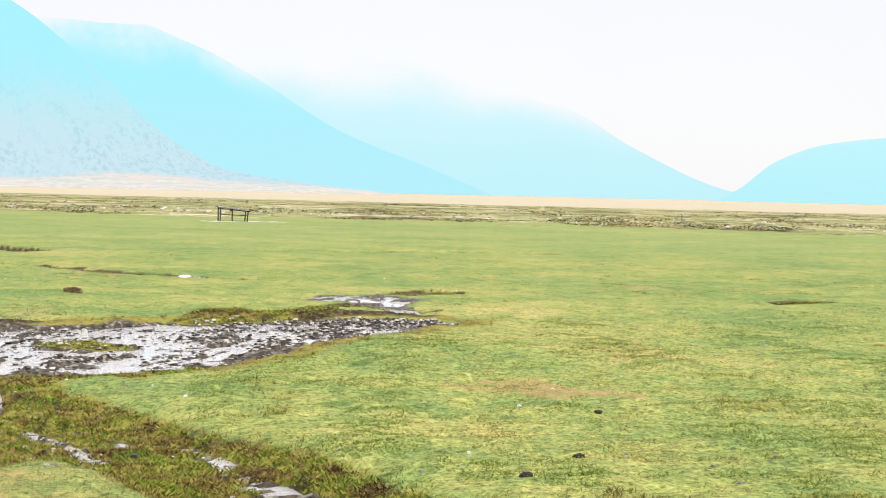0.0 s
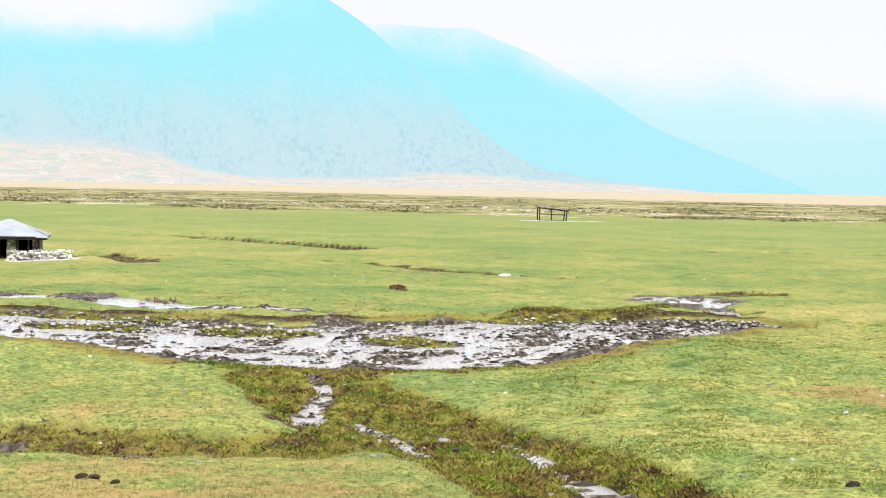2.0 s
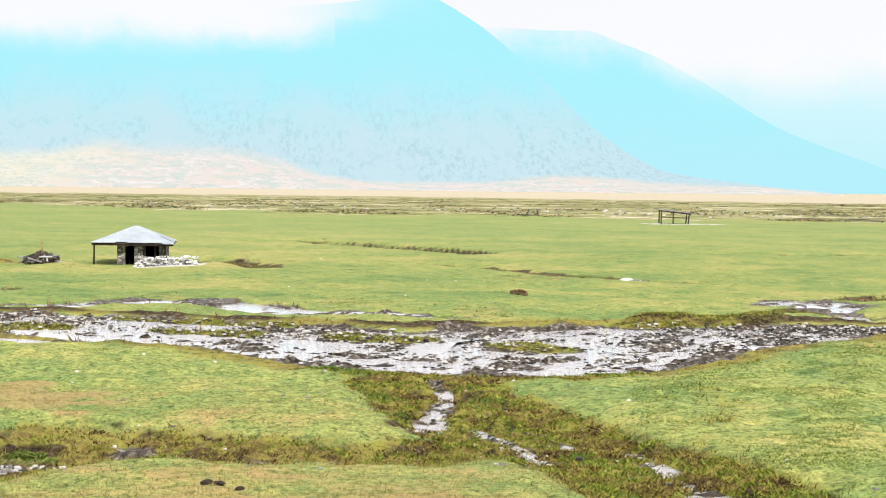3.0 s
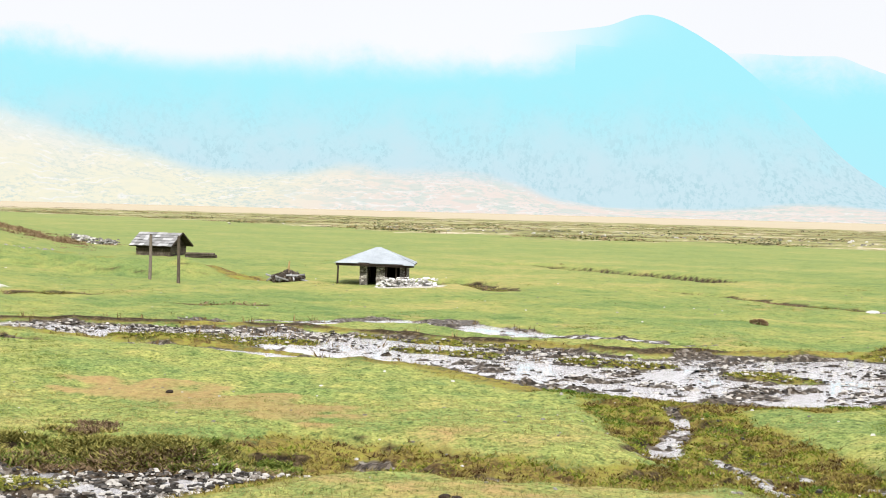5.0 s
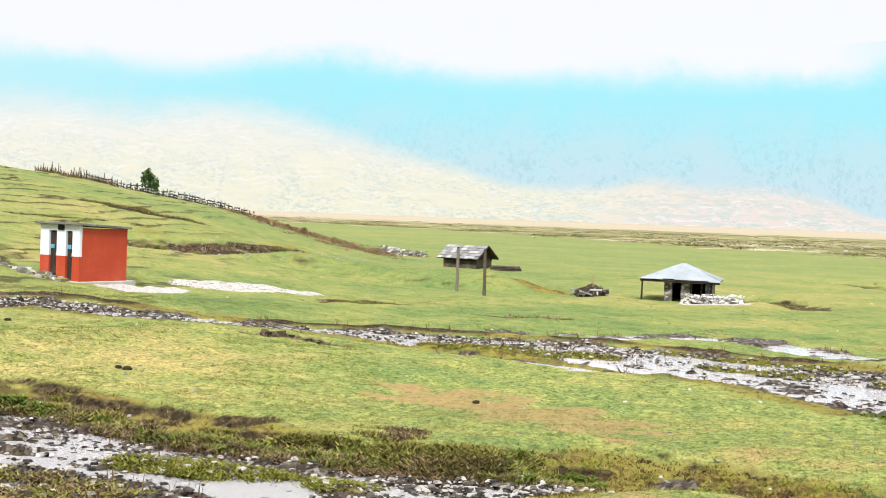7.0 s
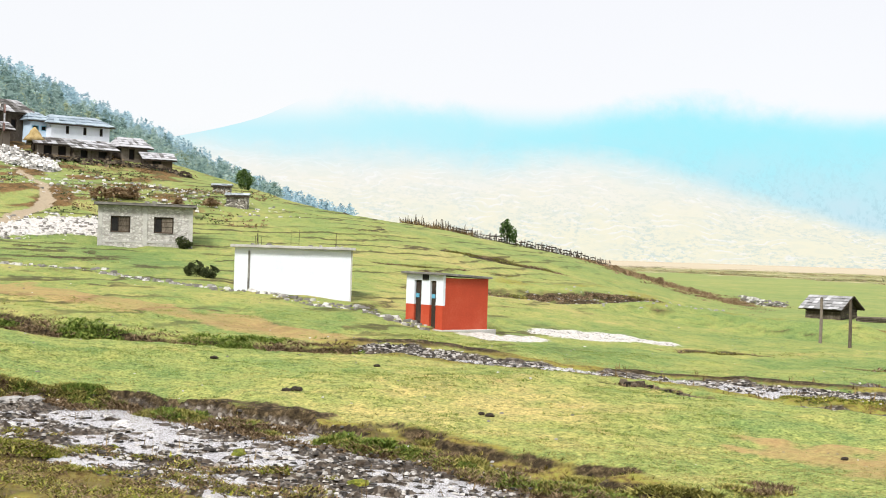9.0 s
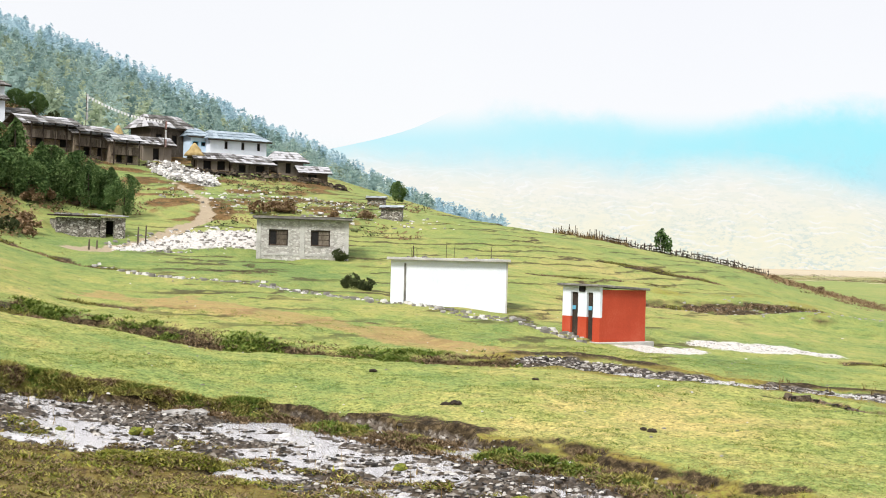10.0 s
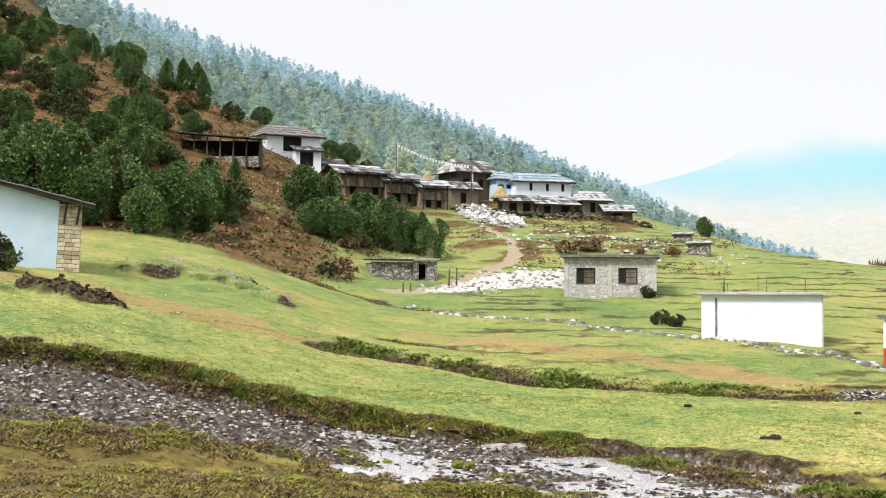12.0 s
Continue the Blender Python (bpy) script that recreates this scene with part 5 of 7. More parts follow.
# ---- the village on the spur ----
def village_house(name, label, az, dist, w, d, h, rise, turn, wall_mat, roof_mat, hip=0.0, eave=0.4, openings=(), z=None, courses=4, cols=9, sink=0.5, group="houses of the village", roof_label="", upper=None):
    """A village house: walls with openings, a pitched or hipped roof of separate sheets."""
    t = thing(name, label, "house", az, dist, turn, sink, group, z)
    H = h + sink
    holes = [(a + w / 2, b + w / 2, c + sink, e + sink) for a, b, c, e in openings]
    bm = bmesh.new()
    wall(bm, w, 0, H, 0.25, holes)
    part("front_wall", bm, wall_mat, t, "", pose(-w / 2, 0, 0), weld=True)
    for x in (-w / 2, w / 2 - 0.25):
        bm = bmesh.new()
        box(bm, x, x + 0.25, 0.252, d - 0.252, 0, H - 0.003)
        part("side_wall", bm, wall_mat, t)
    bm = bmesh.new()
    box(bm, -w / 2, w / 2, d - 0.25, d, 0, H)
    part("back_wall", bm, wall_mat, t)
    for a, b, c, e in openings:
        # near-black sheet in each opening paints the shade of the room
        bm = bmesh.new()
        box(bm, a, b, 0.2, 0.24, c + sink, e + sink)
        win = part("window", bm, DARK, t, "dark sheet for the shade inside the opening")
        bm = bmesh.new()
        f = 0.07
        for q in ((a, a + f, c, e), (b - f, b, c, e), (a + f, b - f, e - f, e), (a + f, b - f, c, c + f)):
            box(bm, q[0], q[1], 0.05, 0.14, q[2] + sink, q[3] + sink)
        part("window_frame", bm, upper or DARKWOOD, win)
    x0, x1, y0, y1, top, ex = -w / 2 - eave, w / 2 + eave, -eave, d + eave, H + rise, H - 0.08
    r0, r1 = (x0 + hip, d / 2, top), (x1 - hip, d / 2, top)
    roof_boards("front_roof", t, roof_mat, (x0, y0, ex), (x1, y0, ex), r1, r0, courses, cols, 0.04, roof_label)
    roof_boards("back_roof", t, roof_mat, (x1, y1, ex), (x0, y1, ex), r0, r1, courses, cols, 0.04)
    if hip:
        roof_boards("end_roof", t, roof_mat, (x1, y0, ex), (x1, y1, ex), r1, r1, courses, max(3, cols // 2), 0.04)
        roof_boards("end_roof", t, roof_mat, (x0, y1, ex), (x0, y0, ex), r0, r0, courses, max(3, cols // 2), 0.04)
    else:
        for x in (-w / 2 + 0.1, w / 2 - 0.1):
            bm = bmesh.new()
            v = [bm.verts.new(p) for s in (-0.06, 0.06) for p in ((x + s, 0, H), (x + s, d, H), (x + s, d / 2, top - 0.12))]
            bm.faces.new(v[:3])
            bm.faces.new(v[3:][::-1])
            for a, b in ((0, 1), (1, 2), (2, 0)):
                bm.faces.new((v[a], v[b], v[b + 3], v[a + 3]))
            part("gable", bm, DARKWOOD, t, "dark boarded gable")
    bm = bmesh.new()
    beam(bm, (x0, y0 + 0.06, ex - 0.09), (x1, y0 + 0.06, ex - 0.09), 0.08, 0.12)
    part("eave_beam", bm, DARKWOOD, t)
    return t


def balcony(t, w, z, depth=0.9, drop=0.0):
    """A boarded gallery along the front of a house, with its lean-to roof."""
    bm = bmesh.new()
    box(bm, -w / 2, w / 2, -depth, -0.004, z, z + 0.1)
    part("gallery_floor", bm, DARKWOOD, t)
    n = max(4, int(w / 0.35))
    for k in range(n):
        bm = bmesh.new()
        x = -w / 2 + w * k / n
        box(bm, x + 0.02, x + w / n - 0.02, -depth - 0.03, -depth, z + 0.02, z + 0.75 + 0.04 * (k % 3))
        part("board", bm, OLDWOOD, t)
    for k in range(int(w / 1.4) + 2):
        bm = bmesh.new()
        x = -w / 2 + w * k / (int(w / 1.4) + 1)
        beam(bm, (x, -depth, z - 1.3), (x, -depth, z + 1.6), 0.1)
        part("post", bm, DARKWOOD, t)
    roof_boards("gallery_roof", t, SHINGLE, (-w / 2 - 0.2, -depth - 0.45, z + 1.5 - drop), (w / 2 + 0.2, -depth - 0.45, z + 1.5 - drop), (w / 2 + 0.2, 0.1, z + 1.95), (-w / 2 - 0.2, 0.1, z + 1.95), 2, max(4, int(w / 0.7)), 0.04)


village_house("village_house", "white two-storey house with a dark hipped roof and blue porch", 78.15, 147, 6.0, 4.5, 2.6, 1.2, 24, WHITEWASH, DARKSLAB, 1.6, 0.5, [(-1.2, 0.9, 0.9, 2.5)], upper=BLUEPAINT, roof_label="dark slab tiles with a pale end")
village_house("village_house", "small white annex with an open dark porch and red cloth", 77.55, 146, 2.6, 2.5, 2.0, 0.5, 14, WHITEWASH, SHINGLE, 0, 0.35, [(-0.9, 0.5, 0.3, 1.8)])
village_house("village_house", "low stone shed with loose grey roof boards", 76.9, 147, 3.6, 3.0, 1.3, 0.6, 10, DRYSTONE, SHINGLE, 0, 0.4, [(0.8, 1.3, 0.1, 1.1)])
h = village_house("village_house", "long brown mud-walled house with grey board roof and gallery", 75.3, 142, 5.2, 4.0, 2.45, 1.0, 26, MUDWALL, SHINGLE, 0, 0.5, [(-1.6, -0.9, 0.4, 1.6), (0.9, 1.7, 0.4, 1.6)], cols=11)
balcony(h, 4.8, 1.6, 0.8, 0.1)
h = village_house("village_house", "brown wooden house with a boarded gallery above dark doorways", 73.75, 143, 3.9, 4.0, 2.3, 0.95, 30, MUDWALL, SHINGLE, 0, 0.45, [(-0.9, -0.2, 0.2, 1.5), (0.6, 1.2, 0.2, 1.4)])
balcony(h, 3.6, 1.5, 0.8, 0.1)
h = village_house("village_house", "narrow mud-walled house with light doorposts and board roof", 72.5, 143, 2.9, 3.6, 2.1, 0.9, 22, MUDWALL, SHINGLE, 0, 0.45, [(-0.8, -0.2, 0.1, 1.4), (0.3, 0.9, 0.1, 1.4)])
balcony(h, 2.6, 1.3, 0.6, 0.1)
village_house("village_house", "dark timber house with a broad two-tiered roof", 70.7, 152, 4.6, 4.2, 3.0, 1.4, 30, OLDWOOD, SHINGLE, 0.8, 0.55, [(-1.7, -1.0, 1.3, 2.3), (0.2, 0.8, 1.3, 2.3)])
village_house("village_house", "timber lean-to with pale board roof below the tiered house", 71.2, 148.5, 3.2, 2.4, 1.7, 0.8, 28, OLDWOOD, SHINGLE, 0, 0.4, [(-0.5, 0.2, 0.1, 1.3)])
village_house("village_house", "long white house with pale blue roof and small dark windows", 68.0, 152, 6.4, 4.0, 2.7, 0.95, 24, WHITEWASH, BLUETIN, 1.1, 0.45, [(-1.6, -1.25, 1.65, 2.45), (0.3, 0.65, 1.65, 2.45), (2.1, 2.45, 1.65, 2.45)], cols=12, courses=3, roof_label="pale blue-grey metal sheets")
village_house("village_house", "blue and white painted end of the long house", 69.55, 151.5, 2.0, 3.8, 2.6, 0.9, 24, BLUEWASH, BLUETIN, 0.8, 0.4, [(-0.8, -0.1, 1.5, 2.0), (0.15, 0.8, 1.5, 2.0)], cols=5, courses=3, upper=BLUEPAINT)
village_house("village_house", "low dark shed under wide grey roof boards", 69.0, 145.5, 3.2, 3.0, 1.1, 0.7, 12, OLDWOOD, SHINGLE, 0, 0.5, [(-1.0, -0.2, 0.0, 1.1), (0.4, 1.2, 0.0, 1.0)])
village_house("village_house", "low cattle shed with a broad pale board roof", 67.5, 146.5, 4.2, 3.4, 0.95, 0.95, 30, OLDWOOD, SHINGLE, 0, 0.6, [(-1.4, -0.6, 0.0, 1.1), (0.6, 1.6, 0.0, 1.0)], cols=10)
village_house("village_house", "small dark house with a two-step grey roof", 65.9, 149, 2.8, 2.8, 1.5, 1.0, 24, OLDWOOD, SHINGLE, 0.6, 0.5, [(-0.6, 0.0, 0.2, 1.3)])
village_house("village_house", "dark sagging shed at the end of the village", 64.95, 148, 2.8, 2.4, 0.9, 0.7, 16, DARKWOOD, SHINGLE, 0, 0.4, [(-0.7, 0.3, 0.0, 0.8)])
village_house("stone_shed", "small grey stone shed with a single-pitch tin roof", 61.9, 121, 1.75, 1.6, 1.1, 0.15, -6, DRYSTONE, TIN, 0, 0.15, cols=4, courses=2, group="small sheds on the slope")
village_house("stone_shed", "low shed with a pale flat roof beside a dark tree", 62.5, 133, 1.6, 1.5, 0.8, 0.12, -6, DRYSTONE, TIN, 0, 0.15, cols=4, courses=2, group="small sheds on the slope")


def barn(az, dist):
    t = thing("open_barn", "open dark barn with a sagging board roof on posts", "barn", az, dist, -6, 0.6)
    W, D, H0, H1 = 7.0, 3.6, 3.0, 2.55
    for k in range(7):
        x = -W / 2 + W * k / 6
        z = H0 + (H1 - H0) * k / 6
        bm = bmesh.new()
        pole(bm, (x, 0, 0), (x + 0.04, 0, z), 0.08, 0.07, 7)
        part("post", bm, OLDWOOD, t)
    # the barn's inner shade is painted on as a near-black back wall
    bm = bmesh.new()
    box(bm, -W / 2, W / 2, D - 0.2, D, 0, H1 + 0.1)
    part("back_wall", bm, DARK, t, "plank back wall coloured dark for the shade inside")
    for x in (-W / 2 - 0.1, W / 2 - 0.05):
        bm = bmesh.new()
        box(bm, x, x + 0.15, 0.1, D - 0.202, 0, H1 - 0.05)
        part("side_wall", bm, DARKWOOD, t)
    bm = bmesh.new()
    box(bm, -W / 2, W / 2, 0.15, 0.5, 0, 0.95)
    part("low_wall", bm, DRYSTONE, t, "low stone wall")
    roof_boards("roof", t, SHINGLE, (-W / 2 - 0.5, -0.7, H0 + 0.0), (W / 2 + 0.5, -0.7, H1 - 0.1), (W / 2 + 0.5, D + 0.3, H1 + 0.35), (-W / 2 - 0.5, D + 0.3, H0 + 0.4), 3, 12, 0.05, "loose grey roof board", True)
    bm = bmesh.new()
    beam(bm, (-W / 2 - 0.3, -0.1, H0 - 0.05), (W / 2 + 0.3, -0.1, H1 - 0.12), 0.14)
    part("eave_beam", bm, DARKWOOD, t)


barn(81.15, 130.5)


def ruin(az, dist):
    t = thing("stone_ruin", "roofless dry stone walls with a dark doorway", "ruin", az, dist, 8, 0.3)
    bm = bmesh.new()
    wall(bm, 3.0, 0, 1.65, 0.4)
    part("front_wall", bm, DRYSTONE, t, "dry stone wall", pose(-2.5, 0, 0))
    bm = bmesh.new()
    wall(bm, 1.7, 0, 1.7, 0.4, [(0.35, 0.9, -1, 1.5)])
    part("door_wall", bm, DRYSTONE, t, "dry stone wall with a doorway", pose(0.55, -0.3, 0), weld=True)
    for x in (-2.5, 1.85):
        bm = bmesh.new()
        box(bm, x, x + 0.4, 0.42 if x < 0 else 0.12, 3.0, 0, 1.55)
        part("side_wall", bm, DRYSTONE, t)
    bm = bmesh.new()
    box(bm, -2.5, 2.25, 3.002, 3.4, 0, 1.6)
    part("back_wall", bm, DRYSTONE, t)
    # added near-black sheet that stands for the shade behind the doorway
    bm = bmesh.new()
    box(bm, 0.5, 1.8, 0.9, 0.95, 0, 1.5)
    part("inside_shade", bm, DARK, t)
    bm = bmesh.new()
    slab(bm, [(-2.7, -0.35, 1.85), (0.5, -0.35, 1.82), (0.5, 3.3, 1.9), (-2.7, 3.3, 1.95)], 0.12)
    part("turf_roof", bm, CLOD, t, "dark turf on flat boards")
    roof_boards("door_roof", t, PALEBOARD, (0.4, -0.6, 1.8), (2.4, -0.6, 1.78), (2.4, 2.4, 1.95), (0.4, 2.4, 1.98), 2, 4, 0.05, "pale roof boards")
    rng = random.Random(4)
    for k in range(26):
        bm = bmesh.new()
        rocky(bm, (rng.uniform(-2.6, 0.4), rng.uniform(-0.25, 0.3), 1.9), rng.uniform(0.08, 0.16), rng)
        part("coping_stone", bm, STONE, t)


ruin(73.75, 104.5)


def gate_posts():
    for az, d, h in ((72.0, 103, 1.25), (71.7, 103.4, 1.3), (73.6, 98.5, 0.6), (73.9, 98.3, 0.7)):
        t = thing("fence_post", "short weathered wooden post beside the path", "post", az, d, 0, 0.2, "posts by the path")
        bm = bmesh.new()
        pole(bm, (0, 0, 0), (0.04, 0, h + 0.2), 0.07, 0.05, 7)
        part("shaft", bm, OLDWOOD, t)


gate_posts()


def blue_shed(az, dist):
    t = thing("blue_shed", "pale blue walled shed with stone end pier and sloping tin roof", "shed", az, dist, 12, 0.4)
    t.matrix_basis = t.matrix_basis @ pose(0, 0, 0, 0, 2.5, 0)
    W, H, D = 4.2, 3.45, 3.0
    bm = bmesh.new()
    v = [(-W, 0), (0, 0), (0, H), (-W, H + 0.85)]
    lo = [bm.verts.new((x, 0, z)) for x, z in v]
    hi = [bm.verts.new((x, 0.2, z)) for x, z in v]
    bm.faces.new(lo)
    bm.faces.new(hi[::-1])
    for k in range(4):
        bm.faces.new((lo[k], hi[k], hi[(k + 1) % 4], lo[(k + 1) % 4]))
    part("front_wall", bm, BLUEWASH, t, "smooth pale blue wall")
    bm = bmesh.new()
    box(bm, 0.003, 1.05, 0.02, 0.5, 0, H - 0.1)
    pier = part("end_pier", bm, OCHREMASON, t, "pier of ochre stone blocks")
    rng = random.Random(6)
    z = 0.3
    while z < H - 0.35:
        x = 0.01
        while x < 1.0:
            wdt = min(rng.uniform(0.22, 0.42), 1.05 - x)
            bm = bmesh.new()
            box(bm, x + 0.012, x + wdt - 0.012, -0.02, 0.04, z + 0.012, z + 0.178)
            part("stone_block", bm, OCHRESTONE, pier, bevel=0.012)
            x += wdt
        z += 0.19
    bm = bmesh.new()
    box(bm, -W, 1.0, D - 0.2, D, 0, H - 0.2)
    part("back_wall", bm, BLUEWASH, t)
    bm = bmesh.new()
    box(bm, 0.85, 1.05, 0.502, D - 0.202, 0, H - 0.2)
    part("side_wall", bm, OCHREMASON, t)
    roof_boards("roof", t, TIN, (-W - 0.2, -0.45, H + 0.98), (1.5, -0.45, H - 0.1), (1.5, D + 0.3, H + 0.0), (-W - 0.2, D + 0.3, H + 1.1), 2, 7, 0.03, "sloping tin sheet", True)
    bm = bmesh.new()
    beam(bm, (-W - 0.2, -0.4, H + 0.88), (1.5, -0.4, H - 0.2), 0.06, 0.14)
    part("barge_board", bm, DARKWOOD, t, "dark fascia board")
    for x in (0.22, 0.8):
        bm = bmesh.new()
        beam(bm, (x, -0.1, H - 1.0), (x + 0.04, -0.35, H - 0.1), 0.08)
        part("bracket", bm, DARKWOOD, t, "dark wooden bracket")
    return t


OCHRESTONE = surface("ochre stone", [(0, (0.34, 0.28, 0.18)), (0.5, (0.48, 0.42, 0.30)), (1, (0.62, 0.56, 0.44))], 1.5, 9, 0.9, object_random=0.6)
blue_shed(87.75, 66.5)


def haystack(az, dist, w, h):
    t = thing("haystack", "pointed golden haystack behind the village roofs", "haystack", az, dist, 0, 0.1, "haystacks of the village", z=spot(az, dist).z + 1.2)
    bm = bmesh.new()
    bmesh.ops.create_cone(bm, cap_ends=True, segments=18, radius1=w / 2, radius2=0.12, depth=h)
    bmesh.ops.subdivide_edges(bm, edges=bm.edges, cuts=3, use_grid_fill=True)
    for v in bm.verts:
        v.co += Vector((v.co.x, v.co.y, 0)) * 0.25 * noise.noise(v.co * 2.2 + Vector((az, 0, 0)))
        v.co.z += h / 2
    part("hay", bm, HAY, t, smooth_faces=True)
    bm = bmesh.new()
    pole(bm, (0, 0, -1.3), (0, 0, h + 0.25), 0.05, 0.03, 6)
    part("stake", bm, DARKWOOD, t)


haystack(72.75, 148, 2.2, 1.9)
haystack(69.75, 146.3, 2.2, 1.3)


def flag_mast(az, dist, h, label, cloth):
    t = thing("flag_mast", label, "mast", az, dist, 0, 0.2)
    bm = bmesh.new()
    pole(bm, (0, 0, 0), (0.05, 0, h), 0.05, 0.025, 6)
    part("shaft", bm, OLDWOOD, t)
    for k in range(3):
        bm = bmesh.new()
        z = h - 0.9 * (k + 1)
        n = 5
        rows = [[bm.verts.new((0.04 + 0.05 * i, 0.05 * math.sin(i * 1.3 + k), z + 0.8 * j)) for j in range(2)] for i in range(n)]
        for a, b in zip(rows, rows[1:]):
            bm.faces.new((a[0], b[0], b[1], a[1]))
        bmesh.ops.solidify(bm, geom=bm.faces[:], thickness=0.012)
        part("flag", bm, cloth if k % 2 == 0 else CLOTH, t)
    return t


FADED = surface("faded red cloth", [(0, (0.34, 0.20, 0.18)), (1, (0.48, 0.34, 0.32))], 2, 12, 0.9)
flag_mast(70.95, 147, 4.6, "tall pole with faded red and white cloth before the houses", FADED)
flag_mast(74.0, 150, 5.6, "pale pole with white cloth above the roofs", CLOTH)


def flag_line():
    t = thing("flag_line", "sagging line of small white flags over the roofs", "flag line", 72.5, 149)
    inv = t.matrix_basis.inverted()
    a, b = spot(74.0, 150) + Vector((0, 0, 5.2)), spot(70.95, 147) + Vector((0, 0, 4.3))
    pts = [inv @ (a.lerp(b, k / 24) - Vector((0, 0, 0.5 * math.sin(k / 24 * 3.14)))) for k in range(25)]
    bm = bmesh.new()
    for p, q in zip(pts, pts[1:]):
        beam(bm, p, q, 0.02)
    part("cord", bm, CLOTH, t)
    for k in range(1, 24):
        bm = bmesh.new()
        p = pts[k]
        box(bm, p.x - 0.09, p.x + 0.09, p.y - 0.006, p.y + 0.006, p.z - 0.24, p.z - 0.005)
        part("small_flag", bm, CLOTH, t)


flag_line()


# ---- trees and shrubs ----
def leaves(name, dark, mid, light):
    m, nodes, links, b = material(name, 0.95, 0, 0.06)
    nt = (nodes, links)
    rnd = nodes.new("ShaderNodeNewGeometry").outputs["Random Per Island"]
    info = nodes.new("ShaderNodeObjectInfo").outputs["Random"]
    fac = calc(nt, "ADD", calc(nt, "MULTIPLY", rnd, 0.75), calc(nt, "MULTIPLY", info, 0.25))
    links.new(ramp_of(nt, fac, [(0.05, dark), (0.5, mid), (0.95, light)]), b.inputs["Base Color"])
    return m


JUNIPER = leaves("juniper needles", (0.042, 0.078, 0.030), (0.092, 0.152, 0.052), (0.160, 0.225, 0.084))
SCRUB = leaves("dull shrub leaves", (0.028, 0.037, 0.017), (0.062, 0.078, 0.034), (0.115, 0.126, 0.056))
RUSSET = leaves("russet twigs", (0.110, 0.066, 0.036), (0.230, 0.155, 0.088), (0.350, 0.260, 0.160))
BARK = surface("bark", [(0, (0.03, 0.022, 0.016)), (1, (0.11, 0.085, 0.065))], 3, 20, 0.95, stretch=(1, 1, 0.3))


def leaf_cloud(n, shape, size, rng, droop=0.3):
    """Many small leaf tufts: shape(rng) gives a place and the way out of the crown."""
    verts, faces = [], []
    for _ in range(n):
        p, out = shape(rng)
        for _ in range(2):
            d = (out + Vector((rng.uniform(-1, 1), rng.uniform(-1, 1), rng.uniform(-1, 1))) * 0.9).normalized()
            s = d.cross(Vector((rng.uniform(-1, 1), rng.uniform(-1, 1), rng.uniform(-1, 1)))).normalized()
            l = size * rng.uniform(0.6, 1.4)
            w = l * rng.uniform(0.3, 0.5)
            k = len(verts)
            verts += [p - s * w * 0.4, p + d * l * 0.45 - s * w + Vector((0, 0, 0.1 * l)), p + d * l - Vector((0, 0, droop * l)), p + d * l * 0.45 + s * w]
            faces.append((k, k + 1, k + 2, k + 3))
    return verts, faces


def crown_mesh(name, n, shape, size, seed, mat):
    rng = random.Random(seed)
    v, f = leaf_cloud(n, shape, size, rng)
    me = bpy.data.meshes.new(name)
    me.from_pydata([tuple(p) for p in v], [], f)
    me.materials.append(mat)
    return me


def lumpy(w, h, z0, seed, point):
    """A crown outline with lobes and gaps; point: 0 round, 1 pointed."""
    r0 = random.Random(seed)
    lobes = [(r0.uniform(0, 6.28), r0.uniform(0.1, 0.95), r0.uniform(0.5, 1.1)) for _ in range(13)]

    def shape(rng):
        a, f, k = rng.choice(lobes)
        a += rng.gauss(0, 0.36)
        f = min(1.0, max(0.0, f + rng.gauss(0, 0.11)))
        prof = (1 - f) ** 0.75 * (0.55 + 0.45 * min(1, f * 4)) if point else math.sqrt(max(0.02, 1 - (2 * f - 0.85) ** 2 / 1.4))
        r = w / 2 * prof * k * math.sqrt(rng.uniform(0.15, 1))
        p = Vector((math.cos(a) * r, math.sin(a) * r, z0 + f * h))
        return p, Vector((math.cos(a), math.sin(a), 0.5 if not point else 0.35))
    return shape


def plant_kind(name, label, category, w, h, seed, mat, point=1, n=420, size=0.35, stem=0.09, limbs=7):
    """One tree or bush of height h: trunk, limbs and a crown."""
    t = new(name)
    bm = bmesh.new()
    rng = random.Random(seed)
    pole(bm, (0, 0, -0.3), (rng.uniform(-0.1, 0.1), 0, h * 0.85), stem, stem * 0.25, 7, 0.06, 4)
    part("trunk", bm, BARK, t)
    for k in range(limbs):
        bm = bmesh.new()
        a, f = rng.uniform(0, 6.28), rng.uniform(0.15, 0.7)
        l = w * 0.42 * (1 - f * 0.6)
        pole(bm, (0, 0, h * f), (math.cos(a) * l, math.sin(a) * l, h * f + l * 0.45), stem * 0.45, stem * 0.12, 5, 0.02, 2)
        part("limb", bm, BARK, t)
    cr = new("crown", crown_mesh("crown", n, lumpy(w, h * 0.95, h * 0.05, seed, point), size, seed, mat))
    cr.parent = t
    return tagged(t, label, category)


KINDS = {}


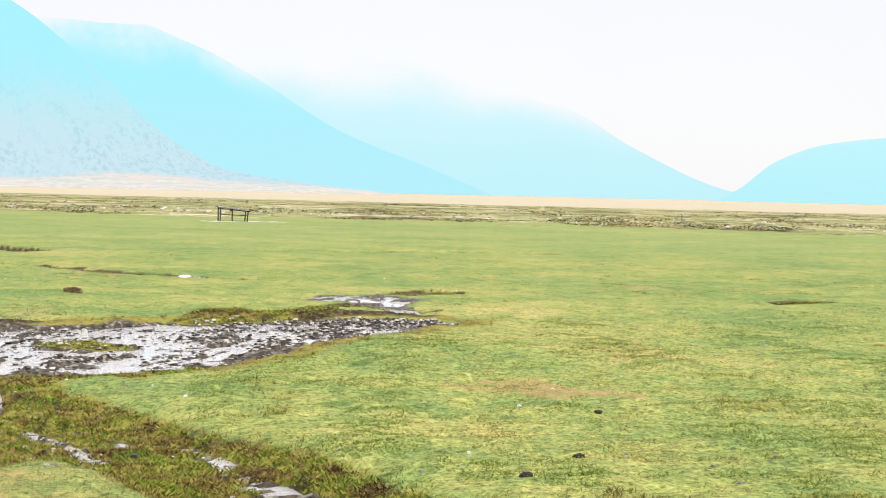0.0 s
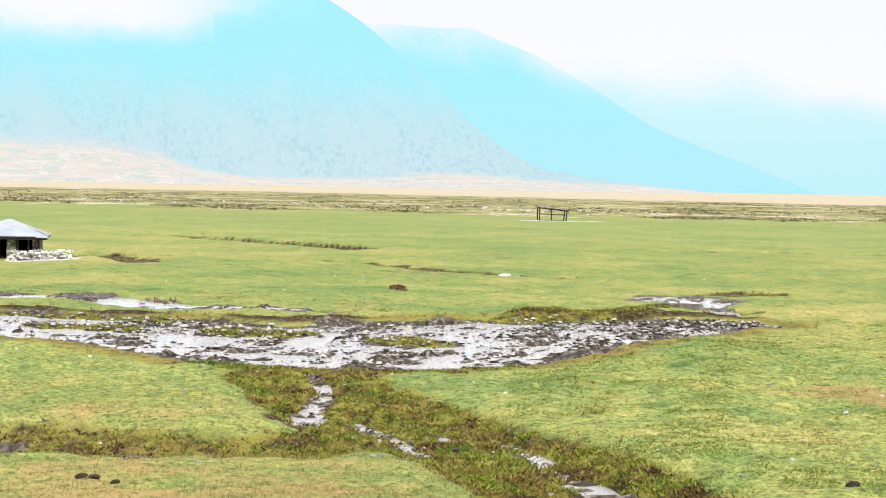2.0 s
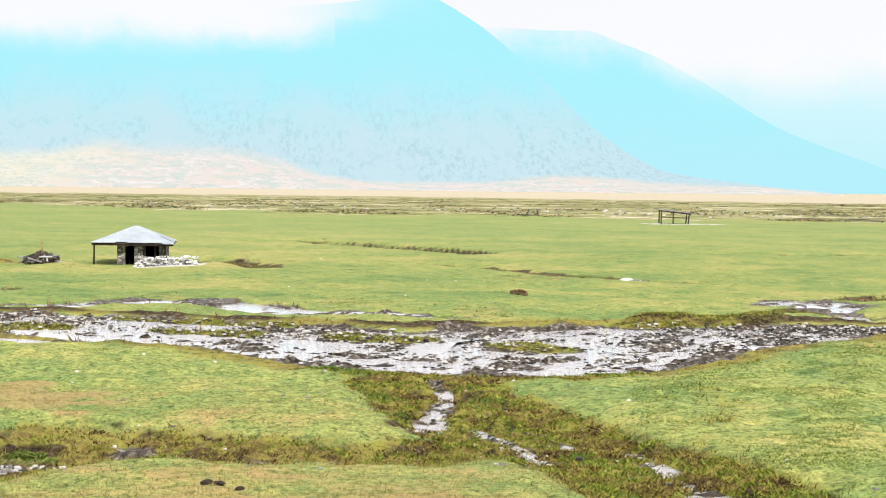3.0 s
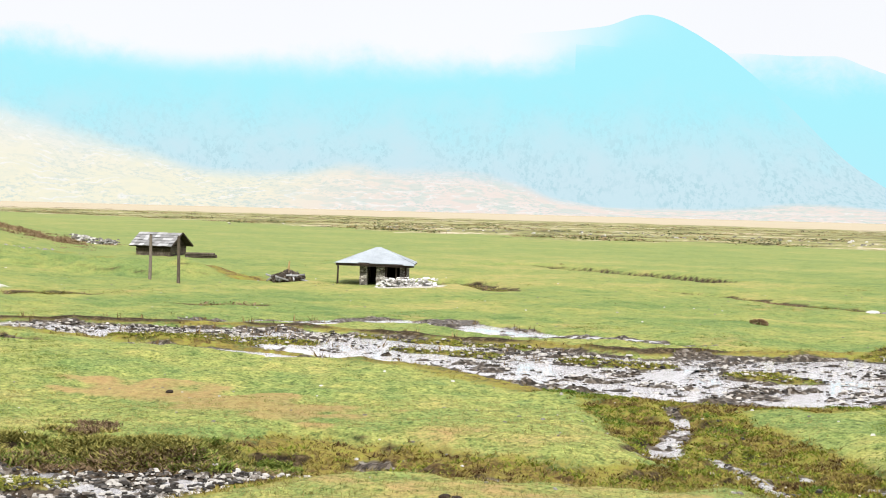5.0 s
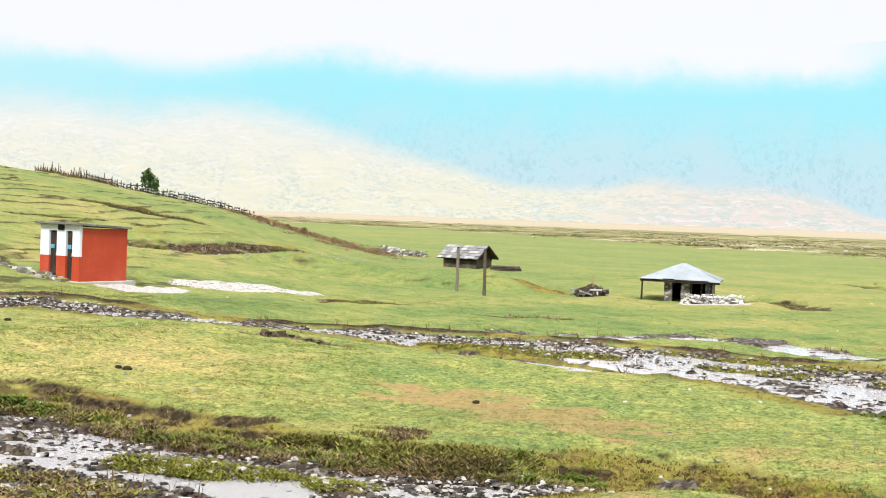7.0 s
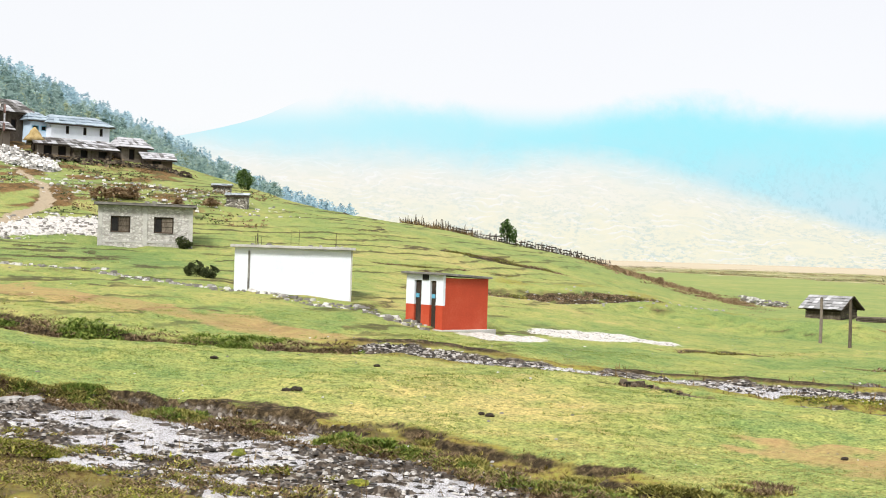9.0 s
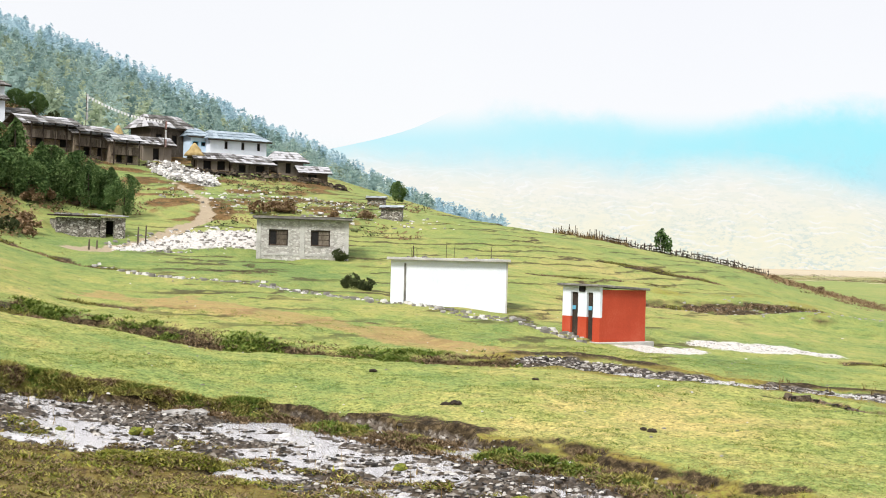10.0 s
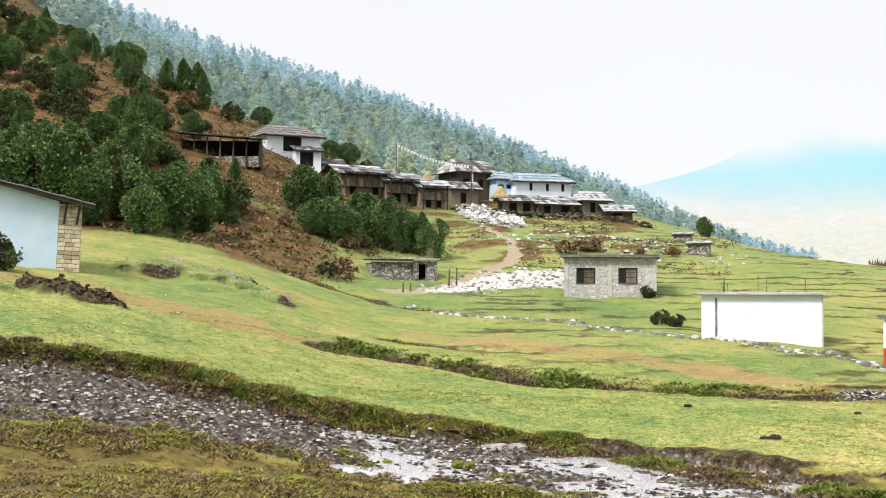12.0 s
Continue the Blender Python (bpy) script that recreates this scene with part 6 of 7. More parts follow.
def plant(key, az, dist, scale=1.0, group="", label=""):
    """Plants one of a kind: the first stays where it is put, the others are copies."""
    rng = random.Random(round(az * 100) + round(dist * 10))
    p = spot(az, dist, 0.05)
    m = Matrix.Translation(p) @ Matrix.Rotation(rng.uniform(0, 6.28), 4, "Z")
    s = scale * rng.uniform(0.92, 1.08)
    if key not in KINDS:
        KINDS[key] = PLANTS[key]()
        ob = KINDS[key]
        ob.matrix_basis = m @ Matrix.Diagonal((s, s, s, 1))
    else:
        ob = copy_thing(KINDS[key], m)
        ob.scale = (s, s, s * rng.uniform(0.9, 1.1))
    return tagged(ob, label, group=group)


PLANTS = {
    "juniper_a": lambda: plant_kind("juniper_tree", "dark green bushy juniper tree on the hillside", "tree", 4.2, 5.0, 11, JUNIPER, 0, 5200, 0.16),
    "juniper_b": lambda: plant_kind("juniper_tree", "dark green bushy juniper tree on the hillside", "tree", 4.0, 4.4, 12, JUNIPER, 1, 4600, 0.16),
    "juniper_c": lambda: plant_kind("juniper_tree", "rounded dark green juniper on the hillside", "tree", 3.6, 3.4, 13, JUNIPER, 0, 4200, 0.16),
    "scrub_a": lambda: plant_kind("shrub", "dull green shrub on the brown slope", "shrub", 2.4, 1.8, 14, SCRUB, 0, 1500, 0.15, 0.05),
    "scrub_b": lambda: plant_kind("shrub", "dull green shrub on the brown slope", "shrub", 2.0, 1.4, 15, SCRUB, 0, 1300, 0.15, 0.05),
    "russet_a": lambda: plant_kind("brown_bush", "leafless russet bush on the slope", "bush", 1.8, 1.1, 16, RUSSET, 0, 650, 0.2, 0.04),
    "russet_b": lambda: plant_kind("brown_bush", "leafless russet bush on the slope", "bush", 2.2, 0.8, 17, RUSSET, 0, 650, 0.2, 0.04),
    "tree_a": lambda: plant_kind("small_tree", "small dark round-crowned tree beside the ridge fence", "tree", 1.9, 2.7, 18, JUNIPER, 0, 900, 0.18, 0.06),
}
rng = random.Random(21)
for k in range(24):
    f = k / 23
    az = 91 - 10 * f + rng.uniform(-0.3, 0.3)
    plant(rng.choice(["juniper_a", "juniper_b", "juniper_a", "juniper_c"]), az, rng.uniform(95, 107), (1.35 - 0.55 * f) * rng.uniform(0.8, 1.1), "dark junipers below the slope")
for k in range(13):
    f = k / 12
    az = 77.9 - 5.5 * f + rng.uniform(-0.25, 0.25)
    plant(rng.choice(["juniper_a", "juniper_c", "juniper_b"]), az, rng.uniform(113, 121), (1.1 - 0.3 * f) * rng.uniform(0.8, 1.1), "dark junipers below the village")
for k in range(150):
    az, d = rng.uniform(79.6, 93), rng.uniform(108, 185)
    if 79 < az < 83.2 and 120 < d < 136 or (az < 80.6 and d > 138) or (az < 84 and d > 168):
        continue
    key = rng.choice(["juniper_c", "juniper_c", "juniper_b", "scrub_a", "scrub_a", "scrub_b", "russet_a"])
    plant(key, az, d, rng.uniform(0.7, 1.25) * (0.8 if key.startswith("jun") else 1.15), "shrubs of the hillside")
for k in range(46):
    az, d = rng.uniform(75.5, 92), rng.uniform(97, 150)
    if 79 < az < 83 and 118 < d or az < 79 and d > 125:
        continue
    plant(rng.choice(["russet_a", "russet_b", "scrub_b"]), az, d, rng.uniform(0.6, 1.1), "low brown bushes of the slope")
for k in range(8):
    f = k / 7
    plant(rng.choice(["russet_a", "russet_b"]), 47.4 - 4.6 * f + rng.uniform(-0.25, 0.25), 146 - 10 * f + rng.uniform(-9, 9), (0.55 - 0.2 * f) * rng.uniform(0.5, 1.1), "brown brush at the foot of the ridge")
for az, d, s, key in ((67.2, 119.5, 0.9, "russet_a"), (66.6, 121, 1.0, "russet_b"), (66.0, 121, 0.9, "russet_a"), (64.2, 118, 0.6, "russet_a"), (62.9, 119, 0.7, "russet_a"), (63.6, 80, 0.55, "scrub_a"), (63.0, 79.5, 0.5, "scrub_b"),
                      (64.0, 98, 0.6, "scrub_b"), (89.9, 62, 0.8, "scrub_a"), (79.4, 168, 0.7, "juniper_c"), (75.9, 166, 0.8, "juniper_c"), (75.2, 165, 0.7, "scrub_a"), (76.6, 164, 0.7, "juniper_c"),
                      (77, 98, 0.7, "scrub_b"), (76.2, 99, 0.6, "russet_a")):
    plant(key, az, d, s)
plant("russet_b", 14.65, 61.8, 0.32, label="small withered brown bush alone in the meadow")
plant("tree_a", 50.95, 143.5, 0.95, label="small dark round-crowned tree beside the ridge fence")
plant("juniper_c", 61.55, 149, 0.58, label="dark round tree on the skyline of the ridge")


def wood_leaves(name, dark, mid, light):
    m, nodes, links, b = material(name, 0.9, 0, 0.1)
    nt = (nodes, links)
    tone = nodes.new("ShaderNodeAttribute")
    tone.attribute_name = "tone"
    rnd = nodes.new("ShaderNodeNewGeometry").outputs["Random Per Island"]
    fac = calc(nt, "ADD", calc(nt, "MULTIPLY", rnd, 0.2), calc(nt, "MULTIPLY", tone.outputs["Fac"], 0.8))
    colour = ramp_of(nt, fac, [(0.1, dark), (0.5, mid), (0.9, light)])
    links.new(colour, b.inputs["Base Color"])
    # needles let light through
    thin, both_ways = nodes.new("ShaderNodeBsdfTranslucent"), nodes.new("ShaderNodeMixShader")
    links.new(colour, thin.inputs[0])
    both_ways.inputs[0].default_value = 0.6
    links.new(b.outputs[0], both_ways.inputs[1])
    links.new(thin.outputs[0], both_ways.inputs[2])
    links.new(both_ways.outputs[0], nodes["Material Output"].inputs[0])
    return m


def conifer_wood():
    """Far pine wood on the hill behind the village: ragged rounded crowns of many small sprays."""
    rng = np.random.default_rng(31)
    # distance haze is put into these colours: paler, and bluer further off
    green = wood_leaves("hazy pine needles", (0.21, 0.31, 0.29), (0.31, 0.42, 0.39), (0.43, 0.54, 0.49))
    olive = wood_leaves("hazy olive pine needles", (0.26, 0.33, 0.24), (0.37, 0.44, 0.31), (0.50, 0.56, 0.40))
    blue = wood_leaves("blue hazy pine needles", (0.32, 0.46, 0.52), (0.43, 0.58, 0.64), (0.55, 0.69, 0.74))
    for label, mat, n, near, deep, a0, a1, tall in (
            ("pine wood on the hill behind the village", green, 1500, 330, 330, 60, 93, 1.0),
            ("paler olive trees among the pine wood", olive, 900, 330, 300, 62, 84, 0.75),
            ("far pine wood towards the crest, coloured blue for haze", blue, 1700, 600, 240, 57, 93, 1.0)):
        az, d = rng.uniform(a0, a1, n), near + deep * np.sqrt(rng.random(n))
        x, y = polar(az, d)
        z = base_height(az, d)
        h = rng.uniform(8, 16, n) * tall
        w = h * rng.uniform(0.17, 0.30, n) / tall
        m = 130
        f = rng.random((n, m)) ** 0.85
        prof = np.minimum(1.0, 0.5 + 2.2 * f) * (1 - f ** 2.2) ** 0.75 * (0.75 + 0.35 * np.sin(f * 19 + rng.uniform(0, 6.28, (n, 1))))
        a, r = rng.uniform(0, 6.283, (n, m)), w[:, None] * prof * np.sqrt(rng.random((n, m)))
        lean = rng.uniform(-0.5, 0.5, (n, 1))
        c = np.stack([x[:, None] + np.cos(a) * r + lean * f, y[:, None] + np.sin(a) * r, z[:, None] + h[:, None] * (0.08 + 0.92 * f)], -1)
        v = c[:, :, None, :] + rng.normal(0, 1, (n, m, 3, 3)) * (w[:, None] * (0.30 - 0.16 * f))[:, :, None, None] * np.array([1, 1, 0.7])
        v = v.reshape(-1, 3)
        k = n * m
        me = bpy.data.meshes.new("pine_wood")
        me.vertices.add(3 * k)
        me.vertices.foreach_set("co", v.ravel())
        me.loops.add(3 * k)
        me.loops.foreach_set("vertex_index", np.arange(3 * k))
        me.polygons.add(k)
        me.polygons.foreach_set("loop_start", np.arange(0, 3 * k, 3))
        me.update(calc_edges=True)
        me.attributes.new("tone", "FLOAT", "POINT").data.foreach_set("value", np.repeat(rng.random(n), 3 * m).astype(np.float32))
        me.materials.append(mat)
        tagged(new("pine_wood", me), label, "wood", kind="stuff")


conifer_wood()


# ---- stones ----
def stones_along(label, line, n, r0, r1, mat, seed, spread=1.0, name="loose_stones", flat=0.65, heap=0.0, lift=0.15):
    rng = random.Random(seed)
    p = fine_line(line)
    bm = bmesh.new()
    pts = []
    for _ in range(n):
        k = rng.randrange(len(p))
        a, s = rng.uniform(0, 6.28), p[k, 2] * spread * math.sqrt(rng.random())
        pts.append((p[k, 0] + math.cos(a) * s, p[k, 1] + math.sin(a) * s))
    q = np.array(pts)
    z, _ = land(bearing(q[:, 0], q[:, 1]), np.hypot(q[:, 0], q[:, 1]))
    for (x, y), h in zip(pts, z):
        r = r0 + (r1 - r0) * rng.random() ** 2.8
        rocky(bm, (x, y, h + r * lift + heap * rng.random() ** 2), r, rng, flat)
    me = bpy.data.meshes.new(name)
    bm.to_mesh(me)
    bm.free()
    me.materials.append(mat)
    return tagged(new(name, me), label, "stones", kind="stuff")


DULLSTONE = surface("dull pale stone", [(0, (0.14, 0.135, 0.125)), (0.5, (0.27, 0.26, 0.245)), (1, (0.38, 0.37, 0.35))], 2.5, 14, 0.9, bump=0.7)
PALESTONE = surface("bleached stone", [(0, (0.30, 0.29, 0.27)), (0.5, (0.52, 0.51, 0.49)), (1, (0.74, 0.73, 0.71))], 1.5, 9, 0.9, island=0.9)
EARTH = surface("dug earth", [(0, (0.016, 0.012, 0.008)), (0.6, (0.050, 0.038, 0.024)), (1, (0.12, 0.095, 0.065))], 2.5, 12, 0.95, bump=0.8, island=0.7)
STONE_LINE = [(73.4, 87, 0.5), (71, 80, 0.5), (68.1, 78.2, 0.5), (65.5, 75.3, 0.5), (62, 71.3, 0.7), (59.2, 68.3, 0.9), (56.5, 64.8, 0.9), (54.4, 62.6, 0.8)]
stones_along("line of small white stones along the ditch", STONE_LINE, 420, 0.06, 0.20, STONE, 41)
stones_along("white rubble tipped down the slope below the village", RUBBLE[2], 1300, 0.08, 0.28, PALESTONE, 42, 1.3, heap=0.5)
stones_along("pale rubble beside the stone house", RUBBLE[3], 650, 0.05, 0.20, STONE, 43, 1.7)
stones_along("white stones fallen around the hut", [(29.6, 81.8, 0.3), (28.9, 81.8, 0.6), (28.2, 82.4, 0.7), (27.5, 83.4, 0.4)], 420, 0.05, 0.14, PALESTONE, 44, heap=0.5)
stones_along("pale gravel strewn over the flat pad", RUBBLE[1], 700, 0.02, 0.07, STONE, 45, 1.15, flat=0.4)
stones_along("dark wet cobbles lying in the shallow river", RIVER, 13000, 0.03, 0.085, WETSTONE, 46, 0.98, flat=0.5, lift=0.45)
stones_along("dark wet cobbles lying in the brook", BROOK, 13000, 0.02, 0.075, WETSTONE, 47, 1.0, flat=0.5, lift=0.45)
stones_along("pale stones along the brook bed", BROOK, 900, 0.015, 0.075, STONE, 48, 1.05)
stones_along("dark stones and timber scraps heaped before the village sheds", [(71.6, 143.5, 0.8), (69.5, 143, 1.0), (67.5, 143.5, 1.2), (65.2, 145.5, 1.2), (63.8, 146, 0.8)], 620, 0.08, 0.32, EARTH, 66, 1.2, "rubble", 0.7, 0.4)
stones_along("small stones in the rill", RILL, 160, 0.02, 0.06, WETSTONE, 49)
stones_along("dark stones in the mossy gully", GULLY, 120, 0.02, 0.07, WETSTONE, 50)
stones_along("stones strewn over the slope below the village", [(69, 130, 7), (66, 125, 8), (62, 122, 7)], 520, 0.05, 0.20, STONE, 51)
stones_along("tumbled dry stone wall at the foot of the ridge", [(41.6, 143, 0.3), (40.9, 141.5, 0.4), (40.0, 140, 0.3)], 260, 0.10, 0.26, STONE, 54, 1.0, heap=0.5)
stones_along("loose stones over the turf spur", [(52, 88, 2), (48, 92, 2.5), (45, 95, 2.5), (43, 97, 2)], 220, 0.03, 0.12, DULLSTONE, 55)
stones_along("stones of the gravel mound", RUBBLE[5], 160, 0.03, 0.08, DULLSTONE, 52, 1.7)
stones_along("pale rocks scattered on the far plain", [(30, 330, 40), (15, 300, 40), (0, 270, 40), (-18, 260, 40)], 700, 0.10, 0.38, STONE, 53)


def meadow_stones():
    """Small white pebbles strewn over the near meadow."""
    rng = np.random.default_rng(9)
    az, d = rng.uniform(-20, 95, 800), 22 + 75 * rng.random(800) ** 1.2
    z, cover = land(az, d)
    x, y = polar(az, d)
    bm, r = bmesh.new(), random.Random(10)
    for a, b, c in zip(x, y, z):
        rocky(bm, (a, b, c + 0.01), r.uniform(0.015, 0.05), r)
    me = bpy.data.meshes.new("pebbles")
    bm.to_mesh(me)
    me.materials.append(STONE)
    tagged(new("pebbles", me), "small white pebbles strewn over the cropped meadow", "pebbles", kind="stuff")


meadow_stones()


def boulder(name, label, category, az, dist, w, d, h, mat, seed, group=""):
    bm = bmesh.new()
    bmesh.ops.create_icosphere(bm, subdivisions=3, radius=1)
    o = Vector((seed * 3.1, seed * 1.7, 0))
    for v in bm.verts:
        c = v.co.copy()
        k = 1 + 0.35 * noise.noise(c * 1.6 + o) + 0.22 * noise.noise(c * 4.5 + o) + 0.10 * noise.noise(c * 9 + o)
        v.co = Vector((c.x * w / 2 * k, c.y * d / 2 * k, c.z * h / 2 * k))
    me = bpy.data.meshes.new(name)
    bm.to_mesh(me)
    me.materials.append(mat)
    ob = new(name, me)
    ob.matrix_basis = Matrix.Translation(spot(az, dist) + Vector((0, 0, h * 0.22))) @ pose(0, 0, 0, 0, 0, az + seed * 9)
    return tagged(ob, label, category, group)


boulder("flat_stone", "long pale flat stone under the brook bank", "stone", 70.9, 39.6, 0.85, 0.5, 0.26, DULLSTONE, 1)
boulder("flat_stone", "pale flat stone lying beside a longer one", "stone", 70.1, 39.5, 0.55, 0.4, 0.24, DULLSTONE, 2)
boulder("pale_stone", "round pale stone on the brook bank", "stone", 66.7, 37.2, 0.35, 0.3, 0.2, STONE, 3)
boulder("pale_stone", "white boulder beside a ditch in the plain", "stone", 10.35, 74.2, 0.8, 0.6, 0.35, STONE, 4)
boulder("pale_stone", "small white boulder beside a ditch in the plain", "stone", 9.9, 74, 0.5, 0.4, 0.3, STONE, 5)
for az, d, s in ((59.8, 40.3, 1.0), (60.2, 40.2, 0.8), (52.0, 37.1, 0.7), (52.35, 37.2, 0.5), (63.0, 47, 0.7), (27.2, 21.6, 0.5), (26.7, 21.5, 0.45), (25.9, 21.2, 0.4), (56.5, 46, 0.6), (38.1, 34.6, 0.5), (-5.5, 24.5, 0.6), (-6.2, 30, 0.5), (-3.4, 22, 0.6)):
    boulder("dung_lump", "dark lump of dung on the grass", "dung", az, d, 0.38 * s, 0.34 * s, 0.18 * s, CLOD, int(az * 7) % 17, "dung lumps on the meadow")
stones_along("bank of dark dug-out earth clods beside the blue shed", MOUND, 300, 0.03, 0.11, EARTH, 60, 1.2, "earth_clods", 0.8)
stones_along("brown earth clods at the river bank", [(46.4, 47.5, 0.3), (45.2, 47.3, 0.4), (43.8, 46.2, 0.3)], 160, 0.05, 0.16, EARTH, 61, 1.1, "earth_clods", 0.8, 0.15)
MOSS = surface("yellow-green moss", [(0, (0.04, 0.05, 0.010)), (0.5, (0.15, 0.17, 0.022)), (1, (0.30, 0.26, 0.04))], 4, 22, 0.95, bump=0.9, distance=0.05)
for az, d, w in ((75.5, 36.2, 0.6), (72.6, 36.4, 0.5), (72.1, 36.2, 0.4), (67.2, 33.6, 0.4), (62.2, 32.4, 0.5), (79.5, 32, 0.6), (57.5, 28.4, 0.5)):
    boulder("moss_cushion", "yellow-green moss cushion in the stony brook", "moss", az, d, w, w * 0.55, 0.22, MOSS, int(az) % 11, "moss cushions of the brook")


# ---- grass ----
def tufts(label, az, d, h, mats, seed, blades=6, lean=0.5, name="grass_tufts", broad=0.10, spread=0.05):
    """Many tufts of narrow blades, all in one mesh."""
    rng = np.random.default_rng(seed)
    z, _ = land(az, d)
    x, y = polar(az, d)
    n = len(az) * blades
    b = np.repeat(np.stack([x, y, z - 0.01], 1), blades, 0) + np.concatenate([rng.normal(0, spread, (n, 2)), np.zeros((n, 1))], 1)
    hh = np.repeat(h, blades) * rng.uniform(0.5, 1.2, n)
    a = rng.uniform(0, 6.283, n)
    side = np.stack([np.cos(a), np.sin(a), np.zeros(n)], 1) * (hh * broad)[:, None]
    tip = b + np.stack([rng.normal(0, lean, n) * hh, rng.normal(0, lean, n) * hh, hh], 1)
    v = np.stack([b - side, b + side, tip], 1).reshape(-1, 3)
    me = bpy.data.meshes.new(name)
    me.vertices.add(len(v))
    me.vertices.foreach_set("co", v.ravel())
    me.loops.add(n * 3)
    me.loops.foreach_set("vertex_index", np.arange(n * 3))
    me.polygons.add(n)
    me.polygons.foreach_set("loop_start", np.arange(0, n * 3, 3))
    me.update(calc_edges=True)
    me.materials.append(mats)
    return tagged(new(name, me), label, "grass", kind="stuff")


BLADE = leaves("grass blades", (0.090, 0.165, 0.036), (0.190, 0.235, 0.055), (0.380, 0.330, 0.120))
DRYBLADE = leaves("dry grass blades", (0.045, 0.030, 0.014), (0.140, 0.095, 0.040), (0.300, 0.220, 0.105))
SEDGE = leaves("sedge blades", (0.060, 0.042, 0.016), (0.165, 0.132, 0.034), (0.300, 0.250, 0.066))
STRAWBLADE = leaves("straw blades", (0.150, 0.140, 0.040), (0.250, 0.215, 0.080), (0.380, 0.310, 0.150))
GREENBLADE = leaves("lush green blades", (0.040, 0.085, 0.012), (0.080, 0.140, 0.022), (0.140, 0.200, 0.040))
g = np.random.default_rng(77)
keep_az, keep_d = g.uniform(-20, 95, 42000), 19 + 32 * g.random(42000) ** 1.4
_, cov = land(keep_az, keep_d)
ok = cov["bed"] < 0.2
tufts("short cropped grass of the near meadow", keep_az[ok], keep_d[ok], g.uniform(0.02, 0.04, ok.sum()), BLADE, 1, 5, 0.7)
ok = (cov["moss"] > 0.35) & (cov["bed"] < 0.5) & (g.random(len(keep_az)) < 0.45)
tufts("brown sedge along the gullies and wet margins", keep_az[ok], keep_d[ok], g.uniform(0.05, 0.13, ok.sum()), SEDGE, 2, 7, 0.7)
dark_az, dark_d = g.uniform(-20, 95, 30000), 19 + 34 * g.random(30000) ** 1.3
_, cov2 = land(dark_az, dark_d)
px, py = polar(dark_az, dark_d)
ok = (cov2["bed"] < 0.2) & (cov2["soil"] < 0.4) & (ripple(px, py, 1.5, 9) + 0.7 * ripple(3 * px, 3 * py, 1.2, 4) > 1.0)
tufts("darker green turf in patches on the near meadow", dark_az[ok], dark_d[ok], g.uniform(0.02, 0.04, ok.sum()), GREENBLADE, 8, 6, 0.8, broad=0.25, spread=0.10)
bank_line = fine_line(BROOK)
line_az, line_d = bearing(bank_line[:, 0], bank_line[:, 1]), np.hypot(bank_line[:, 0], bank_line[:, 1])
order = np.argsort(line_az)


def brook_at(az):
    return np.interp(az, line_az[order], line_d[order]), np.interp(az, line_az[order], bank_line[order, 2])


LIMEGREEN = leaves("bank weeds", (0.050, 0.085, 0.016), (0.115, 0.165, 0.032), (0.230, 0.250, 0.060))
OLIVE = leaves("olive weed leaves", (0.058, 0.064, 0.018), (0.165, 0.162, 0.044), (0.340, 0.300, 0.090))
BROWNWEED = leaves("brown withered weeds", (0.046, 0.032, 0.018), (0.155, 0.108, 0.062), (0.330, 0.240, 0.150))
LIMEWEED = leaves("fresh yellow-green weeds", (0.070, 0.095, 0.014), (0.160, 0.190, 0.028), (0.320, 0.300, 0.050))
# weeds on the near margin of the brook, thick where it runs dry
weed_az = g.uniform(44, 95, 60000)
mid, half = brook_at(weed_az)
weed_d = mid - half * 0.45 - 12 * g.random(len(mid)) ** 1.3
bx, by = polar(weed_az, weed_d)
patch = ripple(bx, by, 1.2, 6) + 0.5 * ripple(3 * bx, 3 * by, 1.2, 4)
core = weed_d > mid - half * 0.75
keep = (weed_d > 17) & (np.where(core, patch > 1.0, patch > 0.1)) & ((weed_az > 58) | core | (weed_d > mid - half - 2))
for mat, label, share, seed in ((BROWNWEED, "brown withered weeds beside the stony brook", (0.0, 0.50), 31), (OLIVE, "olive weeds beside the stony brook", (0.50, 0.88), 32), (LIMEWEED, "fresh yellow-green weeds beside the stony brook", (0.88, 1.0), 33)):
    kind = (ripple(bx + 40, by, 1.2, 5) * 0.16 + g.random(len(bx)))
    kind = np.argsort(np.argsort(kind)) / len(kind)
    ok = keep & (kind >= share[0]) & (kind < share[1])
    tufts(label, weed_az[ok], weed_d[ok], g.uniform(0.025, 0.075, ok.sum()), mat, seed, 14, 1.4, broad=0.42, spread=0.12)
# weeds hanging over the far bank
bank_az = g.uniform(33, 95, 34000)
mid, half = brook_at(bank_az)
off = g.uniform(-0.9, 0.9, len(mid)) + np.where(bank_az < 58, 0.5, 0.0)
bank_d = mid + half + off
bx, by = polar(bank_az, bank_d)
lush = ripple(bx, by, 1.5, 8) + 0.6 * ripple(2 * bx, 2 * by, 1.2, 4)
ok = (off > -0.1) & (off < 0.15 + 0.35 * lush + np.where(bank_az < 58, 0.6, 0.0)) & (lush > -0.1)
tufts("lush green weeds on the brook bank", bank_az[ok], bank_d[ok], g.uniform(0.04, 0.10, ok.sum()), LIMEGREEN, 4, 9, 1.3, broad=0.36, spread=0.08)
ok = (off > -0.15) & (off < np.where(bank_az < 58, 1.4, 0.5)) & (lush <= 0.1)
tufts("olive weeds on the brook bank", bank_az[ok], bank_d[ok], g.uniform(0.03, 0.10, ok.sum()), OLIVE, 34, 9, 1.2, broad=0.32, spread=0.08)
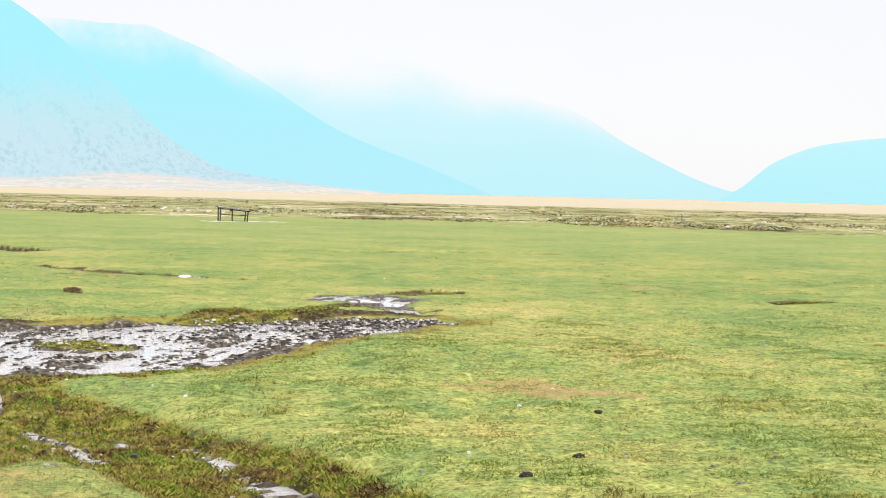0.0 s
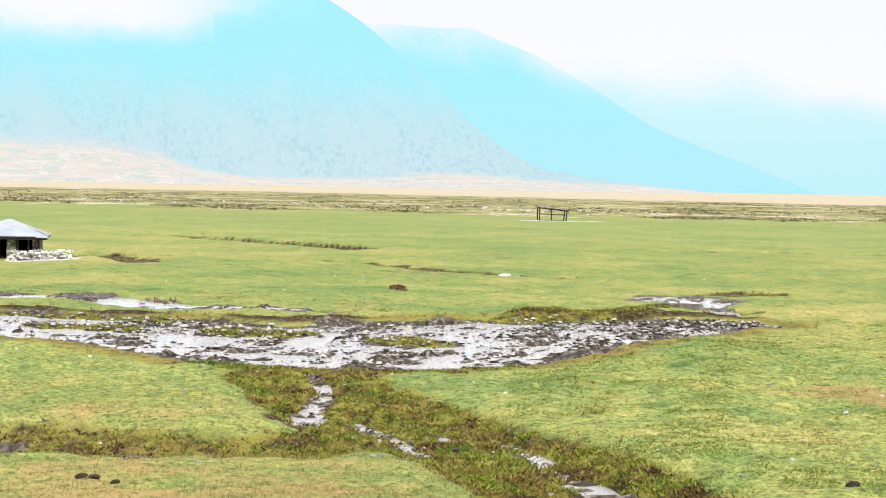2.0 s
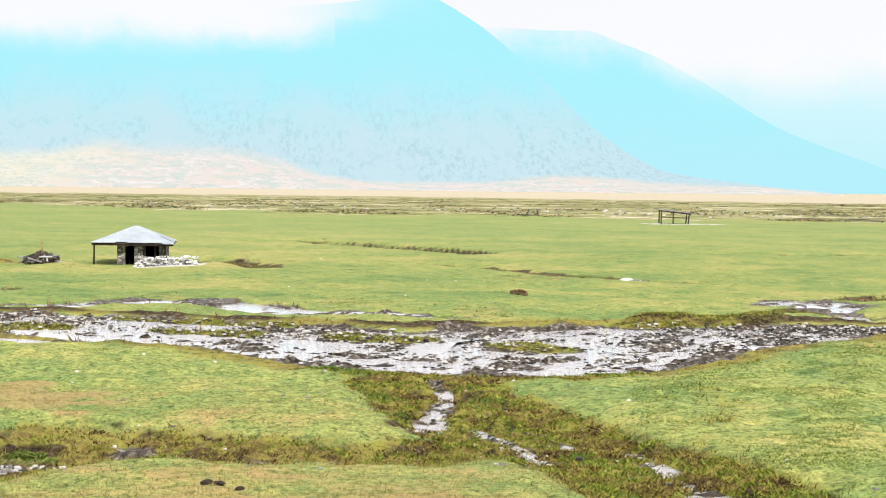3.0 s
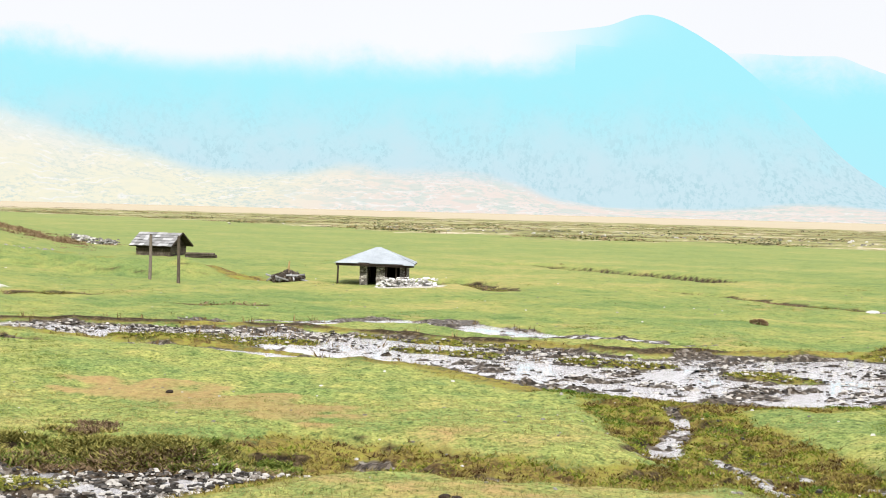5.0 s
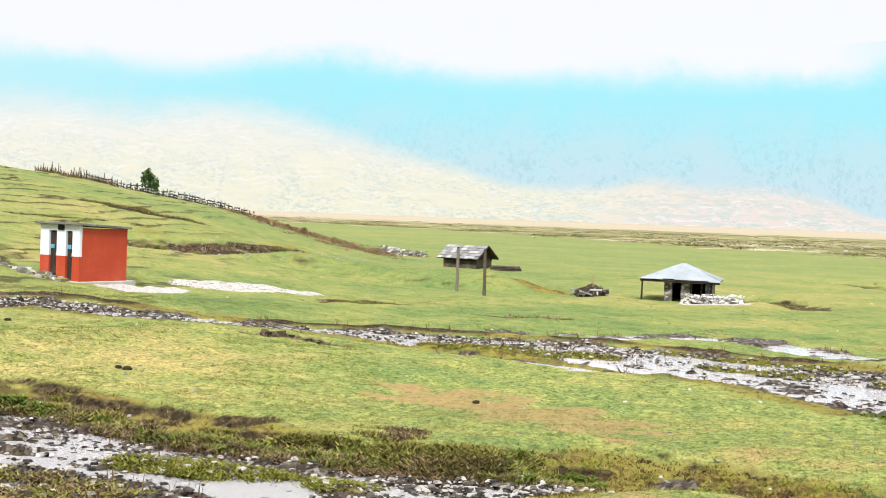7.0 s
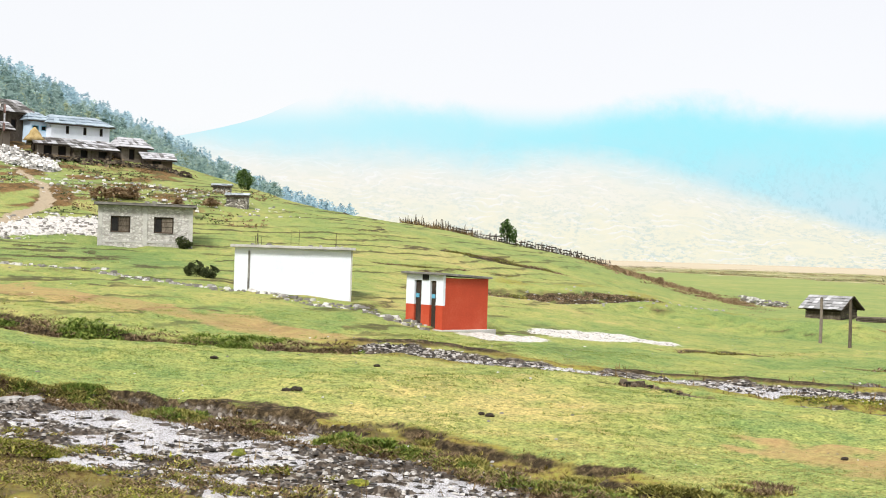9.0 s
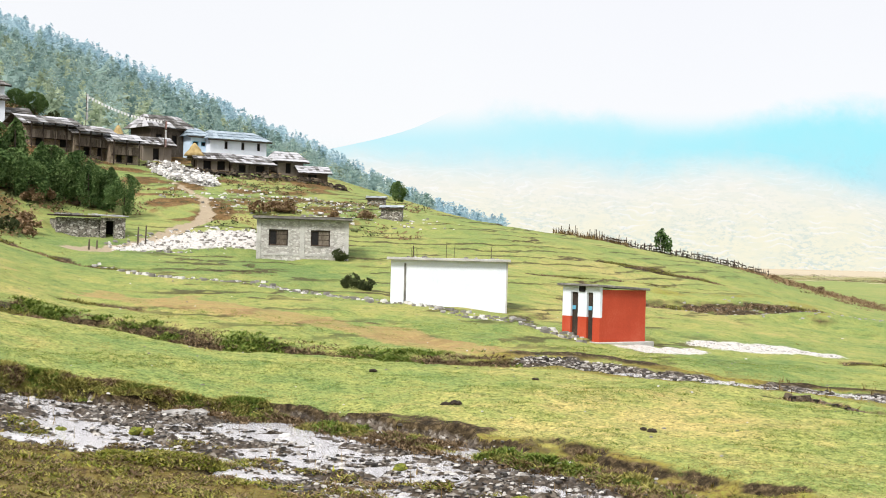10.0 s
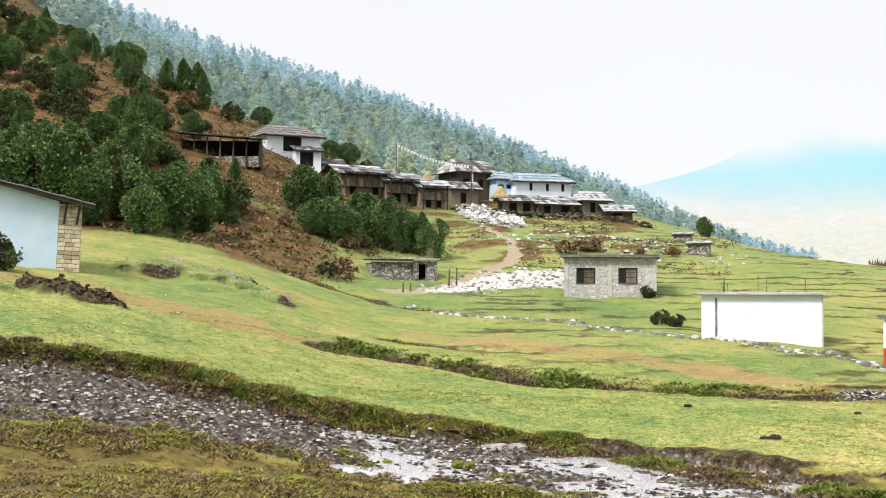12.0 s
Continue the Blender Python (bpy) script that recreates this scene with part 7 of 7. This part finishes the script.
ok = (off > -0.9) & (off < np.where(bank_az < 58, 0.6, 0.1)) & ((lush > -0.5) | (bank_az < 60))
tufts("brown weeds at the foot of the brook bank", bank_az[ok], bank_d[ok], g.uniform(0.03, 0.10, ok.sum()), BROWNWEED, 35, 9, 1.2, broad=0.32, spread=0.1)
# mixed growth over the broad bank of the brook
wide_az = g.uniform(35, 94, 90000)
wide_off = g.random(90000) ** 1.2 * np.interp(wide_az, [55, 62], [3.4, 1.3])
mid, half = brook_at(wide_az)
wide_d = mid + half + wide_off - 0.3
bx, by = polar(wide_az, wide_d)
clump = ripple(bx, by, 1.2, 5) + 0.7 * ripple(3 * bx, 3 * by, 1.2, 4)
sort = ripple(bx + 15, by + 9, 1.2, 7) + 0.5 * ripple(2.5 * bx, 2.5 * by, 1.2, 4)
grow = clump > np.interp(wide_az, [55, 62], [0.15, -0.5]) + 0.42 * wide_off
for mat, label, lo, hi, seed in ((BROWNWEED, "brown withered growth on the broad brook bank", -9, -0.5, 81), (OLIVE, "olive growth on the broad brook bank", -0.5, 0.35, 82), (LIMEGREEN, "green growth on the broad brook bank", 0.35, 1.3, 83), (DRYBLADE, "dark dead stems on the broad brook bank", 1.3, 9, 84)):
    ok = grow & (sort >= lo) & (sort < hi)
    tufts(label, wide_az[ok], wide_d[ok], g.uniform(0.03, 0.11, ok.sum()), mat, seed, 8, 1.0, broad=0.28, spread=0.09)
# moss and weeds on the bars of the brook and the river
bar_az, bar_d = np.concatenate([g.uniform(42, 53, 9000), g.uniform(68.5, 74, 6000), g.uniform(4, 41, 30000)]), np.concatenate([g.uniform(24, 26.6, 9000), g.uniform(32, 34.4, 6000), g.uniform(42, 51.5, 30000)])
bx, by = polar(bar_az, bar_d)
on_bar = np.max([inside(bx, by, line) for line in ISLES], 0) + 0.2 * ripple(bx, by, 1.2, 4) > -0.1
ok = on_bar & (g.random(len(bar_az)) < 0.5)
tufts("yellow-green moss and weeds on the stream bars", bar_az[ok], bar_d[ok], g.uniform(0.03, 0.07, ok.sum()), LIMEWEED, 85, 9, 1.3, broad=0.4, spread=0.08)
ok = on_bar & ~ok & (g.random(len(bar_az)) < 0.7)
tufts("olive weeds on the stream bars", bar_az[ok], bar_d[ok], g.uniform(0.03, 0.09, ok.sum()), OLIVE, 86, 8, 1.2, broad=0.36, spread=0.08)
stalk_az = g.uniform(48, 92, 160)
tufts("thin dry stalks beside the brook", stalk_az, brook_at(stalk_az)[0] + g.uniform(-3, 4, 160), g.uniform(0.2, 0.5, 160), DRYBLADE, 5, 2, 0.2, broad=0.03)
reed_az, reed_d = g.uniform(22, 48, 420), g.uniform(42, 58, 420)
_, cov = land(reed_az, reed_d)
ok = (cov["moss"] > 0.2) | (cov["bed"] > 0.3)
tufts("dark reeds standing in the shallow river", reed_az[ok], reed_d[ok], g.uniform(0.08, 0.28, ok.sum()), DRYBLADE, 6, 5, 0.4)
front_az, front_d = g.uniform(12, 52, 22000), 19 + 15 * g.random(22000) ** 1.4
_, cov = land(front_az, front_d)
ok = cov["bed"] < 0.3
tufts("straw-coloured grass on the near rise", front_az[ok], front_d[ok], g.uniform(0.03, 0.075, ok.sum()), STRAWBLADE, 7, 4, 0.8)


# rough tussocks in patches over the middle meadow
tus_az, tus_d = g.uniform(-20, 92, 60000), 40 + 75 * g.random(60000) ** 1.3
_, cov = land(tus_az, tus_d)
px, py = polar(tus_az, tus_d)
rough_ground = ripple(px, py, 5, 25) + 0.6 * ripple(2 * px, 2 * py, 1.2, 5) + 0.8 * (1 - smooth(-8, 0, tus_az)) * smooth(42, 48, tus_d) - 0.5 * smooth(70, 110, tus_d)
free = (cov["bed"] < 0.2) & (cov["rubble"] < 0.3) & (cov["track"] < 0.2)
ok = free & (rough_ground > 0.9) & (g.random(len(tus_az)) < 0.6)
tufts("dull green tussocks in patches on the open meadow", tus_az[ok], tus_d[ok], g.uniform(0.025, 0.05, ok.sum()), LIMEGREEN, 71, 9, 1.0, broad=0.5, spread=0.25)
ok = free & (rough_ground > 1.3) & (g.random(len(tus_az)) < 0.35)
tufts("brown sedge tussocks in patches on the open meadow", tus_az[ok], tus_d[ok], g.uniform(0.025, 0.06, ok.sum()), SEDGE, 72, 9, 1.0, broad=0.4, spread=0.22)
ok = free & (rough_ground < -0.3) & (g.random(len(tus_az)) < 0.25)
tufts("bleached yellow grass on the open meadow", tus_az[ok], tus_d[ok], g.uniform(0.02, 0.045, ok.sum()), STRAWBLADE, 73, 7, 1.2, broad=0.4, spread=0.2)
# withered growth on the cut banks of the meadow
bank_pts = np.concatenate([fine_line(line) for line in SCARPS])
bank_pts = bank_pts[g.integers(0, len(bank_pts), 15000)]
bx, by = bank_pts[:, 0] + g.normal(0, 0.5, 15000) * bank_pts[:, 2], bank_pts[:, 1] + g.normal(0, 0.5, 15000) * bank_pts[:, 2]
bx, by = bx * 1.006, by * 1.006
ba, bd = bearing(bx, by), np.hypot(bx, by)
pick = ripple(bx, by, 1.5, 9)
for mat, label, lo, hi, seed in ((BROWNWEED, "brown withered growth on the cut banks of the meadow", -9, 0.2, 76), (OLIVE, "olive growth on the cut banks of the meadow", 0.2, 9, 77)):
    ok = (pick >= lo) & (pick < hi)
    tufts(label, ba[ok], bd[ok], g.uniform(0.05, 0.13, ok.sum()), mat, seed, 6, 0.9, broad=0.4, spread=0.2)
# brown brush along the foot of the ridge and twigs in its fence
rf = g.random(5200)
brush_az, brush_d = 47.6 - 6.8 * rf + g.normal(0, 0.5, 5200), 143 - 7 * rf + g.normal(0, 6.0, 5200)
patchy = ripple(*polar(brush_az, brush_d), 2, 12) > 0.1
brush_az, brush_d, rf = brush_az[patchy], brush_d[patchy], rf[patchy]
for mat, label, part_of, seed in ((RUSSET, "russet brush along the foot of the ridge", 0, 101), (BROWNWEED, "brown brush along the foot of the ridge", 1, 102)):
    tufts(label, brush_az[part_of::2], brush_d[part_of::2], g.uniform(0.08, 0.28, len(rf[part_of::2])) * (1 - 0.4 * rf[part_of::2]), mat, seed, 8, 0.8, broad=0.3, spread=0.35, name="brush")
twig_az = g.uniform(52.3, 55.2, 360)
tufts("dry twigs woven into the ridge fence", twig_az, 146 - 2.5 * np.sin((55.1 - twig_az) / 8.3 * 5) + g.normal(0, 0.2, 360), g.uniform(0.3, 0.8, 360), DRYBLADE, 103, 4, 0.35, broad=0.07, spread=0.2, name="twigs")
# uneven darker turf on the near plain
near_az = np.concatenate([g.uniform(-20, 10, 50000), g.uniform(42, 94, 60000)])
near_d = np.concatenate([19 + 34 * g.random(50000) ** 1.2, 28 + 34 * g.random(60000) ** 1.1])
_, cov = land(near_az, near_d)
px, py = polar(near_az, near_d)
turf = ripple(px, py, 2.5, 14) + 0.7 * ripple(2.3 * px, 2.3 * py, 1.2, 5)
free = (cov["bed"] < 0.2) & (cov["moss"] < 0.5)
ok = free & (turf > 0.5)
tufts("deep green turf in patches on the near plain", near_az[ok], near_d[ok], g.uniform(0.02, 0.05, ok.sum()), LIMEGREEN, 104, 8, 1.0, broad=0.3, spread=0.12)
ok = free & (turf < -1.0) & (g.random(len(turf)) < 0.5)
tufts("brown withered turf in patches on the near plain", near_az[ok], near_d[ok], g.uniform(0.02, 0.05, ok.sum()), SEDGE, 105, 7, 1.0, broad=0.3, spread=0.12)
# rank green growth in the long hollow
dip_az, dip_off = g.uniform(57, 77, 16000), g.normal(0.3, 0.7, 16000)
dip_d = np.interp(dip_az, [57.5, 61, 66, 72, 76], [51, 50.8, 52.3, 55, 57]) + dip_off
dx, dy = polar(dip_az, dip_d)
ok = ripple(dx, dy, 1.5, 7) + 0.5 * ripple(2.4 * dx, 2.4 * dy, 1.2, 4) > 0.2
tufts("rank dark green growth in the long hollow", dip_az[ok], dip_d[ok], g.uniform(0.05, 0.14, ok.sum()), LIMEGREEN, 74, 8, 1.0, broad=0.4, spread=0.12)
tufts("dead brown stems in the long hollow", dip_az[~ok][::3], dip_d[~ok][::3], g.uniform(0.04, 0.12, len(dip_az[~ok][::3])), BROWNWEED, 75, 7, 1.0, broad=0.3, spread=0.12)
# peat moss, sedge and heather thick in the wet gully
wet_az, wet_d = g.uniform(-2, 36, 60000), 17.5 + 19 * g.random(60000) ** 1.2
_, cov = land(wet_az, wet_d)
wx, wy = polar(wet_az, wet_d)
kind = ripple(wx, wy, 1.2, 4) + 0.6 * ripple(2.7 * wx, 2.7 * wy, 1.2, 4)
damp = (cov["moss"] > 0.5) & (cov["bed"] < 0.35) & ((wet_az < 19.6) | (wet_d > 28.5) | (g.random(len(wet_az)) < 0.3))
PEAT = leaves("dark peat heather", (0.018, 0.011, 0.006), (0.055, 0.034, 0.016), (0.120, 0.076, 0.034))
for mat, label, lo, hi, seed in ((PEAT, "dark brown heather in the wet gully", -9, -0.9, 91), (SEDGE, "brown sedge in the wet gully", -0.9, -0.1, 92), (LIMEWEED, "yellow-green moss in the wet gully", -0.1, 1.2, 93), (GREENBLADE, "dark green rushes in the wet gully", 1.2, 9, 94)):
    ok = damp & (kind >= lo) & (kind < hi)
    tufts(label, wet_az[ok], wet_d[ok], g.uniform(0.025, 0.075, ok.sum()), mat, seed, 9, 1.0, broad=0.34, spread=0.08)


def heath_scrub():
    """Low russet and olive scrub over the steep slope."""
    rng = random.Random(62)
    for label, mat, n in (("low russet scrub covering the steep slope", RUSSET, 2600), ("low olive scrub covering the steep slope", SCRUB, 1500)):
        verts, faces = [], []
        az = np.array([rng.uniform(74.5, 94) for _ in range(n)])
        d = np.array([rng.uniform(94, 200) for _ in range(n)])
        z, cover = land(az, d)
        x, y = polar(az, d)
        for i in range(n):
            if cover["heath"][i] < 0.25:
                continue
            w = rng.uniform(0.3, 0.9)
            for _ in range(10):
                k = len(verts)
                c = Vector((x[i] + rng.gauss(0, w * 0.45), y[i] + rng.gauss(0, w * 0.45), z[i] + rng.random() * w * 0.6))
                for _ in range(3):
                    verts.append(tuple(c + Vector((rng.uniform(-1, 1), rng.uniform(-1, 1), rng.uniform(-0.5, 1))) * 0.2))
                faces.append((k, k + 1, k + 2))
        me = bpy.data.meshes.new("heath_scrub")
        me.from_pydata(verts, [], faces)
        me.materials.append(mat)
        tagged(new("heath_scrub", me), label, "scrub", kind="stuff")


heath_scrub()


def slope_scrub():
    """Low brown and olive scrub on the rough slope under the village."""
    rng = random.Random(64)
    for label, mat, n in (("low brown scrub on the rough slope under the village", RUSSET, 520), ("low olive scrub on the rough slope under the village", SCRUB, 320)):
        verts, faces = [], []
        az = np.array([rng.uniform(60.5, 76) for _ in range(n)])
        d = np.array([rng.uniform(110, 149) for _ in range(n)])
        z, cover = land(az, d)
        x, y = polar(az, d)
        for i in range(n):
            if cover["track"][i] > 0.1 or noise.noise(Vector((x[i] * 0.12, y[i] * 0.12, 7))) < -0.05:
                continue
            w = rng.uniform(0.25, 0.8)
            for _ in range(12):
                k = len(verts)
                c = Vector((x[i] + rng.gauss(0, w * 0.5), y[i] + rng.gauss(0, w * 0.5), z[i] + rng.random() * w * 0.5))
                for _ in range(3):
                    verts.append(tuple(c + Vector((rng.uniform(-1, 1), rng.uniform(-1, 1), rng.uniform(-0.5, 1))) * 0.15))
                faces.append((k, k + 1, k + 2))
        me = bpy.data.meshes.new("slope_scrub")
        me.from_pydata(verts, [], faces)
        me.materials.append(mat)
        tagged(new("slope_scrub", me), label, "scrub", kind="stuff")


slope_scrub()


def far_scrub():
    """Low scrub and turf banks in long streaks over the far plain."""
    rng = random.Random(61)
    for label, mat, want in (("dark low scrub in streaks over the far straw plain", SCRUB, 1500), ("brown low scrub in streaks over the far straw plain", RUSSET, 900), ("pale dry scrub over the far straw plain", STRAWBLADE, 700)):
        verts, faces = [], []
        while want:
            az = rng.uniform(-24, 47)
            d = float(np.interp(az, [-20, 0, 20, 28, 36, 44], [205, 222, 235, 262, 350, 470])) + 330 * rng.random() ** 1.3
            if noise.noise(Vector((az * 0.22, d * 0.022, 3))) < 0.0:
                continue
            want -= 1
            x, y = polar(az, d)
            w, h = rng.uniform(1.0, 4.0), rng.uniform(0.15, 0.5)
            t = radians(az) + rng.gauss(0, 0.5)
            for _ in range(14):
                k = len(verts)
                along, across = rng.gauss(0, w * 0.5), rng.gauss(0, 0.4)
                c = Vector((x + math.cos(t) * along - math.sin(t) * across, y + math.sin(t) * along + math.cos(t) * across, 0.02 + rng.random() * h * 0.7))
                for _ in range(3):
                    verts.append(tuple(c + Vector((rng.uniform(-1, 1), rng.uniform(-1, 1), rng.uniform(-0.4, 0.7))) * 0.28))
                faces.append((k, k + 1, k + 2))
        me = bpy.data.meshes.new("far_scrub")
        me.from_pydata(verts, [], faces)
        me.materials.append(mat)
        tagged(new("far_scrub", me), label, "scrub", kind="stuff")


far_scrub()
